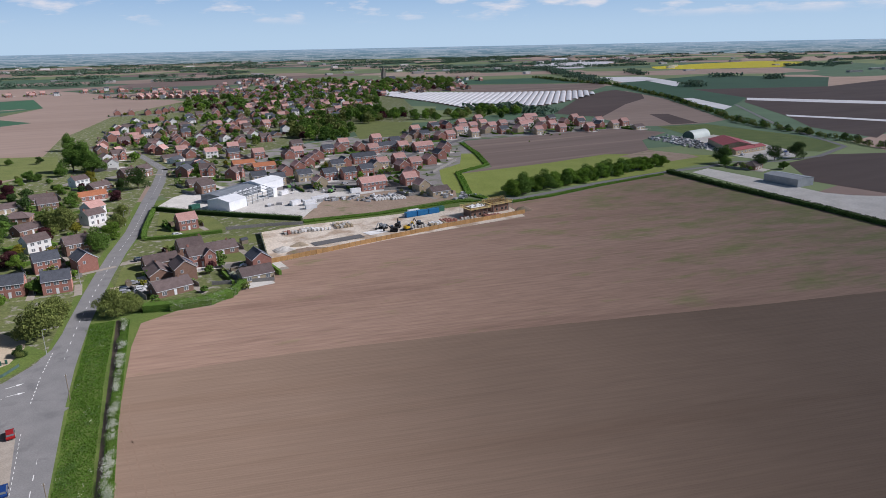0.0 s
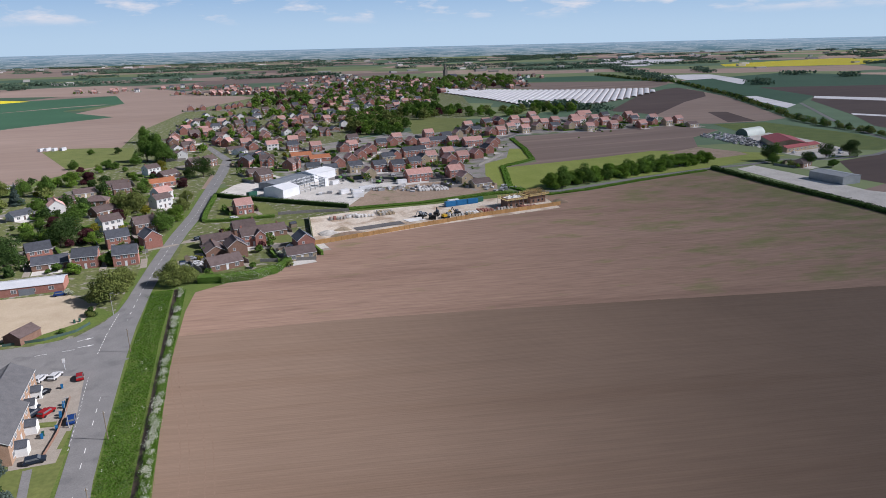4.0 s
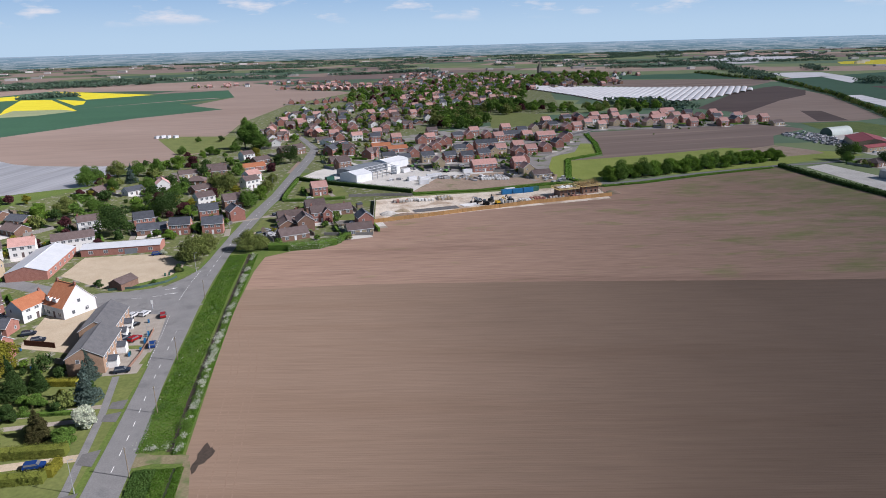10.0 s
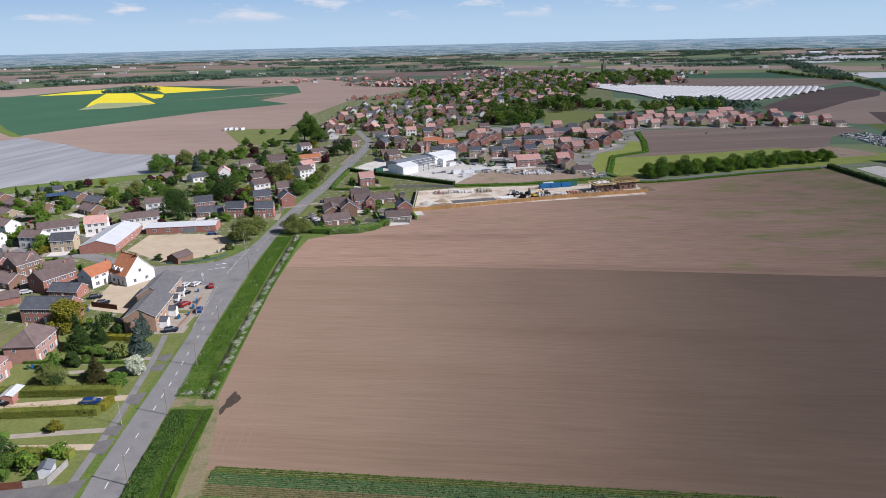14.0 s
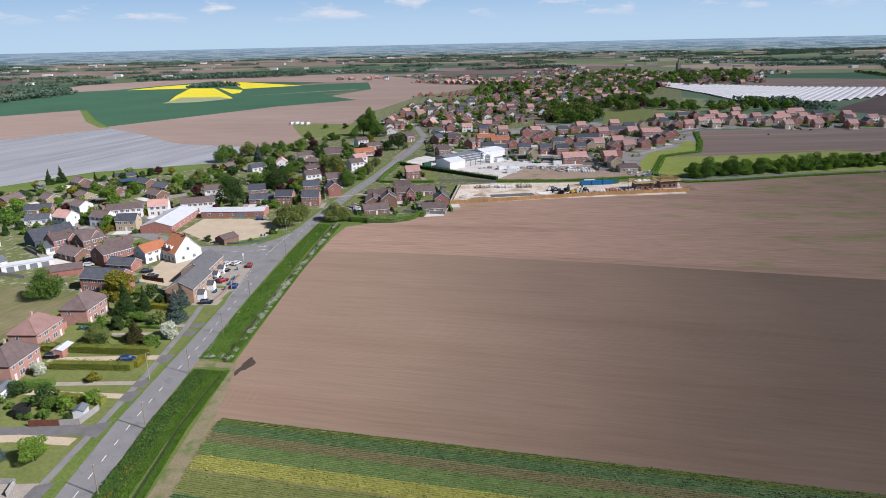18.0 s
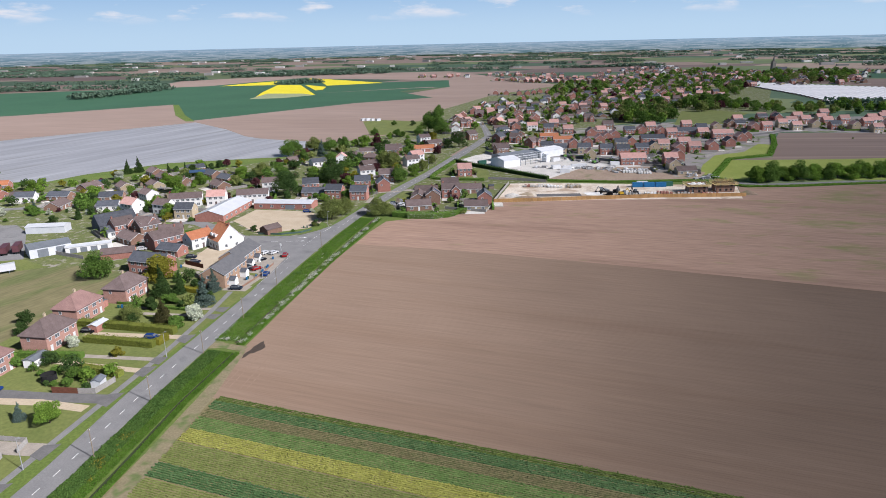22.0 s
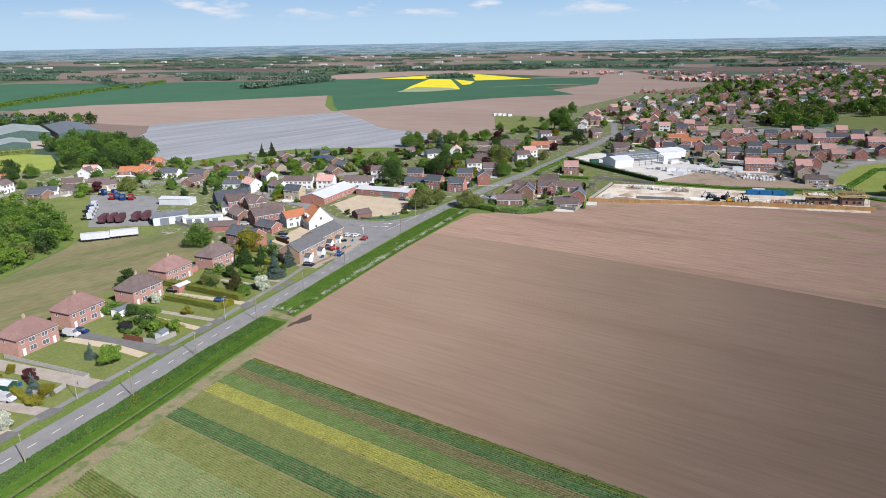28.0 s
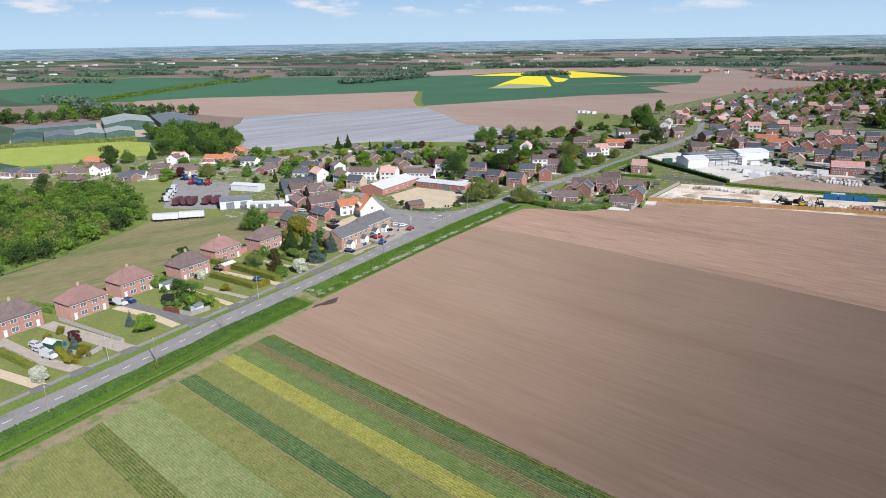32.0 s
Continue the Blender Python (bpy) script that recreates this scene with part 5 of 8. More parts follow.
band("estate_road_1", [(31, 459), (75, 420), (110, 350), (160, 340), (165, 362), (200, 420), (260, 470), (330, 535), (470, 520)], 2.8, 2.8, 0.03, M["asphalt_dark"], "asphalt estate street", "road")
DRIVES = [([(-39, 9), (-5, 11)], 1.4, "gravel"), ([(-30, -5), (-6, -4)], 1.0, "paving"), ([(-40, -9), (-5.5, -11)], 1.2, "gravel"), ([(-42, -28), (-24, -27.5), (-5, -26)], 2.2, "asphalt_dark"),
          ([(-38, -31.5), (-22, -30), (-8, -31)], 1.5, "gravel"), ([(-44, -50.5), (-4.5, -48)], 2.4, "paving"), ([(-44, -64), (-20, -64.5), (-3.5, -62)], 1.8, "paving"), ([(-38, -76), (-4, -72)], 1.6, "gravel"),
          ([(-38, 26), (-8, 27)], 1.0, "paving"), ([(-36, 31), (-9, 33)], 1.0, "paving")]
for i, (line, w, key) in enumerate(DRIVES):
    band("driveway", line, w, w, 0.026 + 0.0035 * i, M[key], "driveway between front gardens", "driveway")
for y, w in ((10, 4), (-4.5, 3.0), (-11, 4), (-26, 4.5), (-48.5, 4), (-62.5, 4), (-73, 3.5), (27, 3), (33, 3)):
    x = -3.2 - (y + 60) * 0.02
    flat("driveway", ccw([(x - 3.2, y - w * 0.5), (x + 0.4, y - w * 0.8), (x + 0.4, y + w * 0.8), (x - 3.2, y + w * 0.5)]), 0.068, M["asphalt_dark"], "dark asphalt driveway apron at the road", "driveway")

flat("junction", ccw([(-2, 52), (-5.2, 56), (-6, 70), (-8.5, 90), (-15, 101), (-28, 100.5), (-34, 106), (-42, 117), (-37, 119), (-27, 118.5), (-15.5, 121.5), (-9.4, 130.5), (-6, 140), (-4.4, 152), (-2, 152)]), 0.039, M["asphalt"], "wide asphalt mouth of the side road", "road")
# terrace forecourt
flat("forecourt", ccw([(-15.5, 50), (-6.5, 50), (-5.8, 68), (-8, 92), (-26, 98), (-34, 106), (-20, 90)]), 0.042, M["paving"], "paved forecourt with parked cars", "forecourt")
flat("forecourt", ccw([(-46, 74), (-26, 66), (-22, 88), (-36, 108), (-48, 100)]), 0.034, M["gravel"], "beige gravel yard behind the terrace", "forecourt")

flat("verge_3", ccw([(-7.4, 55.5), (-6.1, 55.5), (-6.0, 63), (-6.9, 63)]), 0.05, M["lawn"], "small grass strip before the forecourt wall", "verge")
for pts, key, label in (([(6.8, 187.6), (24, 185.6), (24, 190.4), (7.4, 191.8)], "gravel", "beige gravel drive beside a brick house"), ([(9.5, 219), (22, 221.4), (22, 226), (10.4, 224)], "paving", "paved drive beside a brick house"),
                        ([(9, 180.6), (21, 179), (22, 185.2), (8, 187)], "gravel", "pale gravel parking beside the bungalow"), ([(44, 197), (57, 195), (58, 203), (45, 205)], "paving", "paved patio behind the roadside houses")):
    flat("driveway", ccw(pts), 0.035, M[key], label, "driveway")
for pts in ([(9, 193), (21, 191.6), (21, 217.5), (10.5, 216)], [(45, 206), (62, 203), (64, 215), (46, 218)], [(26, 240), (66, 232), (68, 243), (28, 250)], [(24, 262), (56, 260), (52, 286), (26, 312)]):
    flat("garden_lawn", ccw(pts), 0.03, M["lawn"], "mown lawn beside the roadside houses", "lawn")
flat("forecourt_lawn", ccw([(-16.5, 67), (-10, 66.2), (-9.8, 68.6), (-16.3, 69.6)]), 0.05, M["lawn"], "small front lawn of a terraced cottage", "lawn")
# road markings
def dashes(line, step, length, width, z):
    b = Build()
    pts = [Vector(p) for p in line]
    run = 0.0
    for a, c in zip(pts, pts[1:]):
        d = (c - a)
        n = d.length
        d.normalize()
        w = Vector((-d.y, d.x)) * width / 2
        t = (-run) % step
        while t + length < n:
            p, q = a + d * t, a + d * (t + length)
            b.quad([(*(p - w), z), (*(q - w), z), (*(q + w), z), (*(p + w), z)])
            t += step
        run = (run + n) % step
    return b


tagged(part("road_marking", dashes(ROAD, 6.0, 2.2, 0.16, 0.036), M["paint"]), "white dashed centre line on the road", "road marking", kind="stuff")
tagged(part("road_marking", dashes([(-4.9, 54), (-5.5, 69), (-7.0, 92)], 2.0, 1.0, 0.1, 0.046), M["paint"]), "white dashed edge line at the junction", "road marking", kind="stuff")
tagged(part("road_marking", dashes([(-7.0, 106), (-6.6, 122), (-5.4, 138)], 2.0, 1.0, 0.2, 0.046), M["paint"]), "white dashed edge line at the junction", "road marking", kind="stuff")
tagged(part("road_marking", dashes([(-14, 111.5), (-30, 110)], 7.0, 3.2, 0.16, 0.046), M["paint"]), "white dashes along the side road", "road marking", kind="stuff")
for p, q in (((-14.3, 117.6), (-10.2, 119.0)), ((-13.4, 112.6), (-9.1, 113.3))):
    p, q = Vector(p), Vector(q)
    u = (q - p).normalized()
    w = Vector((-u.y, u.x))
    neck = q - u * 1.7
    outline = [p + w * 0.1, p - w * 0.1, neck - w * 0.1, neck - w * 0.55, q, neck + w * 0.55, neck + w * 0.1]
    flat("road_marking", ccw([(v.x, v.y) for v in outline]), 0.047, M["paint"], "worn white turning arrow at the junction", "road marking")

# ======== large buildings ========
def shed(name, x, y, turn, L, D, e, rise, wall, roof, label, category="barn", doors=(), windows=0):
    root = tagged(new(name), label, category)
    root.matrix_basis = pose(x, y, 0, 0, 0, turn)
    part("wall", gable_walls(L, D, e, rise), M[wall], root)
    part("roof", gable_roof(L, D, e, rise, 0.25, 0.12), [M[roof], M[roof]], root)
    for px, w, h in doors:
        b = Build()
        b.box(px - w / 2, px + w / 2, -D / 2 - 0.08, -D / 2 + 0.02, 0.02, h)
        part("roller_door", b, M["metal_grey"], root)
    for i in range(windows):
        add_window(root, (i - (windows - 1) / 2) * (L - 2) / windows, 1.7, -D / 2, 1.6, 1.2, 0)
    return root


shed("hall", -70.5, 157, 92, 34, 15, 3.4, 2.2, "brick_red", "metal_white", "long brick hall with a shallow white metal roof", "hall", windows=6)
shed("hall", -44, 174, 2, 32, 10, 3.1, 1.0, "brick_red", "metal_white", "low brick hall with a white flat roof", "hall", doors=((4, 5, 2.4),), windows=5)
shed("outbuilding", -30.5, 125, 60, 8, 6, 2.4, 1.5, "brick_brown", "tile_brown", "small brick building with brown roof", "outbuilding")
shed("workshop", -114, 84, 50, 16, 11, 4.0, 1.2, "metal_white", "metal_grey", "pale metal workshop beside the lorry park", "workshop", doors=((-3, 4, 3.4), (4, 4, 3.4)))
shed("workshop", -140, 115, 15, 18, 7, 3.2, 0.8, "metal_white", "metal_white", "long white metal store", "workshop")
shed("garage_block", -99, 90, 35, 18, 5, 2.6, 0.5, "render_white", "metal_white", "low white flat-roofed garage block", "garage", doors=((-6, 2.6, 2.1), (-2, 2.6, 2.1), (2, 2.6, 2.1), (6, 2.6, 2.1)))
shed("church_hall", -112, 126, 55, 18, 11, 3.2, 4.4, "tile_grey", "tile_grey", "tall dark gabled hall", "hall")
shed("garage_block", -79, 82, 30, 13, 7, 2.5, 1.6, "brick_red", "tile_brown", "brick garage block with brown roof", "garage")

# terrace beside the junction, in two steps
for x, y, L in ((-20, 61, 18.5), (-23, 80, 18)):
    t = house("terrace", L, 9.4, 5.0, 2.7, "brick_tan", "tile_slate", "terrace of brown brick cottages with grey slate roof", "terrace", cols=5, chimneys=(), porch=False)
    t.matrix_basis = pose(x, y, 0, 0, 0, 92)
    for px in ((-5.0, 4.2) if y < 70 else (-4, 3)):
        b = gable_walls(2.4, 2.6, 2.3, 0.9)
        m = pose(px, -5.9, 0, 0, 0, 90)
        b.v = [tuple(m @ Vector(p)) for p in b.v]
        part("porch", b, M["render_white"], t, "white rendered porch")
        b = gable_roof(2.4, 2.6, 2.3, 0.9, 0.2, 0.1)
        b.v = [tuple(m @ Vector(p)) for p in b.v]
        part("porch_roof", b, M["tile_grey"], t)

# white houses with orange pantiles
t = house("house", 10.5, 11.5, 4.0, 6.2, "render_white", "tile_orange", "tall white rendered house with steep orange pantile roof", chimneys=((4.6, 0), (-4.6, 0)), storeys=1, cols=3)
t.matrix_basis = pose(-41, 102.5, 0, 0, 0, -38)
for px in (-3, 0.5):
    b = gable_walls(1.8, 1.9, 1.1, 0.5)
    m = pose(px, -4.4, 5.2, 0, 0, 90)
    b.v = [tuple(m @ Vector(p)) for p in b.v]
    part("dormer", b, M["render_white"], t)
add_window(t, -2.4, 1.6, 5.25, 1.0, 1.2, 3)
add_window(t, 2.4, 1.6, 5.25, 1.0, 1.2, 3)
add_window(t, 0.0, 4.9, 5.25, 1.0, 1.1, 3)
t = house("house", 11, 6.8, 4.6, 2.6, "render_white", "tile_orange", "white rendered cottage with orange pantile roof", chimneys=((4.9, 0),), cols=3)
t.matrix_basis = pose(-53, 100.5, 0, 0, 0, 64)
t = house("house", 13, 9, 5.0, 2.8, "brick_red", "tile_brown", "red brick house with brown tiled hipped roof", chimneys=((5.5, 0),), cols=4)
t.matrix_basis = pose(-68, 98, 0, 0, 0, 60)
t = house("terrace", 16, 8, 5.0, 2.6, "brick_red", "tile_grey", "dark red brick terrace with grey slate roof", "terrace", cols=5)
t.matrix_basis = pose(-53, 66.5, 0, 0, 0, -8)
t = house("bungalow", 11, 6.5, 2.8, 2.0, "brick_red", "tile_grey", "single-storey brick outbuilding with grey roof", "bungalow", storeys=1)
t.matrix_basis = pose(-58, 88, 0, 0, 0, -10)
for x, y, k in ((-101, 116, "rb"), (-88, 116, "nn")):
    put_house(k, x, y, 60, "houses by the side road")

# roadside cluster on the field side
shed("conservatory", 44, 207.5, 12, 4.4, 3.6, 2.3, 1.0, "white_frame", "white_frame", "small white conservatory behind a brick house", "conservatory", windows=2)
shed("garden_shed", 55, 191, 80, 2.6, 2.2, 2.0, 0.5, "wood", "metal_white", "small wooden shed with a pale roof", "shed")
shed("garden_shed", 60, 230, 20, 3.0, 2.4, 2.0, 0.6, "wood", "tile_grey", "small wooden shed beside the fence", "shed")
for key, x, y, turn in (("nn", 37, 221, 12), ("rb", 40, 207, 12), ("nn", 33, 192, 100), ("un", 25, 212, 12), ("un", 24, 197, 100), ("un", 49, 220, 12), ("un", 28, 177, 20),
                        ("rg", 61, 191, 100), ("ub", 58, 179, 10), ("rr", 38, 270, 15), ("rg", 44, 423, 60), ("un", 50, 380, 15), ("rg", 55, 436, 60)):
    put_house(key, x, y, turn, "houses beside the main road")
b = Build()
b.box(-2.2, 2.2, -1.4, 1.4, 0, 0.08)
panel_mat = mat("solar_glass", (0.05, 0.09, 0.16), (0.07, 0.12, 0.2), scale=1, rough=0.25, fine_amount=0.1)
o = tagged(part("solar_panel", b, panel_mat), "blue solar panels on a tiled roof", "solar panel")
o.matrix_basis = pose(35.1, 192.5, 6.55, 0, 37, 10)
o2 = copy_thing(o, pose(-140.3, 251.8, 3.9, 31, 0, 25))
o2.scale = (2.4, 1, 1)
o3 = copy_thing(o, pose(-185.2, 214.9, 3.9, 31, 0, 20))
o3.scale = (1.5, 0.9, 1)

# steel-framed factory
root = tagged(new("factory"), "white metal factory beside an open steel frame", "factory")
root.matrix_basis = pose(61, 297, 0, 0, 0, 43)
b = gable_walls(14, 15, 5.0, 1.6)
b.v = [(x + 7, y + 7.5, z) for x, y, z in b.v]
part("wall", b, M["metal_white"], root)
b = gable_roof(14, 15, 5.0, 1.6, 0.2, 0.12)
b.v = [(x + 7, y + 7.5, z) for x, y, z in b.v]
part("roof", b, M["metal_white"], root)
for i in range(6):
    b = Build()
    x = 14.4 + i * 4.6
    for y in (0.2, 14.8):
        b.box(x - 0.14, x + 0.14, y - 0.14, y + 0.14, 0, 5.2)
    for y0, y1, z0, z1 in ((0.2, 7.5, 5.2, 6.7), (14.8, 7.5, 5.2, 6.7)):
        b.tube((x, y0, z0), (x, y1, z1), 0.16, 0.16, 6)
    part("steel_portal", b, M["metal_grey"], root)
for y, z in ((0.2, 5.2), (0.2, 3.4), (0.2, 1.7), (3.8, 6.0), (7.5, 6.75), (11.2, 6.0), (14.8, 5.2), (14.8, 3.4)):
    b = Build()
    b.box(14.3, 37.5, y - 0.08, y + 0.08, z - 0.08, z + 0.08)
    part("steel_purlin", b, M["metal_white"], root)
b = Build()
b.box(37.6, 41, 0, 5.0, 0, 5.2)
part("end_wall", b, M["metal_white"], root)
shed("factory", 66, 335, 43, 34, 14, 4.2, 0.9, "metal_grey", "metal_grey", "low grey metal factory shed", "factory")
shed("factory", 87, 352, 43, 22, 14, 5.0, 1.6, "metal_white", "metal_white", "white metal factory shed", "factory")

M["roof_pale"] = mat("pale_green_sheet", (0.40, 0.45, 0.43), (0.48, 0.53, 0.50), scale=0.1, rough=0.6, fine=2, fine_amount=0.08)
# packing sheds
for x, y, turn, L, D, e, wall, roof, label in ((-476.5, 163.5, 151, 40, 24, 5, "metal_green", "metal_green", "dark green packing shed with low gable"), (-464, 185, 151, 40, 24, 5, "metal_green", "metal_grey", "grey-roofed packing shed with low gable"),
                                               (-452.5, 206, 151, 40, 24, 5, "metal_green", "roof_pale", "pale-roofed packing shed with low gable"), (-440.5, 228, 151, 38, 24, 5, "metal_green", "roof_pale", "pale green roofed packing shed"),
                                               (-497, 273, 151, 72, 45, 7, "metal_green", "roof_pale", "large packing shed with pale green roof"), (-474, 312, 151, 92, 35, 6, "metal_green", "metal_grey", "large dark-roofed packing shed"),
                                               (-540, 222, 68, 72, 18, 4, "metal_green", "metal_grey", "long low grey packing shed behind")):
    shed("packing_shed", x, y, turn, L, D, e, D * 0.08, wall, roof, label, "shed")

# east farm
shed("barn", 376, 216, -86, 23, 14, 4.6, 0.9, "metal_grey", "metal_grey", "dark grey metal barn with open front", "barn", doors=((0, 4, 3.5),))
M["metal_red"] = mat("red_sheet", (0.22, 0.055, 0.06), (0.28, 0.075, 0.08), scale=0.3, rough=0.6, fine=2, fine_amount=0.1)
shed("barn", 455, 340, 62, 40, 24, 4.4, 2.8, "brick_buff", "metal_red", "wide farm building with red metal roof", "barn", windows=6)
shed("barn", 448, 317, 12, 40, 8, 3.2, 1.4, "brick_buff", "metal_red", "low farm wing with red metal roof", "barn", windows=8)
put_house("uh", 396, 262, 20, "farm buildings")
root = tagged(new("barn"), "arched corrugated metal barn", "barn")
root.matrix_basis = pose(477, 402, 0, 0, 0, 16)
b = Build()
for i in range(12):
    a0, a1 = math.pi * i / 12, math.pi * (i + 1) / 12
    b.quad([(-13, 6.2 * math.cos(a0), 6.2 * math.sin(a0)), (13, 6.2 * math.cos(a0), 6.2 * math.sin(a0)), (13, 6.2 * math.cos(a1), 6.2 * math.sin(a1)), (-13, 6.2 * math.cos(a1), 6.2 * math.sin(a1))])
part("roof", b, M["roof_pale"], root)
for x in (-12.8, 12.8):
    b = Build()
    b.quad([(x, 6.1 * math.cos(math.pi * i / 12), 6.1 * math.sin(math.pi * i / 12)) for i in range(13)])
    part("end_wall", b, M["metal_green"], root)

# church
M["stone"] = mat("grey_stone", (0.22, 0.21, 0.18), (0.29, 0.27, 0.24), scale=0.3, fine=3, fine_amount=0.2, rough=1)
root = tagged(new("church"), "grey stone church with tower and spire", "church")
root.matrix_basis = pose(541, 1500, 0, 0, 0, 20)
b = Build()
b.box(-4, 4, -4, 4, 0, 24)
for sx in (-3.6, 3.6):
    for sy in (-3.6, 3.6):
        b.box(sx - 0.6, sx + 0.6, sy - 0.6, sy + 0.6, 24, 27)
part("tower", b, M["stone"], root)
b = Build()
b.tube((0, 0, 24), (0, 0, 42), 3.4, 0.1, 8)
part("spire", b, M["stone"], root)
b = gable_walls(30, 12, 9, 5)
b.v = [(x + 18, y, z) for x, y, z in b.v]
part("nave", b, M["stone"], root)
b = gable_roof(30, 12, 9, 5)
b.v = [(x + 18, y, z) for x, y, z in b.v]
part("roof", b, M["tile_grey"], root)

# ======== cars, lorries, containers ========
CAR_PAINT = {}
for cname, c in (("white", (0.75, 0.75, 0.75)), ("black", (0.015, 0.016, 0.02)), ("blue", (0.02, 0.06, 0.22)), ("red", (0.35, 0.02, 0.02)), ("silver", (0.42, 0.43, 0.45)), ("dark", (0.03, 0.04, 0.06))):
    m = mat("car_paint_" + cname, c, c, rough=0.25, fine_amount=0.04)
    CAR_PAINT[cname] = m
M["tyre"] = mat("tyre_rubber", (0.02, 0.02, 0.02), (0.03, 0.03, 0.03), rough=0.9)


def car(colour, van=False):
    root = tagged(new("van" if van else "car"), ("%s panel van parked on hard ground" if van else "%s hatchback car with dark windows") % colour, "van" if van else "car")
    prof = [(-2.1, 0.35), (-2.15, 0.75), (-1.95, 1.0), (-1.75, 1.5), (0.55, 1.5), (1.15, 1.0), (2.0, 0.88), (2.15, 0.6), (2.1, 0.35)]
    if van:
        prof = [(-2.5, 0.4), (-2.5, 1.2), (-2.45, 2.2), (1.0, 2.25), (1.6, 1.35), (2.4, 1.15), (2.5, 0.7), (2.45, 0.4)]
    b = Build()
    w = 0.88
    n = len(prof)
    for sy in (-w, w):
        for x, z in prof:
            b.v.append((x, sy * (0.84 if z > 1.3 else 1.0), z))
    b.f.append(tuple(range(n)))
    b.f.append(tuple(range(2 * n - 1, n - 1, -1)))
    for i in range(n):
        k = (i + 1) % n
        b.f.append((i, n + i, n + k, k))
    b.m = [0] * len(b.f)
    part("body", b, CAR_PAINT[colour], root)
    b = Build()
    if van:
        b.quad([(1.03, -0.7, 2.14), (1.57, -0.82, 1.42), (1.57, 0.82, 1.42), (1.03, 0.7, 2.14)])
    else:
        b.quad([(0.62, -0.68, 1.46), (1.14, -0.8, 1.04), (1.16, 0.8, 1.04), (0.64, 0.68, 1.46)])
    b.v = [(x + 0.03, y, z + 0.02) for x, y, z in b.v]
    part("windscreen", b, M["glass"], root)
    if not van:
        b = Build()
        b.quad([(-1.8, 0.72, 1.42), (-1.97, 0.8, 1.04), (-1.97, -0.8, 1.04), (-1.8, -0.72, 1.42)])
        b.v = [(x - 0.04, y, z + 0.02) for x, y, z in b.v]
        part("rear_window", b, M["glass"], root)
        for sy in (-1, 1):
            b = Build()
            pts = [(-1.65, sy * 0.9, 1.03), (0.95, sy * 0.9, 1.03), (0.5, sy * 0.78, 1.42), (-1.6, sy * 0.78, 1.42)]
            b.quad(pts if sy < 0 else list(reversed(pts)))
            part("side_window", b, M["glass"], root)
    for x in (-1.35, 1.35):
        for sy in (-1, 1):
            b = Build()
            b.tube((x, sy * 0.72, 0.33), (x, sy * 0.93, 0.33), 0.33, 0.33, 10)
            part("wheel", b, M["tyre"], root)
    return root


CAR_MADE = {}


def put_car(colour, x, y, turn, van=False, group="parked cars"):
    key = (colour, van)
    m = pose(x, y, 0.05, 0, 0, turn)
    if key not in CAR_MADE:
        CAR_MADE[key] = car(colour, van)
        CAR_MADE[key].matrix_basis = m
        return tagged(CAR_MADE[key], group=group)
    return tagged(copy_thing(CAR_MADE[key], m), group=group)


for colour, x, y, turn in (("white", -18.7, 93, 70), ("white", -15.2, 93.5, 70), ("black", -16.3, 84, 60), ("red", -8.9, 90.8, 101), ("dark", -16.2, 73.5, 60), ("red", -13, 73, 60), ("dark", -17, 76, 60), ("blue", -6.6, 67.4, 97), ("dark", -10.6, 51.5, 8),
                           ("blue", -28, 164, 5), ("blue", -38, -26.5, 5), ("black", -41.5, -30.5, 5), ("black", -38.5, 10, 0), ("dark", -45, -19, 90), ("blue", -16, 8.6, 5),
                           ("dark", -47, 84, 10), ("dark", -42, 78, 10), ("silver", -62, 100, 30), ("white", -75, 92, 20), ("silver", -140, 167, 20), ("dark", 17, 223, 15), ("silver", 15, 192, 5),
                           ("silver", 12.4, 182.6, 8), ("white", 17.6, 181.6, 8), ("dark", 12.6, 186, 8), ("silver", 19, 189, 5), ("white", 18, 184.6, 8), ("dark", 20, 209, 10), ("red", 174, 381, 80), ("white", 160, 338, 80), ("red", 157, 330, 80), ("silver", 136, 341, 20),
                           ("white", 33, 258, 20), ("white", -26, -61.5, 10), ("white", -30, -60.5, 10), ("blue", 152, 245, 5), ("red", -127, 200, 30), ("black", -155, 228, 30), ("white", -125, 230, 60),
                           ("silver", 432, 305, 20), ("blue", 440, 296, 30), ("white", 452, 300, 40), ("silver", 460, 290, 10), ("blue", 470, 300, 60)):
    put_car(colour, x, y, turn)
put_car("white", -38.5, -29.5, 10, True)
put_car("white", -19.5, -62.5, 10, True)
rng = random.Random(5)
for _ in range(34):
    x, y = rng.choice(TAKEN)
    if 200 < y < 640 and road_gap((x + 7, y + 5)) > 7:
        put_car(rng.choice(("white", "silver", "black", "dark", "red", "blue")), x + rng.choice((-7.5, 7.5)), y - rng.uniform(4, 7), rng.uniform(0, 180))
    elif -200 < x < -60:
        put_car(rng.choice(("white", "silver", "black", "dark")), x + 8.5, y - 6.5, rng.uniform(0, 180))


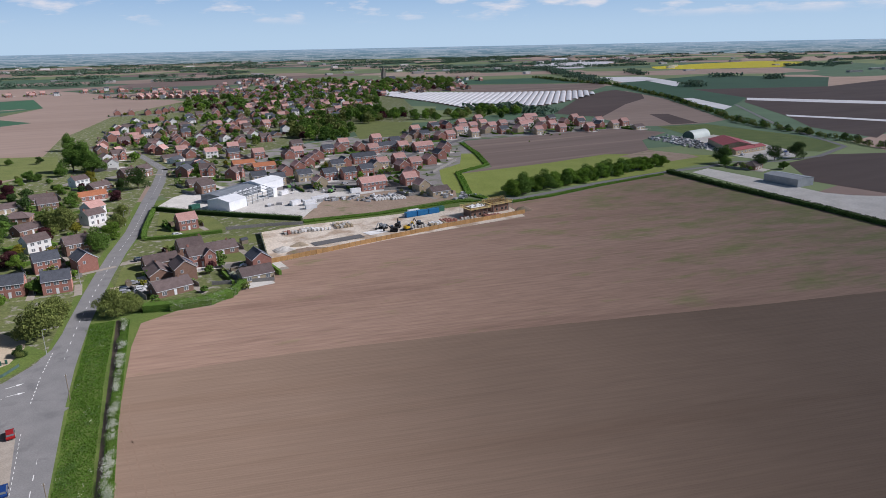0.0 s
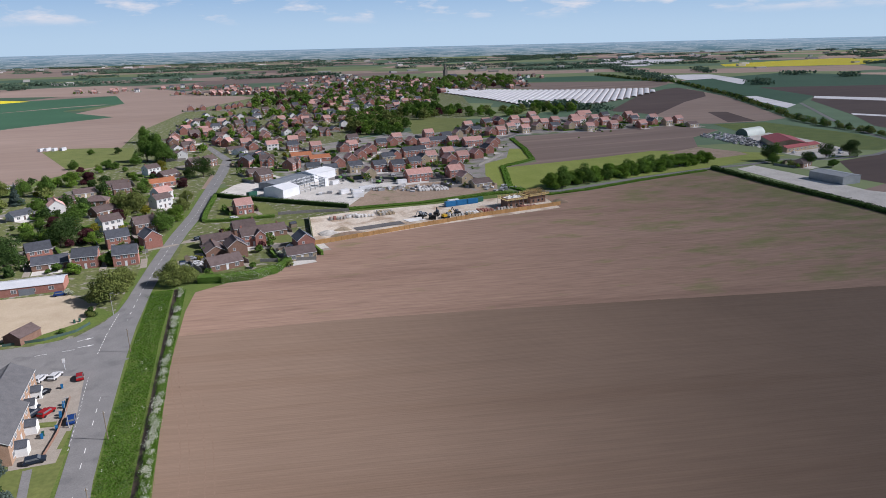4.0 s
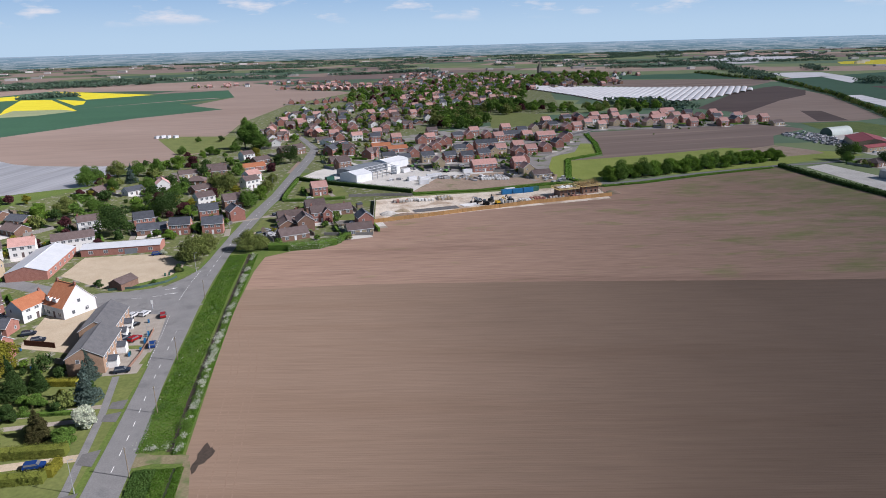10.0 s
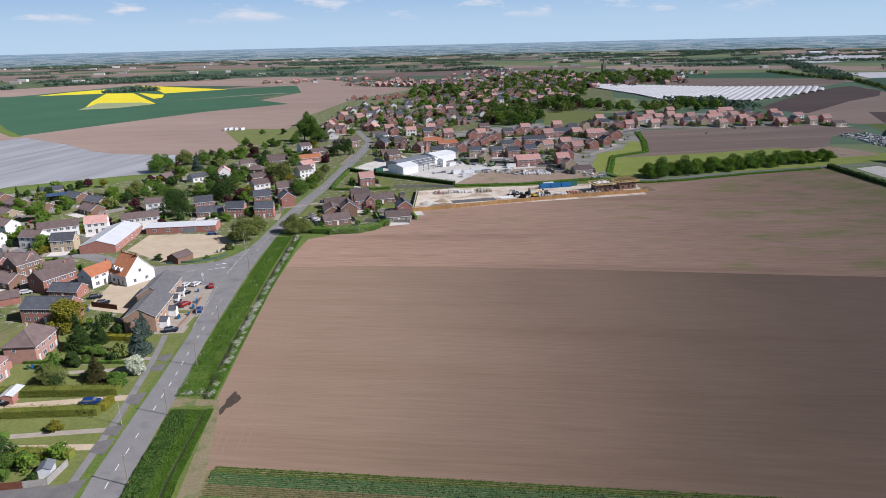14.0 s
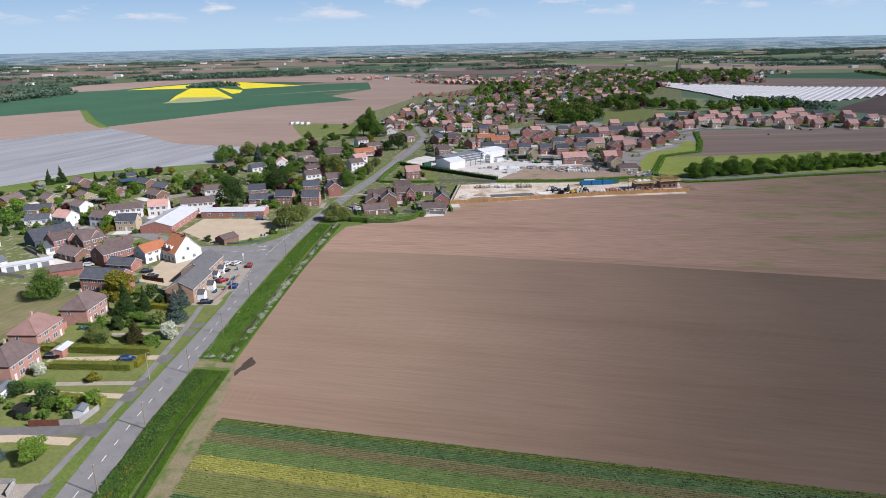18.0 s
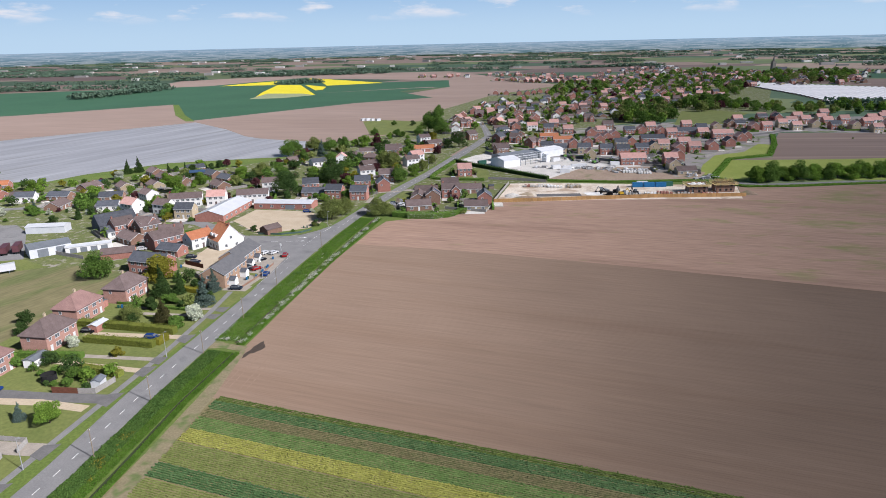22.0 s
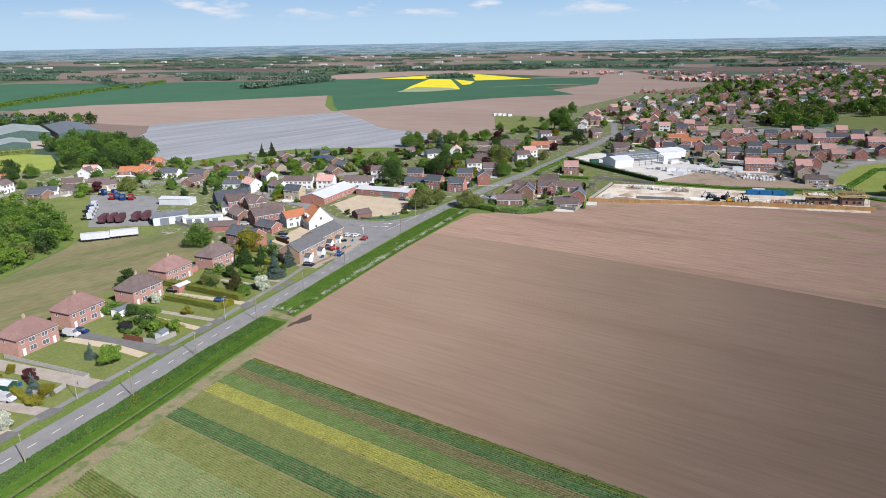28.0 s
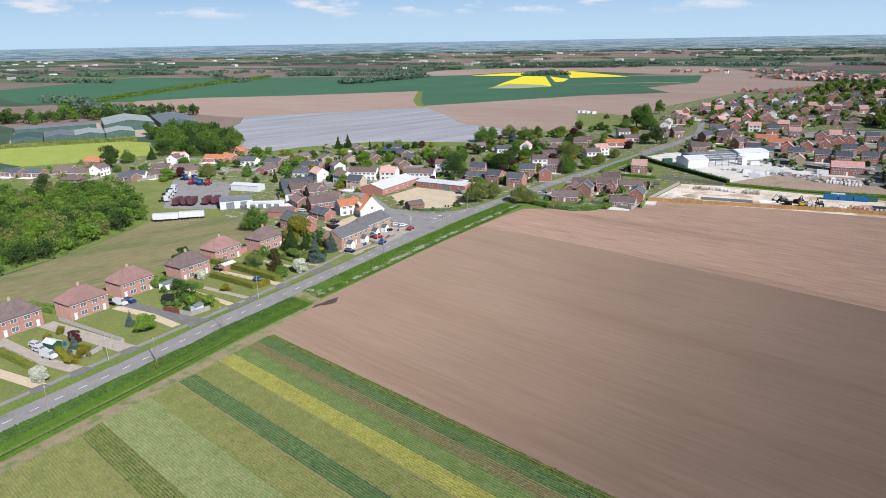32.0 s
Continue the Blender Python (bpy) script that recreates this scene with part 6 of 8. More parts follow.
def trailer(paint, L, label):
    root = tagged(new("trailer"), label, "trailer")
    b = Build()
    b.box(-L / 2, L / 2, -1.25, 1.25, 1.1, 3.8)
    part("body", b, paint, root)
    b = Build()
    b.box(-L / 2, L / 2, -0.5, 0.5, 0.8, 1.09)
    part("chassis", b, M["tyre"], root)
    for x in (-L / 2 + 1.2, -L / 2 + 2.5, -L / 2 + 3.8):
        for sy in (-1, 1):
            b = Build()
            b.tube((x, sy * 0.8, 0.5), (x, sy * 1.2, 0.5), 0.5, 0.5, 10)
            part("wheel", b, M["tyre"], root)
    b = Build()
    b.box(L / 2 - 2.5, L / 2 - 2.3, -1.0, 1.0, 0.0, 0.8)
    part("landing_leg", b, M["metal_grey"], root)
    return root


white_body = mat("white_lorry_paint", (0.72, 0.72, 0.72), (0.78, 0.78, 0.78), rough=0.4, fine_amount=0.05)
tr = trailer(white_body, 11.5, "long white lorry trailer parked on grass")
tr.matrix_basis = pose(-120, 46.5, 0, 0, 0, 42)
copy_thing(tr, pose(-112.5, 55.5, 0, 0, 0, 44))
maroon = mat("maroon_lorry_paint", (0.13, 0.05, 0.06), (0.18, 0.08, 0.09), rough=0.5, fine_amount=0.1)
tm = trailer(maroon, 8, "grey and maroon tipper trailer in the lorry park")
tm.matrix_basis = pose(-144, 71, 0, 0, 0, 120)
for x, y in ((-140.5, 73.5), (-137, 75), (-132, 80), (-128.5, 83)):
    tagged(copy_thing(tm, pose(x, y, 0, 0, 0, 120)), group="tipper trailers")


def lorry_cab(colour, label):
    root = tagged(new("lorry_cab"), label, "lorry")
    b = Build()
    b.box(-0.2, 2.3, -1.2, 1.2, 0.7, 3.6)
    part("cab", b, CAR_PAINT[colour], root)
    b = Build()
    b.box(2.3, 2.34, -1.05, 1.05, 2.0, 3.1)
    part("windscreen", b, M["glass"], root)
    b = Build()
    b.box(-3.6, -0.2, -0.5, 0.5, 0.6, 0.95)
    part("chassis", b, M["tyre"], root)
    for x in (1.3, -2.6):
        for sy in (-1, 1):
            b = Build()
            b.tube((x, sy * 0.8, 0.5), (x, sy * 1.2, 0.5), 0.5, 0.5, 10)
            part("wheel", b, M["tyre"], root)
    return root


CABS = {c: lorry_cab(c, "%s lorry tractor unit in the lorry park" % c) for c in ("white", "red", "blue")}
first = set()
for c, x, y, turn in (("white", -156, 72, 30), ("white", -161, 77, 30), ("white", -166, 82, 30), ("white", -172, 88, 30), ("white", -177, 92, 30), ("blue", -181, 112, -60), ("red", -183, 110, -60),
                      ("blue", -176, 111, -60), ("red", -172, 113, -60), ("blue", -170, 84, 30), ("blue", -198, 116, 0), ("blue", -192, 118, 0)):
    m = pose(x, y, 0.02, 0, 0, turn)
    if c in first:
        copy_thing(CABS[c], m)
    else:
        CABS[c].matrix_basis = m
        first.add(c)


def container(key, L, label, h=2.6):
    root = tagged(new("container"), label, "container")
    b = Build()
    b.box(-L / 2, L / 2, -1.22, 1.22, 0.1, h)
    part("body", b, key, root)
    for i in range(int(L / 0.6)):
        b = Build()
        x = -L / 2 + 0.4 + i * 0.6
        b.box(x - 0.1, x + 0.1, -1.26, 1.26, 0.25, h - 0.12)
        part("rib", b, key, root)
    return root


M["blue_paint"] = mat("blue_container_paint", (0.02, 0.13, 0.30), (0.03, 0.17, 0.37), rough=0.5, fine_amount=0.1)
M["green_paint"] = mat("green_container_paint", (0.03, 0.10, 0.07), (0.04, 0.13, 0.09), rough=0.5, fine_amount=0.1)
cb = container(M["blue_paint"], 6.1, "blue steel container on the building site")
cb.matrix_basis = pose(144, 242, 0, 0, 0, 9)
for x, y in ((150.5, 243), (157, 244)):
    copy_thing(cb, pose(x, y, 0, 0, 0, 9))
cw = container(white_body, 6.1, "white portable cabin in the yard")
cw.matrix_basis = pose(96, 297, 0, 0, 0, 30)
for x, y, t in ((103, 294, 20), (109, 301, 10), (113, 303, 10), (95, 327, 40), (102, 284, 5), (135, 313, 10), (147, 246, 9)):
    copy_thing(cw, pose(x, y, 0, 0, 0, t))
for x, y, t in ((-126, 582, 70), (-121, 584, 60), (-115, 581, 75), (-108, 580, 65)):
    copy_thing(cw, pose(x, y, 0, 0, 0, t))
cg = container(M["green_paint"], 6.1, "dark green steel container")
cg.matrix_basis = pose(161, 246, 0, 0, 0, 20)
copy_thing(cg, pose(44, 312, 0, 0, 0, 40))

# ======== building site ========
root = tagged(new("site_fence"), "long fence of fresh orange timber boards", "fence")
line = [Vector((65.5, 195)), Vector((91, 200.5)), Vector((122, 208)), Vector((150, 214.5)), Vector((178, 218.5)), Vector((199, 222))]
b = Build()
b.box(-1.2, 1.2, -0.05, 0.05, 0, 2.0)
panel_mesh = b.mesh("panel", [M["wood_new"]])
b = Build()
b.box(-0.08, 0.08, -0.08, 0.08, 0, 2.2)
post_mesh = b.mesh("post", [M["wood_new"]])
for a, c in zip(line, line[1:]):
    d = c - a
    n = int(d.length / 2.5)
    ang = math.degrees(math.atan2(d.y, d.x))
    for i in range(n):
        p = a + d * ((i + 0.5) / n)
        o = new("panel", panel_mesh)
        o.parent = root
        o.matrix_basis = pose(p.x, p.y, 0, 0, 0, ang)
        q = a + d * (i / n)
        o = new("post", post_mesh)
        o.parent = root
        o.matrix_basis = pose(q.x, q.y + 0.14, 0, 0, 0, ang)


def mound(name, x, y, rx, ry, h, key, label, seed):
    r = random.Random(seed)
    b = Build()
    n, m = 18, 6
    for j in range(m + 1):
        q = j / m
        for i in range(n):
            a = 2 * math.pi * i / n
            s = (1 - q) * (1 + 0.18 * math.sin(3 * a + seed) + r.uniform(-0.06, 0.06))
            b.v.append((x + rx * s * math.cos(a), y + ry * s * math.sin(a), h * (1 - (1 - q) ** 1.6) * r.uniform(0.9, 1.05) if q > 0 else 0))
    for j in range(m):
        for i in range(n):
            k = (i + 1) % n
            b.f.append((j * n + i, j * n + k, (j + 1) * n + k, (j + 1) * n + i))
            b.m.append(0)
    return tagged(part(name, b, M[key]), label, "heap")


mound("heap_of_sand", 74, 211, 5, 3.5, 1.8, "concrete", "pale heap of sand on the building site", 1)
mound("soil_heap", 83, 206, 10, 3, 1.5, "bare_yard", "long heap of brown soil behind the fence", 2)
mound("soil_heap", 201, 228, 5, 3.4, 2.2, "bare_yard", "heap of brown soil at the site end", 3)
mound("heap_of_sand", 82, 216, 4, 3, 1.4, "gravel", "heap of beige sand", 4)
flat("foundation", ccw([(88, 211), (112, 215), (111, 221), (87, 217)]), 0.2, M["asphalt_dark"], "dark slab of a new foundation", "foundation")
flat("foundation", ccw([(115, 217), (124, 219), (123, 225), (113, 223)]), 0.2, M["render_white"], "white membrane over a new floor slab", "foundation")


def pallet(key, label, x, y, turn, w=1.2, h=1.1):
    root = tagged(new("brick_stack"), label, "brick stack", group="stacks on the building site")
    root.matrix_basis = pose(x, y, 0.03, 0, 0, turn)
    b = Build()
    b.box(-w / 2, w / 2, -0.5, 0.5, 0, 0.14)
    part("pallet", b, M["wood"], root)
    b = Build()
    b.box(-w / 2 + 0.05, w / 2 - 0.05, -0.46, 0.46, 0.14, 0.14 + h)
    part("stack", b, M[key], root)
    return root


rng = random.Random(9)
first_p = {}
for cx, cy, n, keys in ((83, 238, 12, ("brick_red", "concrete")), (91, 239, 14, ("render_white", "concrete")), (97, 238, 8, ("render_white",)), (108, 238, 26, ("concrete", "brick_buff")), (140, 222, 16, ("render_white", "concrete")),
                        (150, 222, 14, ("render_white", "brick_buff")), (168, 226, 8, ("brick_red", "concrete")), (157, 225, 14, ("brick_red",)), (181, 223, 16, ("brick_red",)), (152, 285, 20, ("render_white", "concrete")), (143, 287, 16, ("render_white",)), (176, 287, 14, ("concrete", "render_white"))):
    for i in range(n):
        key = rng.choice(keys)
        x, y = cx + (i % 5) * 1.7 - 3.4 + rng.uniform(-0.2, 0.2), cy + (i // 5) * 1.6 - 2 + rng.uniform(-0.2, 0.2)
        if key not in first_p:
            first_p[key] = pallet(key, {"brick_red": "pallet stack of red bricks", "concrete": "pallet stack of grey blocks", "render_white": "pallet stack wrapped in white plastic", "brick_buff": "pallet stack of buff bricks"}[key], x, y, rng.uniform(-8, 20))
        else:
            o = copy_thing(first_p[key], pose(x, y, 0.03, 0, 0, rng.uniform(-8, 20)))

M["scaffold"] = mat("yellow_scaffold_boards", (0.66, 0.51, 0.20), (0.78, 0.63, 0.32), rough=0.8, fine_amount=0.2, per_object=0.15)


def unfinished_house(x, y, turn, label, trusses):
    root = tagged(new("unfinished_house"), label, "building")
    root.matrix_basis = pose(x, y, 0, 0, 0, turn)
    for x0, x1, y0, y1 in ((-5, 5, -3.6, -3.3), (-5, 5, 3.3, 3.6), (-5, -4.7, -3.3, 3.3), (4.7, 5, -3.3, 3.3)):
        b = Build()
        b.box(x0, x1, y0, y1, 0, 5.0)
        part("wall", b, M["brick_brown"], root)
    # thin black panels stand in for the shade inside the window openings
    for wx, wz in ((-3, 1.5), (0.4, 1.5), (3, 1.5), (-3, 4.0), (3, 4.0)):
        b = Build()
        b.box(wx - 0.6, wx + 0.6, -3.63, -3.58, wz - 0.6, wz + 0.6)
        part("window_opening", b, M["tyre"], root)
    for z in (4.3,):
        for x0, x1, y0, y1 in ((-6.4, 6.4, -5, -3.8), (-6.4, 6.4, 3.8, 5), (-6.4, -5.2, -3.8, 3.8), (5.2, 6.4, -3.8, 3.8)):
            b = Build()
            b.box(x0, x1, y0, y1, z, z + 0.1)
            part("scaffold_deck", b, M["scaffold"], root)
    for i in range(6):
        for sy in (-4.9, 4.9):
            b = Build()
            b.tube((-6.3 + i * 2.52, sy, 0), (-6.3 + i * 2.52, sy, 5.9), 0.06, 0.06, 6)
            part("scaffold_pole", b, M["metal_grey"], root)
    for z in (4.75, 5.3):
        for sy in (-4.95, 4.95):
            b = Build()
            b.box(-6.4, 6.4, sy - 0.05, sy + 0.05, z, z + 0.22)
            part("guard_rail", b, M["scaffold"], root)
        for sx in (-6.4, 6.4):
            b = Build()
            b.box(sx - 0.05, sx + 0.05, -4.9, 4.9, z, z + 0.22)
            part("guard_rail", b, M["scaffold"], root)
    if trusses:
        for i in range(9):
            tx = -4.8 + i * 1.2
            b = Build()
            b.box(tx - 0.06, tx + 0.06, -3.9, 3.9, 5.0, 5.15)
            for sy in (-1, 1):
                b.tube((tx, sy * 4.1, 5.0), (tx, 0, 7.4), 0.09, 0.09, 4)
            b.tube((tx, 0, 5.1), (tx, 0, 7.4), 0.07, 0.07, 4)
            part("truss", b, M["scaffold"], root)
    else:
        b = Build()
        b.box(-4.6, 4.6, -3.2, 3.2, 4.6, 4.75)
        part("floor_deck", b, M["render_white"], root, "pale boarded floor deck")
        for i in range(7):
            b = Build()
            b.box(-3.6 + i * 1.1, -2.9 + i * 1.1, -1.2 + (i % 3), -0.2 + (i % 3), 4.76, 5.6)
            part("block_pack", b, M["render_white"], root)
    return root


unfinished_house(174.5, 229.5, 9, "brick house under construction ringed by yellow scaffold boards", False)
unfinished_house(189.5, 235, 12, "brick house with bare timber roof trusses inside scaffold", True)


def digger(x, y, turn, key, label):
    root = tagged(new("excavator"), label, "excavator")
    root.matrix_basis = pose(x, y, 0, 0, 0, turn)
    for sy in (-1, 1):
        b = Build()
        b.box(-1.8, 1.8, sy * 1.1 - 0.3, sy * 1.1 + 0.3, 0.02, 0.8)
        part("track", b, M["tyre"], root)
    b = Build()
    b.box(-1.8, 0.6, -1.2, 1.2, 0.9, 2.0)
    part("body", b, key, root)
    b = Build()
    b.box(0.2, 1.6, -1.2, 0.0, 0.9, 2.8)
    part("cab", b, M["glass"], root)
    b = Build()
    b.tube((1.0, 0.5, 1.6), (3.2, 0.5, 3.6), 0.25, 0.2, 6)
    part("boom", b, key, root)
    b = Build()
    b.tube((3.2, 0.5, 3.6), (4.6, 0.5, 1.2), 0.2, 0.15, 6)
    part("arm", b, key, root)
    b = Build()
    b.box(4.2, 5.0, 0.0, 1.0, 0.5, 1.3)
    part("bucket", b, M["tyre"], root)
    return root


M["yellow_paint"] = mat("yellow_machine_paint", (0.55, 0.33, 0.02), (0.62, 0.38, 0.03), rough=0.5, fine_amount=0.1)
M["lime_paint"] = mat("green_machine_paint", (0.12, 0.28, 0.06), (0.15, 0.33, 0.08), rough=0.5, fine_amount=0.1)
digger(134, 219, 20, M["yellow_paint"], "yellow excavator on the building site")
digger(127, 219, 160, M["tyre"], "dark machine parked on the building site")
digger(131, 225, 60, M["tyre"], "dark tracked machine among site plant")
digger(124, 226, 200, M["metal_grey"], "grey tracked machine among site plant")
digger(141, 222, 110, M["tyre"], "dark machine beside stacked blocks")
digger(122, 320, 40, M["lime_paint"], "green excavator in the industrial yard")
digger(116, 336, 100, M["yellow_paint"], "yellow excavator in the industrial yard")
digger(102, 344, 20, M["lime_paint"], "green machine in the industrial yard")

# stacked goods and wrapped timber about the stony yard
M["goods"] = mat("mixed_goods", (0.22, 0.21, 0.20), (0.72, 0.72, 0.72), scale=0.35, rough=0.7, fine=2, fine_amount=0.3, island=0.5)
goods_rng = random.Random(14)
b = Build()
for cx, cy, sx, sy, n in ((141, 293, 9, 3, 34), (184, 274, 5, 4, 26), (97, 300, 6, 2, 16), (112, 301, 6, 2, 16), (126, 300, 5, 3, 12), (162, 296, 10, 4, 16), (108, 330, 10, 4, 14)):
    for _ in range(n):
        x, y = goods_rng.gauss(cx, sx), goods_rng.gauss(cy, sy)
        w, d, h = goods_rng.uniform(0.4, 2.2), goods_rng.uniform(0.3, 1.0), goods_rng.uniform(0.3, 1.5)
        b.box(-w, w, -d, d, 0, h, 0, pose(x, y, 0.024, 0, 0, goods_rng.uniform(0, 180)))
tagged(part("yard_goods", b, M["goods"]), "stacked crates and wrapped goods strewn about the yard", "goods", kind="stuff")
# scrap beside the arched barn
rng = random.Random(3)
b = Build()
for _ in range(260):
    t = rng.random()
    x, y = 441 + rng.uniform(-9, 20) - 6 * t, 414 - 66 * t + rng.uniform(-8, 8)
    s = rng.uniform(0.5, 1.6)
    b.box(-s, s, -s * 0.5, s * 0.5, 0, s * rng.uniform(0.5, 1.3), 0, pose(x, y, 0, rng.uniform(-6, 6), rng.uniform(-6, 6), rng.uniform(0, 180)))
tagged(part("scrap", b, mat("scrap_metal", (0.16, 0.16, 0.17), (0.5, 0.5, 0.52), scale=0.3, rough=0.6, fine=2, fine_amount=0.4, island=0.5)), "scattered scrap vehicles and machine parts", "scrap", kind="stuff")


# ======== poles, lamps, fences ========
def pole(label, h=7.2):
    root = tagged(new("telegraph_pole"), label, "telegraph pole")
    b = Build()
    b.tube((0, 0, 0), (0, 0, h), 0.12, 0.08, 8)
    part("mast", b, M["wood"], root)
    b = Build()
    b.box(-0.28, 0.28, -0.05, 0.05, h - 0.5, h - 0.4)
    part("crossarm", b, M["wood"], root)
    for x in (-0.22, 0.22):
        b = Build()
        b.tube((x, 0, h - 0.4), (x, 0, h - 0.2), 0.05, 0.04, 6)
        part("insulator", b, M["white_frame"], root)
    return root


p0 = pole("brown wooden telegraph pole on the verge")
p0.matrix_basis = pose(7.9, -49.0, 0)
for x, y in ((5.9, -25.5), (4.8, 1.4), (4.3, 27), (2.9, 56), (2.0, 104), (-12, 243), (12, 305), (-86, 150), (9.6, -78)):
    tagged(copy_thing(p0, pose(x, y, 0, 0, 0, 5)), group="telegraph poles along the road")


M["galvanised"] = mat("galvanised_steel", (0.40, 0.41, 0.41), (0.50, 0.51, 0.51), scale=0.6, rough=0.55, fine=4, fine_amount=0.1)


def lamp_post(h=7.5):
    root = tagged(new("street_lamp"), "slim grey steel street lamp on the verge", "street lamp")
    b = Build()
    b.tube((0, 0, 0), (0, 0, h), 0.085, 0.045, 8)
    part("post", b, M["galvanised"], root)
    b = Build()
    b.tube((0, 0, h), (0.5, 0, h + 0.12), 0.045, 0.035, 6)
    part("arm", b, M["galvanised"], root)
    b = Build()
    b.box(0.45, 1.05, -0.11, 0.11, h + 0.06, h + 0.19)
    part("lantern", b, M["galvanised"], root)
    b = Build()
    b.tube((0, 0, 0), (0, 0, 1.3), 0.125, 0.115, 8)
    part("base", b, M["galvanised"], root)
    return root


l0 = lamp_post()
l0.matrix_basis = pose(-7, 137, 0)
for x, y in ((-4.6, -2), (-4.2, -55), (-6.6, 64.5), (10, 290), (-3, 200), (3.5, -95)):
    tagged(copy_thing(l0, pose(x, y, 0)), group="street lamps")


root = tagged(new("sign_post"), "short white post sign at the forecourt corner", "sign")
root.matrix_basis = pose(-13.9, 98.2, 0.04)
b = Build()
b.tube((0, 0, 0), (0, 0, 2.6), 0.08, 0.07, 8)
part("post", b, M["metal_white"], root)
b = Build()
b.box(-0.35, 0.35, -0.05, 0.05, 2.0, 3.2)
part("sign_board", b, M["render_white"], root)


def fence(line, h, key, label, step=1.8):
    root = tagged(new("fence"), label, "fence")
    b = Build()
    b.box(-step / 2 + 0.05, step / 2 - 0.05, -0.03, 0.03, 0.06, h)
    pm = b.mesh("panel", [M[key]])
    b = Build()
    b.box(-0.05, 0.05, -0.05, 0.05, 0, h + 0.08)
    om = b.mesh("post", [M[key]])
    for a, c in zip(line, line[1:]):
        a, c = Vector(a), Vector(c)
        d = c - a
        n = max(1, round(d.length / step))
        ang = math.degrees(math.atan2(d.y, d.x))
        for i in range(n + 1):
            o = new("post", om)
            o.parent = root
            q = a + d * (i / n)
            o.matrix_basis = pose(q.x, q.y, 0, 0, 0, ang)
            if i < n:
                o = new("panel", pm)
                o.parent = root
                q = a + d * ((i + 0.5) / n)
                o.matrix_basis = pose(q.x, q.y, 0, 0, 0, ang) @ Matrix.Diagonal((d.length / n / step, 1, 1, 1))
    return root


M["fence_brown"] = mat("brown_fence", (0.13, 0.05, 0.03), (0.18, 0.075, 0.045), scale=1, rough=0.9, fine=5, fine_amount=0.2)
M["fence_dark"] = mat("dark_fence", (0.16, 0.16, 0.165), (0.21, 0.205, 0.20), scale=1, rough=0.9, fine=5, fine_amount=0.2)
M["fence_grey"] = mat("grey_fence", (0.30, 0.28, 0.26), (0.38, 0.36, 0.33), scale=1, rough=0.9, fine=5, fine_amount=0.2)
fence([(-22, -25.2), (-15, -24.6)], 1.7, "fence_brown", "dark brown garden fence panels")
fence([(98, 345), (115, 337), (152, 318), (179, 289)], 1.9, "fence_dark", "dark grey board fence behind the new estate", 2.6)
fence([(200, 350), (235, 389)], 1.8, "fence_grey", "pale grey boundary fence of the estate", 2.6)
fence([(-15, -24.6), (-10.5, -24), (-9.5, -17.5)], 1.6, "fence_grey", "weathered grey garden fence")
fence([(-43, -47), (-28, -46.5), (-11, -46)], 1.3, "fence_grey", "low weathered grey fence")
fence([(-11, -46), (-10, -50)], 1.3, "fence_grey", "low weathered grey gate fence")
fence([(-12, -52), (-11, -57), (-17, -58)], 1.4, "fence_grey", "short weathered grey wooden fence")
fence([(-45, 76), (-35, 72)], 1.8, "fence_brown", "red-brown boundary fence behind the terrace")
fence([(-64, 89), (-50, 101)], 1.6, "fence_brown", "red-brown fence beside the brick house")
fence([(-33, 62), (-27, 59), (-24, 56)], 1.8, "fence_grey", "grey fence at the terrace end")
fence([(55, 258), (73, 256), (91, 252)], 1.6, "fence_grey", "grey boundary fence along the lawn")
fence([(42, 178), (54, 175), (64, 173), (66, 190)], 1.5, "fence_grey", "grey garden fence at the field edge")
fence([(65.5, 196), (69, 244)], 1.8, "fence_grey", "pale fence at the end of the building site")
fence([(152, 310), (179, 308), (187, 290)], 1.8, "fence_grey", "long pale boundary wall fence")
fence([(-9.5, 52), (-8.6, 62), (-8.6, 70), (-9.2, 80)], 0.8, "brick_brown", "low brown brick garden wall")
fence([(-12, 52), (-9.5, 52)], 0.8, "brick_brown", "short low brick garden wall")
fence([(-13, 131), (-16, 125.6), (-24, 121.6), (-35, 121)], 0.9, "metal_green", "low green mesh fence round the grass triangle", 2.4)
fence([(10, 180), (24, 178)], 1.1, "fence_grey", "low grey fence beside the parking")
fence([(48, 190), (64, 189)], 1.2, "fence_grey", "grey garden fence between plots")
fence([(-110, 82), (-92, 77)], 1.6, "fence_grey", "dark fence beside the garage block")


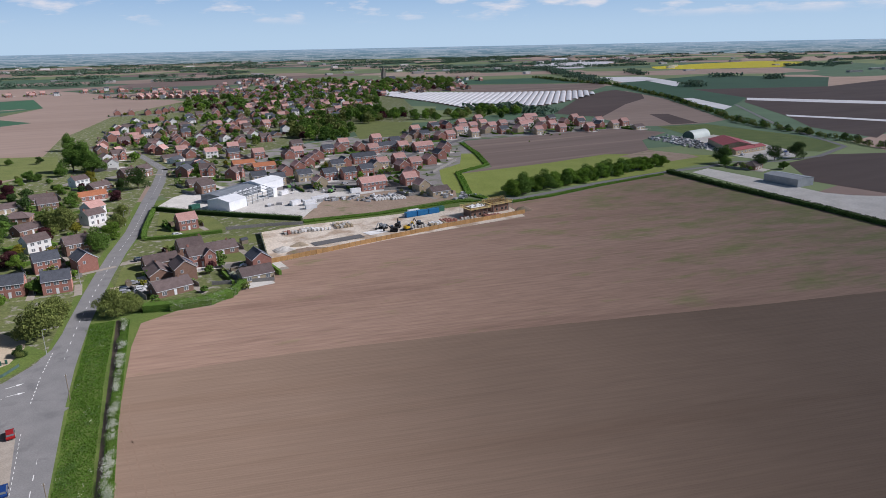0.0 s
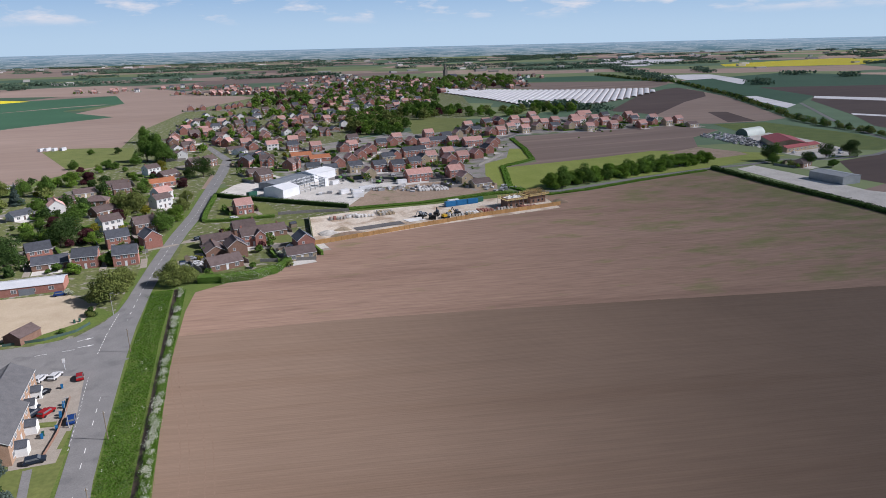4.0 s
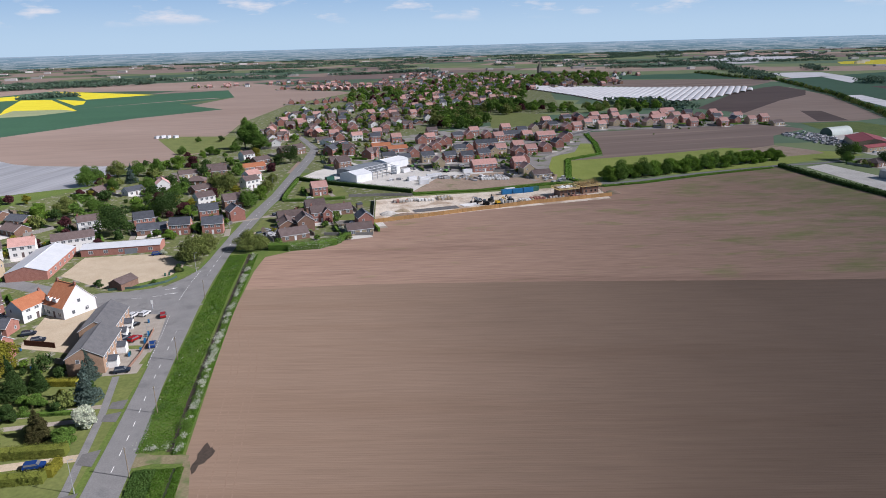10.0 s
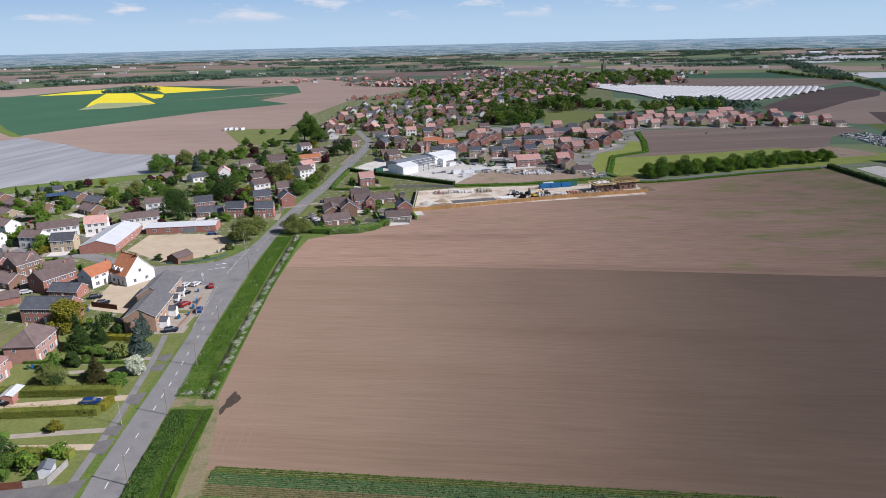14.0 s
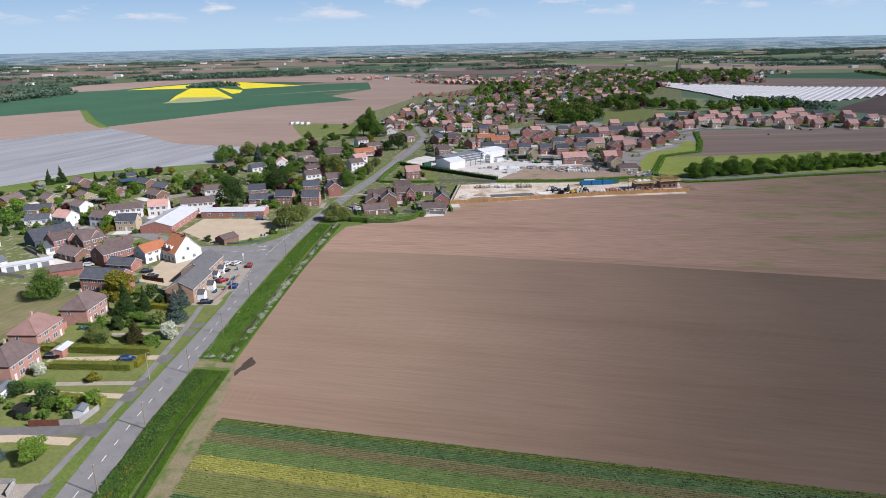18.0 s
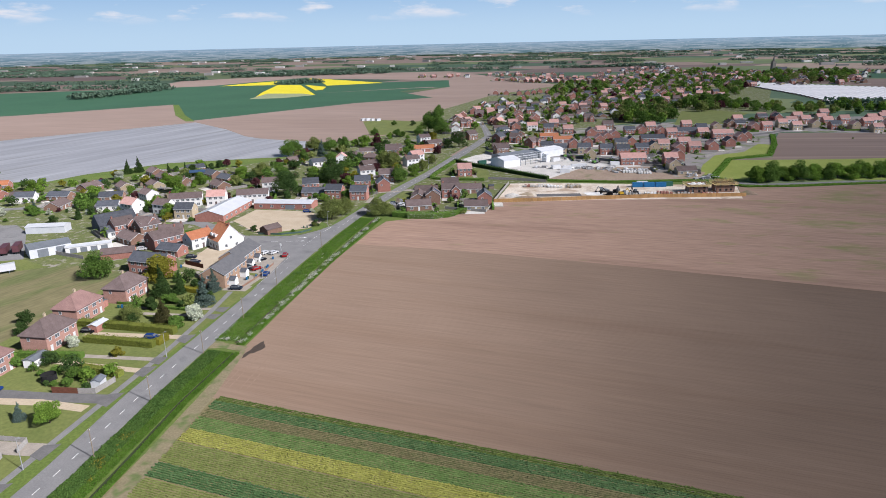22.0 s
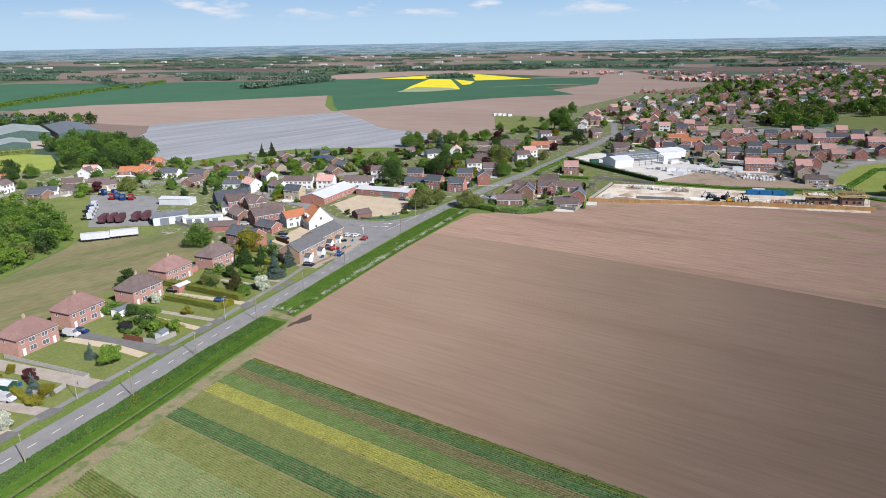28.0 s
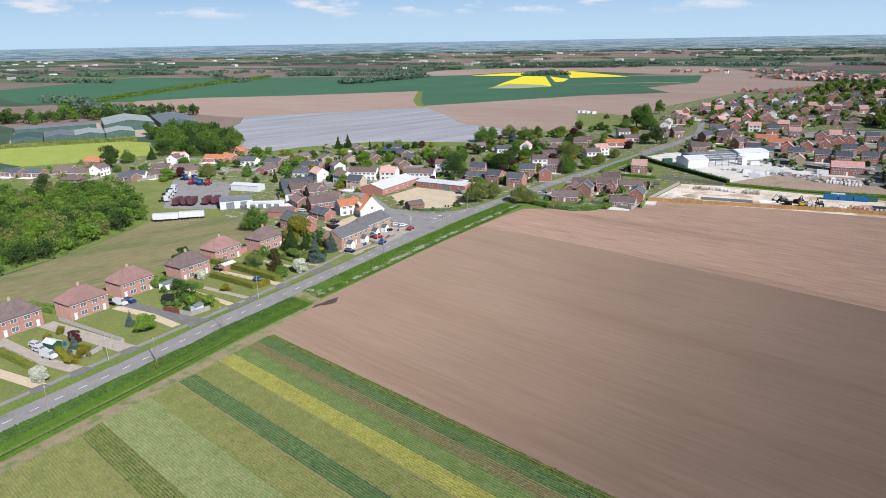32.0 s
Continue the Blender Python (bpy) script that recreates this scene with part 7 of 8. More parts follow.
# ======== hedges ========
def hedge(line, width, height, leaf, label, seed=1, density=11.0, card=0.15, name="hedge", core_leaf=None):
    r = random.Random(seed)
    root = tagged(new(name), label, "hedge")
    L, R = strip(line, width / 2, width / 2)
    core = Build()
    for i in range(len(line) - 1):
        k = 0.85
        a0, a1 = Vector(L[i]).lerp(Vector(R[i]), 0.1), Vector(L[i + 1]).lerp(Vector(R[i + 1]), 0.1)
        b0, b1 = Vector(R[i]).lerp(Vector(L[i]), 0.1), Vector(R[i + 1]).lerp(Vector(L[i + 1]), 0.1)
        core.quad([(*b0, 0), (*b1, 0), (*b1, height * k), (*b0, height * k)])
        core.quad([(*a1, 0), (*a0, 0), (*a0, height * k), (*a1, height * k)])
        core.quad([(*b0, height * k), (*b1, height * k), (*a1, height * k), (*a0, height * k)])
        core.quad([(*a0, 0), (*b0, 0), (*b0, height * k), (*a0, height * k)])
        core.quad([(*b1, 0), (*a1, 0), (*a1, height * k), (*b1, height * k)])
    part("core", core, M[core_leaf or leaf], root)
    spots = []
    for i in range(len(line) - 1):
        n = int((Vector(line[i + 1]) - Vector(line[i])).length * (width + 2 * height) * density)
        for _ in range(n):
            t = r.random()
            l, q = Vector(L[i]).lerp(Vector(L[i + 1]), t), Vector(R[i]).lerp(Vector(R[i + 1]), t)
            out = (q - l).normalized()
            s = r.uniform(0, width + 2 * height)
            bump = 1 + 0.12 * math.sin(t * 23 + i * 3) + r.uniform(-0.08, 0.08)
            if s < height:
                spots.append((Vector((*l, s)), Vector((-out.x, -out.y, 0.2))))
            elif s < height + width:
                p = l.lerp(q, (s - height) / width)
                spots.append((Vector((*p, height * bump)), Vector((0, 0, 1))))
            else:
                spots.append((Vector((*q, s - height - width)), Vector((out.x, out.y, 0.2))))
    v, f = leaf_cards(spots, card, r)
    me = bpy.data.meshes.new("leaves")
    me.from_pydata(v, [], f)
    me.materials.append(M[leaf])
    o = new("leaves", me)
    o.parent = root
    return root


hedge([(-50, 15), (-30, 14.2), (-11, 13)], 2.8, 2.3, "leaf_hedge", "thick clipped yellow-green garden hedge", 1)
hedge([(-35, 4.2), (-24, 4), (-12, 3.6)], 2.6, 2.1, "leaf_hedge", "thick clipped yellow-green hedge along the drive", 2)
hedge([(-11.6, 4.5), (-11.2, 9)], 1.8, 2.2, "leaf_yellow", "clipped golden hedge beside the drive", 3)
hedge([(-47, -8), (-38, -7), (-28, -6)], 2.2, 1.8, "leaf_mid", "dark clipped garden hedge", 4)
hedge([(-24, -12.5), (-10, -14.5)], 2.6, 1.8, "leaf_hedge", "loose garden hedge in fresh leaf", 5)
hedge([(-62, -46), (-50, -44)], 2.4, 2.0, "leaf_mid", "dark green back garden hedge", 6)
hedge([(18.5, 258), (19, 273), (23.5, 319)], 2.2, 1.9, "leaf_mid", "clipped green hedge beside the road", 7)
hedge([(23.5, 320), (40, 303), (58, 288), (92, 260)], 2.4, 2.4, "leaf_dark", "tall dark clipped hedge round a lawn", 8)
hedge([(19, 256), (33, 253.5), (53, 254)], 1.8, 1.6, "leaf_mid", "green hedge along a garden", 9)
hedge([(338, 277), (335, 221), (336, 180), (336, 163), (334, 124), (336, 60)], 3.2, 2.2, "leaf_dark", "long dark field hedge", 10, density=2.2, card=0.45)
hedge([(196, 252), (205, 247), (229, 250), (274, 262), (330, 273)], 3.0, 0.8, "grass_tall", "rank grass bank along the lane", 11, density=2.5, card=0.35, name="grass_bank")
hedge([(92, 256), (131, 255), (180, 262), (196, 256)], 4.0, 0.7, "grass_tall", "rank grass along the site ditch", 12, density=2.0, card=0.35, name="grass_bank")
hedge([(196, 262), (192, 275), (205, 312), (214, 340), (246, 360), (262, 410), (276, 470)], 4.0, 1.0, "grass_tall", "rank green growth along the winding ditch", 13, density=1.6, card=0.45, name="grass_bank")
hedge([(19, 161), (28, 159), (40, 159.5), (47, 163)], 4.4, 2.8, "leaf_mid", "overgrown flowering garden hedge at the field corner", 14)
hedge([(27, 157.6), (40, 157.8), (49, 165)], 3.0, 2.5, "blossom", "hawthorn hedge speckled with white blossom", 15, density=6, card=0.13, core_leaf="leaf_mid")
hedge([(47, 163), (52, 172), (53, 175)], 3.0, 2.2, "leaf_mid", "green garden hedge at the field corner", 22)
hedge([(-782, 361), (-826, 431), (-943, 642), (-1028, 825), (-1117, 1059)], 10, 5.5, "leaf_mid", "long overgrown hedgerow between crops", 23, density=0.22, card=1.5)
hedge([(-45, 33.5), (-32, 32), (-14, 30.5)], 1.2, 1.0, "leaf_mid", "low clipped green garden hedge", 16)
hedge([(-30, 48), (-20, 46)], 2.0, 1.8, "leaf_yellow", "golden hedge beside the terrace", 17)
hedge([(-28, -57), (-12, -61.5)], 1.6, 1.3, "leaf_yellow", "low golden-green hedge along a drive", 18)
hedge([(-34, -68), (-9, -68.5)], 2.0, 1.8, "leaf_hedge", "loose golden-green garden hedge", 19)
hedge([(-454, 130), (-428, 168), (-393, 214)], 7, 3.5, "leaf_olive", "tall hedge before the packing sheds", 21, density=0.6, card=0.8)

# ======== verge growth ========
def tufts(name, line, left, right, count, h, leaf, label, seed, wide=0.35, y_from=None):
    r = random.Random(seed)
    L, R = strip(line, left, right)
    v, f = [], []
    seg = [(Vector(line[i + 1]) - Vector(line[i])).length for i in range(len(line) - 1)]
    total = sum(seg)
    for i, s in enumerate(seg):
        for _ in range(int(count * s / total)):
            t, u = r.random(), r.random()
            p = Vector(L[i]).lerp(Vector(L[i + 1]), t).lerp(Vector(R[i]).lerp(Vector(R[i + 1]), t), u)
            patch = noise.noise(Vector((p.x * 0.25, p.y * 0.12, seed)))
            hh = h * (0.75 + 0.5 * patch) * r.uniform(0.6, 1.2)
            a = r.uniform(0, 6.28)
            d = Vector((math.cos(a), math.sin(a), 0)) * wide * r.uniform(0.6, 1.3)
            lean = Vector((r.uniform(-0.3, 0.3), r.uniform(-0.3, 0.3), 0)) * hh
            q = Vector((p.x, p.y, 0))
            k = len(v)
            v += [tuple(q - d), tuple(q + d), tuple(q + d * 0.7 + lean + Vector((0, 0, hh))), tuple(q - d * 0.7 + lean + Vector((0, 0, hh * r.uniform(0.7, 1))))]
            f.append((k, k + 1, k + 2, k + 3))
    me = bpy.data.meshes.new(name)
    me.from_pydata(v, [], f)
    me.materials.append(M[leaf])
    return tagged(new(name, me), label, "grass", kind="stuff")


BANK = [(12.7, 8), (12.5, 40), (12.3, 85), (13, 128), (13.4, 154)]
tufts("tall_grass", [(7.2, 10), (6.2, 40), (5.8, 70), (5.6, 110), (6.6, 156)], 3.6, 3.7, 30000, 0.24, "grass_tall", "long lush green verge grass", 1, 0.13)
tufts("tall_grass", BANK, 1.0, 1.2, 26000, 0.6, "grass_tall", "long green ditch bank grass", 2, 0.14)


def umbels(name, line, half, clumps, per, reach, low, high, label, seed, leaf="blossom"):
    """Clumps of small white flower heads standing over the grass along a line."""
    r = random.Random(seed)
    seg = [(Vector(line[i]), Vector(line[i + 1])) for i in range(len(line) - 1)]
    total = sum((q - p).length for p, q in seg)
    spots = []
    for p, q in seg:
        for _ in range(int(clumps * (q - p).length / total)):
            c = p.lerp(q, r.random()) + Vector((r.uniform(-half, half), 0))
            if noise.noise(Vector((c.x * 0.3, c.y * 0.09, seed))) < -0.18:
                continue
            size = r.uniform(0.5, 1.3)
            for _ in range(int(per * size)):
                o = Vector((r.gauss(0, reach * size * 0.5), r.gauss(0, reach * size * 0.8)))
                spots.append((Vector((c.x + o.x, c.y + o.y, low + (high - low) * size * r.uniform(0.3, 0.75))), Vector((0, 0, 1.5))))
    v, f = leaf_cards(spots, 0.12, r, 0.6)
    me = bpy.data.meshes.new(name)
    me.from_pydata(v, [], f)
    me.materials.append(M[leaf])
    return tagged(new(name, me), label, "wild flowers", kind="stuff")


umbels("cow_parsley", BANK, 0.7, 170, 95, 0.8, 0.5, 1.7, "white cow parsley and hawthorn along the ditch", 3)
umbels("ditch_plants", BANK, 0.8, 190, 110, 0.9, 0.3, 1.5, "rank green plants along the ditch", 13, "leaf_mid")
umbels("cow_parsley", [(6, 10), (6, 150)], 3.2, 26, 9, 0.6, 0.2, 0.7, "scattered white cow parsley in the verge", 4)
umbels("verge_plants", [(6.4, 12), (5.6, 152)], 3.2, 120, 60, 1.0, 0.08, 0.4, "darker weeds among the verge grass", 14, "leaf_bramble")
SOUTH_VERGE = [(13.2, -140), (12, -90), (10.4, -53), (8.6, -22), (8.2, 3)]
tufts("brambles", SOUTH_VERGE, 2.9, 1.4, 40000, 0.7, "leaf_bramble", "dense green brambles on the verge", 5, 0.2)
tufts("tall_grass", [(16.2, -140), (14.8, -90), (12.8, -53), (11.2, -22), (11.4, 3)], 2.4, 1.6, 26000, 0.3, "grass_tall", "bright grass between brambles and ditch", 6, 0.13)
tufts("tall_grass", [(21.2, -140), (19.2, -90), (16.6, -50), (14.6, -25), (14.4, 3)], 0.9, 0.8, 16000, 0.36, "grass_tall", "short grass beside the track", 8, 0.12)
umbels("yellow_flowers", [(12.4, -66), (11.6, -52), (9.8, -34)], 1.2, 16, 40, 0.6, 0.5, 1.4, "patches of yellow flowers in the verge", 7, "leaf_yellow")
umbels("cow_parsley", [(5.5, 10.8), (9.8, 11)], 0.8, 10, 60, 0.8, 0.2, 1.0, "white cow parsley at the field gateway", 9)

# ======== crop rows ========
M["crop_1"] = mat("green_rows", (0.084, 0.130, 0.034), (0.118, 0.160, 0.046), scale=0.3, fine=2, fine_amount=0.3, rough=0.9, bump=0.5)
M["crop_2"] = mat("fresh_rows", (0.109, 0.185, 0.050), (0.155, 0.231, 0.071), scale=0.3, fine=2, fine_amount=0.25, rough=0.9)
M["crop_3"] = mat("yellow_rows", (0.277, 0.286, 0.059), (0.353, 0.353, 0.084), scale=0.3, fine=2, fine_amount=0.25, rough=0.9)
M["crop_4"] = mat("olive_rows", (0.151, 0.189, 0.048), (0.202, 0.231, 0.070), scale=0.3, fine=2, fine_amount=0.25, rough=0.9)
M["crop_5"] = mat("cabbage_rows", (0.063, 0.126, 0.042), (0.101, 0.176, 0.063), scale=0.4, fine=2, fine_amount=0.3, rough=0.7)
M["crop_6"] = mat("pale_rows", (0.172, 0.235, 0.084), (0.231, 0.286, 0.113), scale=0.3, fine=2, fine_amount=0.2, rough=0.9)
M["crop_7"] = mat("dark_rows", (0.071, 0.113, 0.022), (0.134, 0.176, 0.042), scale=0.6, fine=2, fine_amount=0.4, rough=0.9)
M["row_soil"] = mat("row_soil", (0.17, 0.15, 0.07), (0.23, 0.19, 0.10), scale=0.3, fine=2, fine_amount=0.25, rough=1)
CROPS = [(20.4, 22.6, 0.40, "crop_7", "dark green crop edge rows"), (22.6, 26.4, 0.36, "crop_5", "blue-green leafy crop rows"), (26.4, 30.0, 0.26, "crop_8", "sparse crop rows with bare red-brown soil"),
         (30.0, 35.0, 0.38, "crop_2", "fresh green leafy crop rows"), (35.0, 40.2, 0.40, "crop_3", "yellow flowering crop rows"), (40.2, 47.8, 0.34, "crop_4", "olive green crop rows"), (47.8, 53.0, 0.46, "crop_5", "bushy dark blue-green cabbage rows"),
         (53.0, 61.0, 0.30, "crop_4", "olive crop rows with pale lines"), (61.0, 73.4, 0.32, "crop_6", "pale grey-green crop rows"), (73.4, 79.2, 0.42, "crop_7", "dark mottled green crop rows"), (79.2, 118.0, 0.32, "crop_4", "weedy yellow-green crop rows")]
M["crop_8"] = mat("sparse_rows", (0.118, 0.134, 0.050), (0.168, 0.143, 0.071), scale=0.5, fine=2, fine_amount=0.3, rough=0.9)
flat("crop_field", ccw([(17, -21.0), (334, -77.5), (334, -160), (20, -140)]), 0.012, M["row_soil"], "soil of the striped vegetable field", "field")
crop_rng = np.random.default_rng(17)
for d0, d1, h, key, label in CROPS:
    vs, fs, k = [], [], 0
    step = 0.62
    for y in np.arange(d0 + step / 2, d1, step):
        start = 21.6 + crop_rng.uniform(-0.4, 0.4) + max(0, (y - 36) * 0.06 if y < 80 else 2.6)
        xs = np.concatenate([np.arange(start, 70, 0.9), np.arange(70, 230, 2.0)])
        n = len(xs)
        cy = -y - 0.178 * (xs - 21) + crop_rng.uniform(-0.05, 0.05, n)
        hh = h * crop_rng.uniform(0.35, 0.75, n)
        ww = step * crop_rng.uniform(0.24, 0.40, n)
        ring = np.stack([np.stack([xs, cy - ww, np.full(n, 0.013)], 1), np.stack([xs, cy - ww * 0.4, hh], 1), np.stack([xs, cy + ww * 0.4, hh], 1), np.stack([xs, cy + ww, np.full(n, 0.013)], 1)], 1)
        vs.append(ring.reshape(-1, 3))
        i = np.arange(n - 1)[:, None] * 4 + k
        for j in range(3):
            fs.append(i + np.array([[j, 4 + j, 5 + j, j + 1]]))
        k += n * 4
        m = int((175 - start) / 0.27)
        px = crop_rng.uniform(start, 175, m)
        py = -y - 0.178 * (px - 21) + crop_rng.normal(0, 0.10, m)
        a = crop_rng.uniform(0, math.pi, m)
        s = crop_rng.uniform(0.10, 0.24, m) * (1.3 if key in ("crop_5", "crop_3") else 1)
        t = h * crop_rng.uniform(0.42, 0.8, m)
        dx, dy = np.cos(a) * s, np.sin(a) * s
        tilt = crop_rng.normal(0, 0.07, (m, 4)) + t[:, None]
        q = np.stack([np.stack([px - dx, py - dy, tilt[:, 0]], 1), np.stack([px + dy * 0.7, py - dx * 0.7, tilt[:, 1]], 1),
                      np.stack([px + dx, py + dy, tilt[:, 2]], 1), np.stack([px - dy * 0.7, py + dx * 0.7, tilt[:, 3]], 1)], 1)
        vs.append(q.reshape(-1, 3))
        fs.append(np.arange(m)[:, None] * 4 + k + np.array([[0, 1, 2, 3]]))
        k += m * 4
    me = bpy.data.meshes.new("crop_rows")
    me.from_pydata(np.concatenate(vs).tolist(), [], np.concatenate(fs).tolist())
    me.materials.append(M[key])
    tagged(new("crop_rows", me), label, "crop", kind="stuff")

# tractor wheel lines in the bare field
WHEEL_LINES = ([(13.9, 98), (14.1, 85), (15.4, 72), (17.4, 60), (18.7, 45), (19.4, 20), (19.9, -16)], [(14.2, 86), (16.3, 77.5), (19.8, 70.5), (22.1, 59.6), (23.3, 50), (24, 35), (24.1, 14), (24.8, -16)])
for line in WHEEL_LINES:
    for off in (0.0, 1.8):
        band("wheel_track", [(x + off, y) for x, y in line], 0.16, 0.16, 0.028, M["soil_line"], "tractor wheel line pressed into the soil", "wheel track")

# polytunnels
root = tagged(new("polytunnels"), "long rows of white plastic crop tunnels", "polytunnel")
way = Vector((0.55, 0.835))
side = Vector((0.835, -0.55))
TUNNELS = [(396, 1123), (432, 1170), (548, 1059), (602, 1017), (751, 962), (707, 887), (589, 790), (526, 749), (422, 781), (420, 904)]
u = min(Vector(p).dot(side) for p in TUNNELS) + 3
while u < max(Vector(p).dot(side) for p in TUNNELS):
    cuts = []
    for i in range(len(TUNNELS)):
        p, q = Vector(TUNNELS[i]), Vector(TUNNELS[i - 1])
        a, c = p.dot(side) - u, q.dot(side) - u
        if (a > 0) != (c > 0):
            cuts.append((p + (q - p) * (a / (a - c))).dot(way))
    cuts.sort()
    for lo_v, hi_v in zip(cuts[::2], cuts[1::2]):
        b = Build()
        w, n = 4.3, 6
        for i in range(n):
            a0, a1 = math.pi * i / n, math.pi * (i + 1) / n
            pts = [side * (u + w * math.cos(a)) + way * v for a, v in ((a0, lo_v), (a0, hi_v), (a1, hi_v), (a1, lo_v))]
            hs = [1.7 * math.sin(a0), 1.7 * math.sin(a0), 1.7 * math.sin(a1), 1.7 * math.sin(a1)]
            b.quad([(p.x, p.y, z + 0.02) for p, z in zip(pts, hs)])
        part("tunnel", b, M["fleece"], root)
    u += 9.6

# ======== plots round the houses ========
rng = random.Random(77)
fence_b, drive_b, patio_b, shed_b, hedge_b = Build(), Build(), Build(), Build(), Build()
shrubs = []
car_park_edge = [a[1] for a in AREAS if a[0] == "car_park"][0]
for x, y, turn, L, D in PLOTS:
    if y < 75 and x > -60:
        continue
    m = pose(x, y, 0, 0, 0, turn)
    far = y > 640
    hw, fr, bk = L / 2 + 3.0, D / 2 + 6.0, D / 2 + 9.0
    runs = [((-hw, -2), (-hw, bk)), ((hw, -2), (hw, bk)), ((-hw, bk), (hw, bk))]
    for (x0, y0), (x1, y1) in runs:
        if rng.random() < 0.62:
            p, q = m @ Vector((x0, y0, 0)), m @ Vector((x1, y1, 0))
            if road_gap((p.x, p.y)) < 7 or road_gap((q.x, q.y)) < 7:
                continue
            w = (q - p).cross(Vector((0, 0, 1))).normalized() * 0.05
            h = rng.uniform(1.3, 1.9)
            i = len(fence_b.v)
            fence_b.v += [tuple(p - w), tuple(q - w), tuple(q + w), tuple(p + w)]
            fence_b.v += [(v[0], v[1], h) for v in fence_b.v[i:i + 4]]
            for c in ((0, 1, 5, 4), (1, 2, 6, 5), (2, 3, 7, 6), (3, 0, 4, 7), (4, 5, 6, 7)):
                fence_b.f.append(tuple(i + k for k in c))
                fence_b.m.append(0)
        elif not far:
            p, q = m @ Vector((x0, y0, 0)), m @ Vector((x1, y1, 0))
            if road_gap((p.x, p.y)) > 8 and road_gap((q.x, q.y)) > 8:
                w = (q - p).cross(Vector((0, 0, 1))).normalized()
                h = rng.uniform(1.2, 1.8)
                i = len(hedge_b.v)
                hedge_b.v += [tuple(p - w * 0.5), tuple(q - w * 0.5), tuple(q + w * 0.5), tuple(p + w * 0.5)]
                hedge_b.v += [(v[0], v[1], h) for v in hedge_b.v[i:i + 4]]
                for c in ((0, 1, 5, 4), (1, 2, 6, 5), (2, 3, 7, 6), (3, 0, 4, 7), (4, 5, 6, 7)):
                    hedge_b.f.append(tuple(i + k for k in c))
                    hedge_b.m.append(0)
                spots = [(p.lerp(q, rng.random()) + w * rng.uniform(-0.6, 0.6) + Vector((0, 0, h * rng.uniform(0.5, 1.05))), Vector((rng.uniform(-1, 1), rng.uniform(-1, 1), 1)).normalized()) for _ in range(45)]
                cv, cf = leaf_cards(spots, 0.3, rng)
                i = len(hedge_b.v)
                hedge_b.v += cv
                hedge_b.f += [tuple(i + k for k in c) for c in cf]
                hedge_b.m += [0] * len(cf)
    sx = rng.choice((-1, 1))
    z = 0.04 + rng.random() * 0.006
    quad = [m @ Vector(p) for p in ((sx * (L / 2 + 0.4), -fr, z), (sx * (L / 2 + 3.0), -fr, z), (sx * (L / 2 + 3.0), D / 2, z), (sx * (L / 2 + 0.4), D / 2, z))]
    drive_b.quad(quad if sx > 0 else list(reversed(quad)))
    quad = [m @ Vector(p) for p in ((-L * 0.3, D / 2 + 0.1, z), (L * 0.35, D / 2 + 0.1, z), (L * 0.35, D / 2 + 3.2, z), (-L * 0.3, D / 2 + 3.2, z))]
    patio_b.quad(quad)
    if rng.random() < 0.5:
        quad = [m @ Vector(p) for p in ((-L * 0.5, -fr, z + 0.004), (L * 0.35, -fr, z + 0.004), (L * 0.35, -D / 2 - 0.1, z + 0.004), (-L * 0.5, -D / 2 - 0.1, z + 0.004))]
        patio_b.quad(quad)
    if rng.random() < 0.55:
        c = m @ Vector((rng.uniform(-hw + 2, hw - 2), bk - 1.8, 0))
        mm = pose(c.x, c.y, 0, 0, 0, turn)
        g = gable_walls(2.6, 2.0, 1.8, 0.7)
        i = len(shed_b.v)
        shed_b.v += [tuple(mm @ Vector(p)) for p in g.v]
        shed_b.f += [tuple(i + k for k in q) for q in g.f]
        shed_b.m += [0] * len(g.f)
    for _ in range(rng.randint(1, 4)):
        px, py = rng.choice((-1, 1)) * rng.uniform(hw - 1.6, hw - 0.3), rng.uniform(-fr, bk)
        if rng.random() < 0.5:
            px, py = rng.uniform(-hw, hw), rng.choice((bk - 0.8, -fr + 0.6))
        c = m @ Vector((px, py, 0))
        if road_gap((c.x, c.y)) > 8 and not inside((c.x, c.y), car_park_edge):
            shrubs.append((rng.choice(("small", "dark_small", "lime", "willow", "small", "ash", "blossom", "golden", "maple")), c.x, c.y, rng.uniform(0.22, 0.55), rng.uniform(0, 360)))
tagged(part("garden_fences", fence_b, M["fence_grey"]), "weathered fences between garden plots", "fences", kind="stuff")
tagged(part("garden_hedges", hedge_b, M["leaf_mid"]), "clipped hedges between garden plots", "hedges", kind="stuff")
tagged(part("driveways", drive_b, M["paving"]), "pale paved driveways beside the houses", "driveways", kind="stuff")
tagged(part("patios", patio_b, M["concrete"]), "pale paved patios and front yards", "patios", kind="stuff")
tagged(part("garden_sheds", shed_b, M["wood"]), "small wooden sheds in back gardens", "sheds", kind="stuff")
GROVE_SHAPES.clear()
grove("garden_shrubs", "shrubs and small trees in the garden plots", shrubs, 130, 1.1)
GROVE_SHAPES.clear()

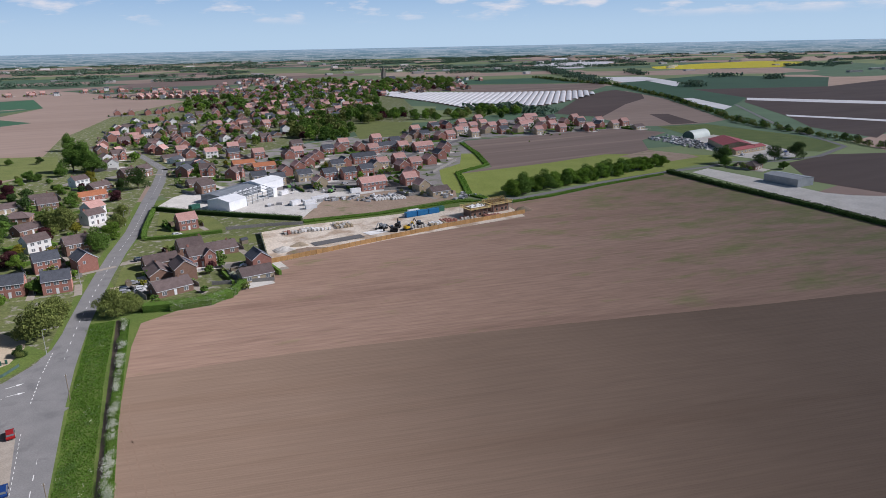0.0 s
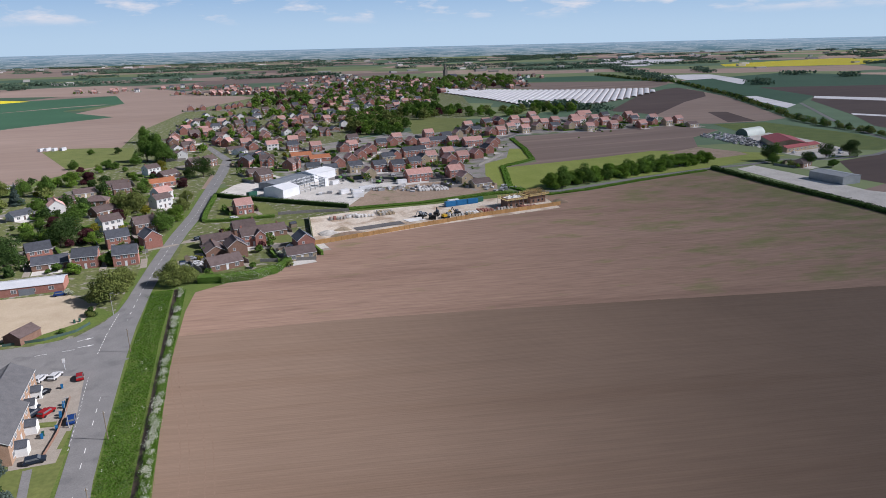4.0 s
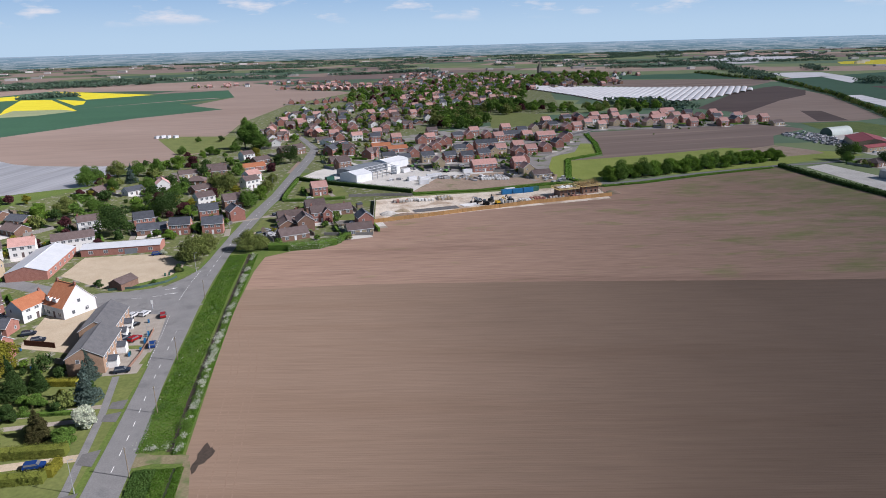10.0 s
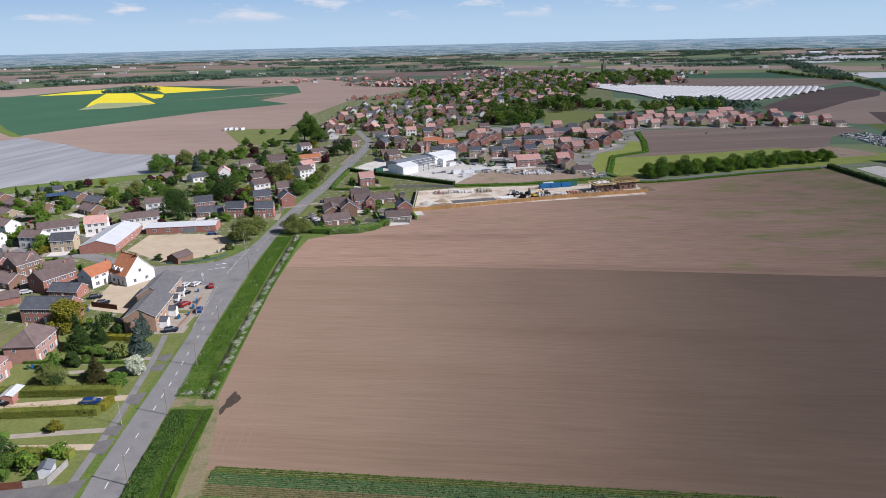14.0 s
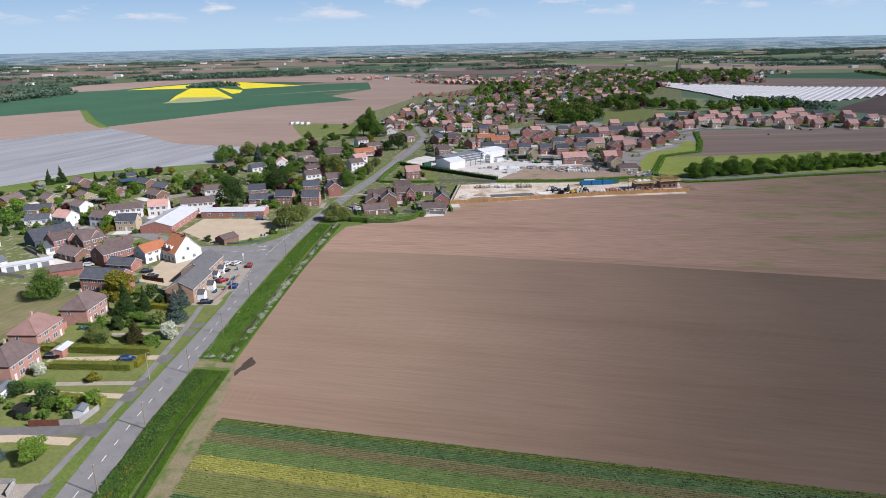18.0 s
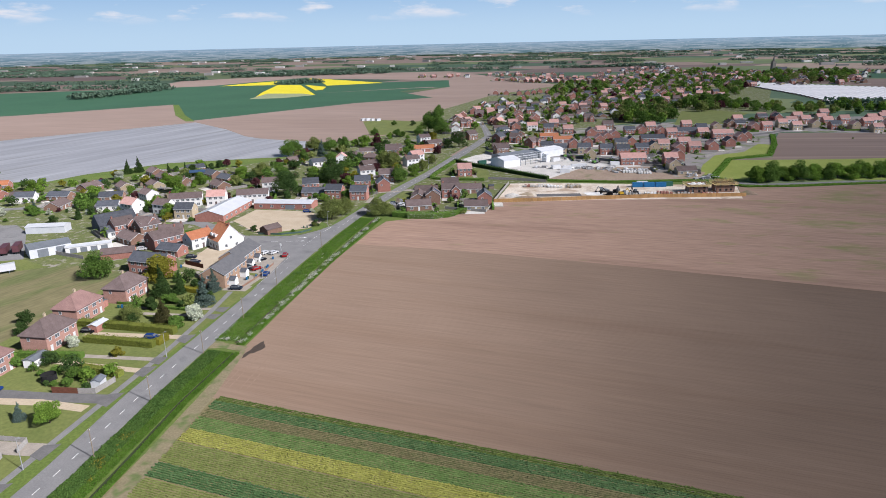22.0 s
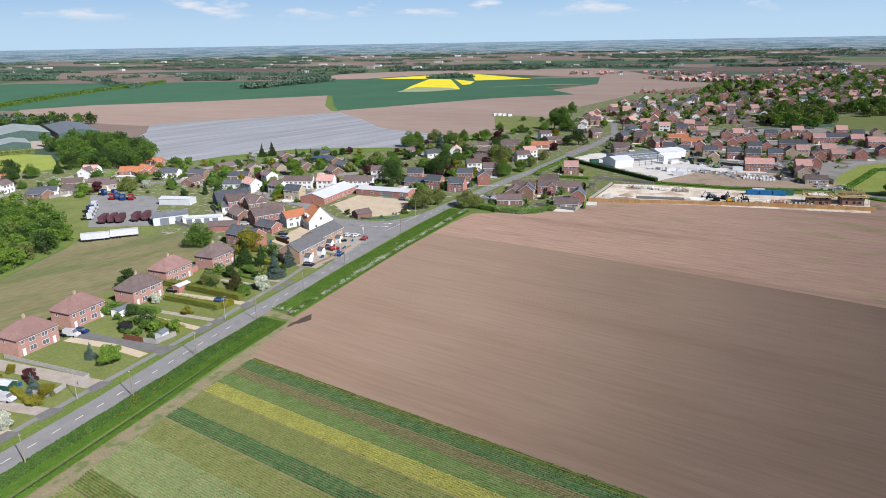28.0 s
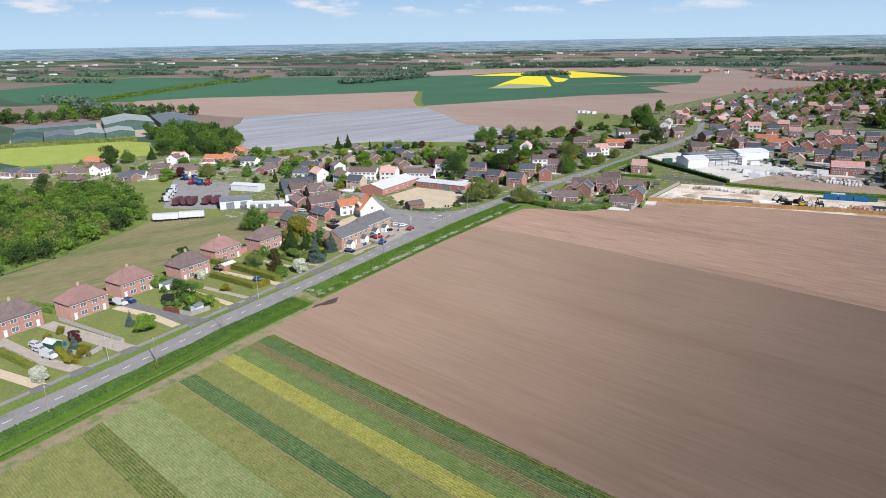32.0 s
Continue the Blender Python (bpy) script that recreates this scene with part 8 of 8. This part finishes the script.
# ======== trees by place ========
PLACES = [("golden", -44, 57, 1.15), ("pine", -34, 42, 0.85), ("spruce", -14, 36, 1.15), ("spruce", -18, 49, 0.9), ("brown_pine", -19.6, 20.5, 0.62), ("pine", -29, 45, 0.55), ("blossom", -11, 24, 0.9), ("small", -13, 17, 0.7), ("cypress", -31.2, 49.4, 1.0),
          ("willow", -31, 20, 0.62), ("ash", -70, 57, 1.0), ("lime", -12, -38, 0.62), ("spruce", -20, -38, 0.52), ("blossom", -36, 0, 0.62), ("bush_yellow", -19, -3.3, 1.3), ("small", -44, -14, 0.75),
          ("maple", -24, -53, 0.42), ("spruce", -17, -57, 0.6), ("golden", -12, -57, 0.42), ("bush_yellow", -11, -61, 1.3), ("golden", -33, -52, 0.28), ("bush_yellow", -32, -56, 1.0), ("blossom", -8, -71, 0.75),
          ("bush_dark", -58, 6, 1.2), ("bush_dark", -64, 14, 1.3), ("bush", -36, 13.5, 0.9), ("bush", -30, 38, 1), ("bush_yellow", -22, 40, 1.0), ("small", -26, 36, 0.6), ("dark_small", -30, 30, 0.7), ("bush_dark", -20, 32, 0.9),
          ("bush", -28, -16, 1.1), ("bush", -22, -17, 1.3), ("bush_dark", -34, -11, 1.2), ("small", -19, -16, 0.5), ("bush", -40, -10, 1.1), ("bush", -24, -22, 0.7)]
PLACES_2 = [("pine", -197, 259, 0.75), ("pine", -193, 265, 0.82), ("blossom", -189, 238, 1.09), ("lime", -127, 204, 1.12), ("dark_small", -143, 286, 0.83),
            ("lime", -108, 251, 0.85), ("willow", -96, 257, 1.04), ("dark_small", -100, 258, 0.67), ("ash", -112, 338, 1.21), ("maple", -86, 285, 0.74),
            ("poplar", -65, 222, 1.0), ("dark_small", -95, 174, 0.67), ("ash", -84, 260, 0.79), ("golden", -94, 143, 0.42), ("ash", -111, 352, 1.01),
            ("poplar", -88, 310, 0.74), ("willow", -101, 365, 1.27), ("spruce", -85, 340, 1.4), ("ash", -89, 368, 1.0), ("poplar", -74, 362, 0.98),
            ("lime", -66, 390, 1.09), ("maple", -57, 396, 1.0), ("ash", -70, 317, 0.73), ("ash", -78, 463, 0.68), ("small", -55, 456, 1.02), ("small", -48, 452, 0.87),
            ("willow", -24, 301, 1.2), ("willow", -17, 295, 1.25), ("ash", -35, 463, 0.85), ("poplar", -29, 479, 1.59), ("poplar", -22, 479, 1.73),
            ("ash", -16, 471, 1.46), ("golden", -15, 428, 0.87), ("oak", 6, 386, 0.7), ("oak", 15, 389, 1.11), ("maple", 4, 355, 0.83), ("ash", 0, 247, 1.03),
            ("lime", 5, 267, 0.86), ("willow", 7, 284, 0.86), ("willow", 8, 313, 0.72), ("willow", -10, 151, 1.25), ("willow", -7, 163, 0.95), ("willow", 10.5, 162, 1.0),
            ("willow", 15, 163, 0.75), ("oak", -42, 235, 0.91), ("oak", -39, 242, 0.99), ("maple", -31, 236, 0.9), ("ash", -59, 252, 0.61), ("oak", -55, 202, 1.21),
            ("ash", -59, 276, 0.52), ("ash", -44, 278, 0.99), ("lime", -30, 397, 0.62), ("lime", -57, 438, 0.57), ("poplar", -43, 604, 1.2), ("ash", -79, 540, 0.5),
            ("oak", -57, 534, 0.5), ("poplar", -52, 450, 0.6), ("ash", -129, 387, 0.6)]
PLACES_3 = [("cypress", -168, 262, 1.0), ("cypress", -155, 262, 1.1), ("dark_small", -150, 262, 1.0), ("pine", -240, 180, 0.7), ("ash", -205, 150, 0.7), ("blossom", -190, 140, 0.9), ("spruce", -178, 150, 0.7), ("willow", -195, 132, 0.9), ("bush_dark", -150, 130, 1.2),
            ("cypress", -142, 138, 1.1), ("small", -245, 120, 0.9), ("oak", -299, 131, 1.1), ("ash", -290, 138, 0.9), ("pine", -287, 155, 0.8), ("oak", -295, 170, 1.0), ("spruce", -276, 110, 0.9), ("ash", -267, 99, 0.8), ("oak", -255, 60, 0.7), ("ash", -243, 150, 0.7), ("oak", -280, 118, 0.9), ("maple", -300, 128, 0.9), ("ash", -262, 112, 0.5), ("oak", -160, 172, 0.5), ("bush_yellow", -75, 150, 1.2), ("bush", -80, 140, 1), ("willow", -14, 138, 0.25),
            ("oak", 392, 286, 0.95), ("ash", 388, 278, 0.7), ("oak", 434, 278, 0.9), ("oak", 455, 278, 1.0), ("oak", 402, 262, 0.8), ("small", 411, 250, 0.9), ("ash", 418, 308, 0.8), ("bush_dark", -14, 139, 0.9), ("bush", -20, 126, 0.7), ("bush_dark", -40, 127, 0.8)]
rng = random.Random(31)
for group in (PLACES, PLACES_2, PLACES_3):
    for key, x, y, s in group:
        put_tree(key, x, y, s, rng.uniform(0, 360), "garden trees and bushes")
for i in range(30):
    t = i / 29
    put_tree(rng.choice(("ash", "lime", "ash", "lime", "lime")), 211 + 140 * t + rng.uniform(-2, 2), 263 + 36 * t + rng.uniform(-2.5, 2.5), (1.0 if i < 11 else 0.9) * rng.uniform(0.85, 1.15), rng.uniform(0, 360), "field edge trees")
WOOD = [(-106, -140), (-106, -40), (-112, -4), (-126, 36), (-134, 46), (-164, 60), (-206, 72), (-236, 62), (-232, 40), (-260, 10), (-290, -60), (-260, -140)]
grove("wood", "dense small wood of mixed green trees", [(rng.choice(("ash", "lime", "ash", "oak", "lime", "willow", "ash", "lime")), x, y, rng.uniform(0.55, 0.95), rng.uniform(0, 360)) for x, y in scatter(WOOD, 480, 5.0, rng, [], 8)], 680, 0.56)
grove("tree_belt", "tree belt behind the packing sheds", [(rng.choice(("ash", "oak", "poplar", "oak")), x, y, rng.uniform(0.8, 1.3), rng.uniform(0, 360)) for x, y in scatter([(-720, 190), (-640, 340), (-560, 410), (-530, 380), (-600, 270), (-640, 180)], 60, 9, rng, [], 8)], 260, 1.0)
row_line = [(918, 1449), (882, 1218), (884, 1087), (828, 942), (747, 755), (659, 586), (587, 456), (563, 326), (545, 262), (560, 180)]
row_items = []
for (x0, y0), (x1, y1) in zip(row_line, row_line[1:]):
    n = int(math.hypot(x1 - x0, y1 - y0) / 4.2)
    for i in range(n):
        t = (i + rng.random()) / n
        row_items.append((rng.choice(("willow", "ash", "small", "willow", "oak")), x0 + (x1 - x0) * t + rng.uniform(-3, 3), y0 + (y1 - y0) * t + rng.uniform(-3, 3), rng.uniform(0.34, 0.7), rng.uniform(0, 360)))
grove("tree_row", "long overgrown hedgerow of small trees between fields", row_items, 180, 1.0)
COPSE = [(-310, 178), (-270, 176), (-240, 190), (-300, 252), (-330, 262), (-400, 290), (-420, 240), (-360, 212)]
grove("copse", "copse of tall mixed trees", [(rng.choice(("ash", "oak", "lime", "poplar", "oak", "ash")), x, y, rng.uniform(0.7, 1.1), rng.uniform(0, 360)) for x, y in scatter(COPSE, 110, 6.5, rng, [], 8)], 680, 0.56)
for x, y in scatter([(-60, 60), (-20, 50), (-12, 180), (-5, 300), (-60, 330), (-120, 300), (-230, 215), (-300, 120), (-240, 90), (-160, 130), (-100, 140)], 90, 7, rng, list(TAKEN), 12):
    if any(inside((x, y), a[1]) for a in AREAS if a[0] in ("car_park", "green_1", "lorry_park")) or (-80 < x < -8 and 50 < y < 125):
        continue
    put_tree(rng.choice(("small", "dark_small", "bush", "bush_dark", "maple", "bush", "lime", "bush_blossom")), x, y, rng.uniform(0.5, 0.9), rng.uniform(0, 360), "garden trees and bushes")
for x, y in scatter([(70, 370), (110, 340), (190, 330), (250, 420), (460, 480), (460, 560), (300, 590), (140, 480)], 40, 7, rng, list(TAKEN), 12):
    put_tree(rng.choice(("small", "bush", "dark_small", "bush")), x, y, rng.uniform(0.4, 0.7), rng.uniform(0, 360), "estate trees and bushes")


shrub_spots = [(-38, 17), (-13, 16), (-13, 44), (-33, 45)], [(-37, -24), (-14, -24), (-12, -14), (-36, -12)], [(-40, 46), (-24, 46), (-22, 58), (-40, 60)]
grove("garden_shrubs", "thick shrubs and young trees in the front gardens", [(rng.choice(("small", "dark_small", "ash", "lime", "oak", "willow", "dark_small")), x, y, rng.uniform(0.22, 0.5), rng.uniform(0, 360)) for poly in shrub_spots for x, y in scatter(poly, 8, 4.2, rng, [], 9)], 420, 0.8)


# ======== small garden things ========
root = tagged(new("trampoline"), "round black garden trampoline with net poles", "trampoline")
root.matrix_basis = pose(-27, -20, 0)
b = Build()
b.tube((0, 0, 0.75), (0, 0, 0.82), 1.9, 1.9, 20)
part("mat", b, M["tyre"], root)
for i in range(6):
    a = 2 * math.pi * i / 6
    b = Build()
    b.tube((1.9 * math.cos(a), 1.9 * math.sin(a), 0), (1.9 * math.cos(a), 1.9 * math.sin(a), 2.4), 0.05, 0.05, 6)
    part("net_pole", b, M["tyre"], root)
b = Build()
for i in range(20):
    a0, a1 = 2 * math.pi * i / 20, 2 * math.pi * (i + 1) / 20
    b.quad([(1.88 * math.cos(a0), 1.88 * math.sin(a0), 0.9), (1.88 * math.cos(a1), 1.88 * math.sin(a1), 0.9), (1.88 * math.cos(a1), 1.88 * math.sin(a1), 2.3), (1.88 * math.cos(a0), 1.88 * math.sin(a0), 2.3)])
part("net", b, M["tyre"], root)
shed("garden_shed", -25, -58.5, 8, 4.2, 2.6, 2.0, 0.6, "green_paint", "metal_white", "dark green garden shed with a pale roof", "shed")
shed("garden_shed", -12.5, -20, 100, 3.2, 2.4, 1.9, 0.5, "metal_white", "metal_grey", "small grey playhouse shed beside the fence", "shed")
shed("garage", -37, 12.8, 90, 5.5, 3.0, 2.2, 0.4, "brick_red", "metal_white", "small flat-roofed brick garage", "garage")
shed("garage", -38.5, -11, 92, 6, 3.4, 2.2, 0.4, "render_white", "metal_grey", "pale flat-roofed garage beside a house", "garage")
shed("garage", -50, 29.5, 5, 6, 3.2, 2.2, 0.4, "brick_red", "metal_grey", "flat-roofed brick garage between houses", "garage")


def bin_thing(key, label, x, y):
    root = tagged(new("wheelie_bin"), label, "bin")
    root.matrix_basis = pose(x, y, 0.03, 0, 0, 20)
    b = Build()
    b.prism([(-0.26, -0.3), (0.26, -0.3), (0.3, 0.36), (-0.3, 0.36)], 0.08, 1.0)
    part("body", b, M[key], root)
    b = Build()
    b.prism([(-0.31, -0.33), (0.31, -0.33), (0.31, 0.4), (-0.31, 0.4)], 1.0, 1.08)
    part("lid", b, M[key], root)
    return root


for key, x, y in (("blue_paint", -23.5, -56), ("blue_paint", -41, 30), ("green_paint", -42, 29.5), ("blue_paint", -44.5, 72), ("blue_paint", -36, 58), ("green_paint", -18, 134), ("green_paint", -16.6, 134.6), ("blue_paint", -9.4, 70), ("blue_paint", -9.6, 71.2), ("blue_paint", -9.7, 75), ("blue_paint", -9.9, 76.4), ("blue_paint", -12.3, 86.4), ("blue_paint", -9.1, 64.5), ("blue_paint", -11.5, 61.5), ("green_paint", -11.5, 62.6)):
    bin_thing(key, "blue plastic wheelie bin by a house" if key == "blue_paint" else "green plastic wheelie bin by a house", x, y)
# ======== distance ========
def far_clumps(name, spots, leaf, label, seed):
    r = random.Random(seed)
    out = []
    for x, y, w, h in spots:
        for _ in range(int(34 + 2 * w)):
            a, q = r.uniform(0, 6.28), math.sqrt(r.random()) * w
            out.append((Vector((x + q * math.cos(a) * 1.5, y + q * math.sin(a), h * r.uniform(0.15, 0.95))), Vector((r.uniform(-1, 1), r.uniform(-1, 0.4), 0.5)).normalized()))
    v, f = leaf_cards(out, 2.9, r)
    me = bpy.data.meshes.new(name)
    me.from_pydata(v, [], f)
    me.materials.append(M[leaf])
    return tagged(new(name, me), label, "woodland", kind="stuff")


rng = random.Random(41)
lines = [((-930, 1816), (-434, 2028), 60), ((-830, 1170), (-790, 1250), 10), ((-897, 1500), (-880, 1545), 6), ((-534, 1312), (-472, 1369), 9), ((0, 2400), (90, 2310), 8), ((200, 2340), (360, 2500), 10), ((-420, 1950), (-80, 1900), 14),
         ((890, 1117), (1240, 1940), 44), ((950, 940), (1010, 970), 6), ((1220, 1164), (1290, 1150), 4), ((1270, 1040), (1300, 1060), 4), ((1180, 1360), (1270, 1520), 8), ((-1500, 1150), (-1000, 880), 16), ((-1700, 1050), (-900, 1500), 26), ((-900, 420), (-560, 330), 26),
         ((480, 650), (430, 770), 10), ((-780, 1240), (-1100, 1150), 18), ((-751, 910), (-740, 1165), 30), ((-1130, 1134), (-1000, 1170), 12), ((-820, 1640), (-420, 1790), 40)]
spots = []
for (x0, y0), (x1, y1), n in lines:
    for i in range(n):
        t = (i + rng.random()) / n
        spots.append((x0 + (x1 - x0) * t + rng.uniform(-14, 14), y0 + (y1 - y0) * t + rng.uniform(-14, 14), rng.uniform(8, 16), rng.uniform(7, 12)))
far_clumps("far_trees", spots, "leaf_far_haze", "distant hedgerow trees and woods", 1)
spots = []
YELLOW = [a[1] for a in AREAS if a[0] == "field_16"][0]
for _ in range(330):
    d = 1800 + 2800 * rng.random() ** 0.75
    a = radians(rng.uniform(-72, 62))
    x, y = 60 + d * math.sin(a), d * math.cos(a)
    step, drift = rng.uniform(13, 24), rng.uniform(-5, 5)
    for i in range(rng.choice((1, 2, 4, 7, 12, 18))):
        p = (x + i * step, y + i * drift)
        if not any(inside((p[0] - e, p[1] - 1.35 * e), YELLOW) for e in (0, 60, 120)):
            spots.append((*p, rng.uniform(7, 15), rng.uniform(5, 11)))
far_clumps("far_woods", spots, "leaf_far_haze", "scattered distant trees across the plain", 2)
b = Build()
for _ in range(240):
    d = 1900 + 2700 * rng.random()
    a = radians(rng.uniform(-72, 62))
    s = rng.uniform(0.5, 1.6)
    b.box(-14 * s, 14 * s, -6, 6, 0, rng.uniform(4, 8), 0, pose(60 + d * math.sin(a), d * math.cos(a), 0, 0, 0, rng.uniform(-20, 20)))
tagged(part("far_farms", b, mat("far_walls", (0.45, 0.42, 0.40), (0.60, 0.58, 0.56), scale=0.01, rough=0.8, fine=0.05, fine_amount=0.1, island=0.45)), "tiny distant farm buildings and glasshouses", "buildings", kind="stuff")
shed("warehouse", 1810, 2735, 0, 70, 30, 12, 2, "metal_white", "metal_white", "far white warehouse on the plain", "warehouse")
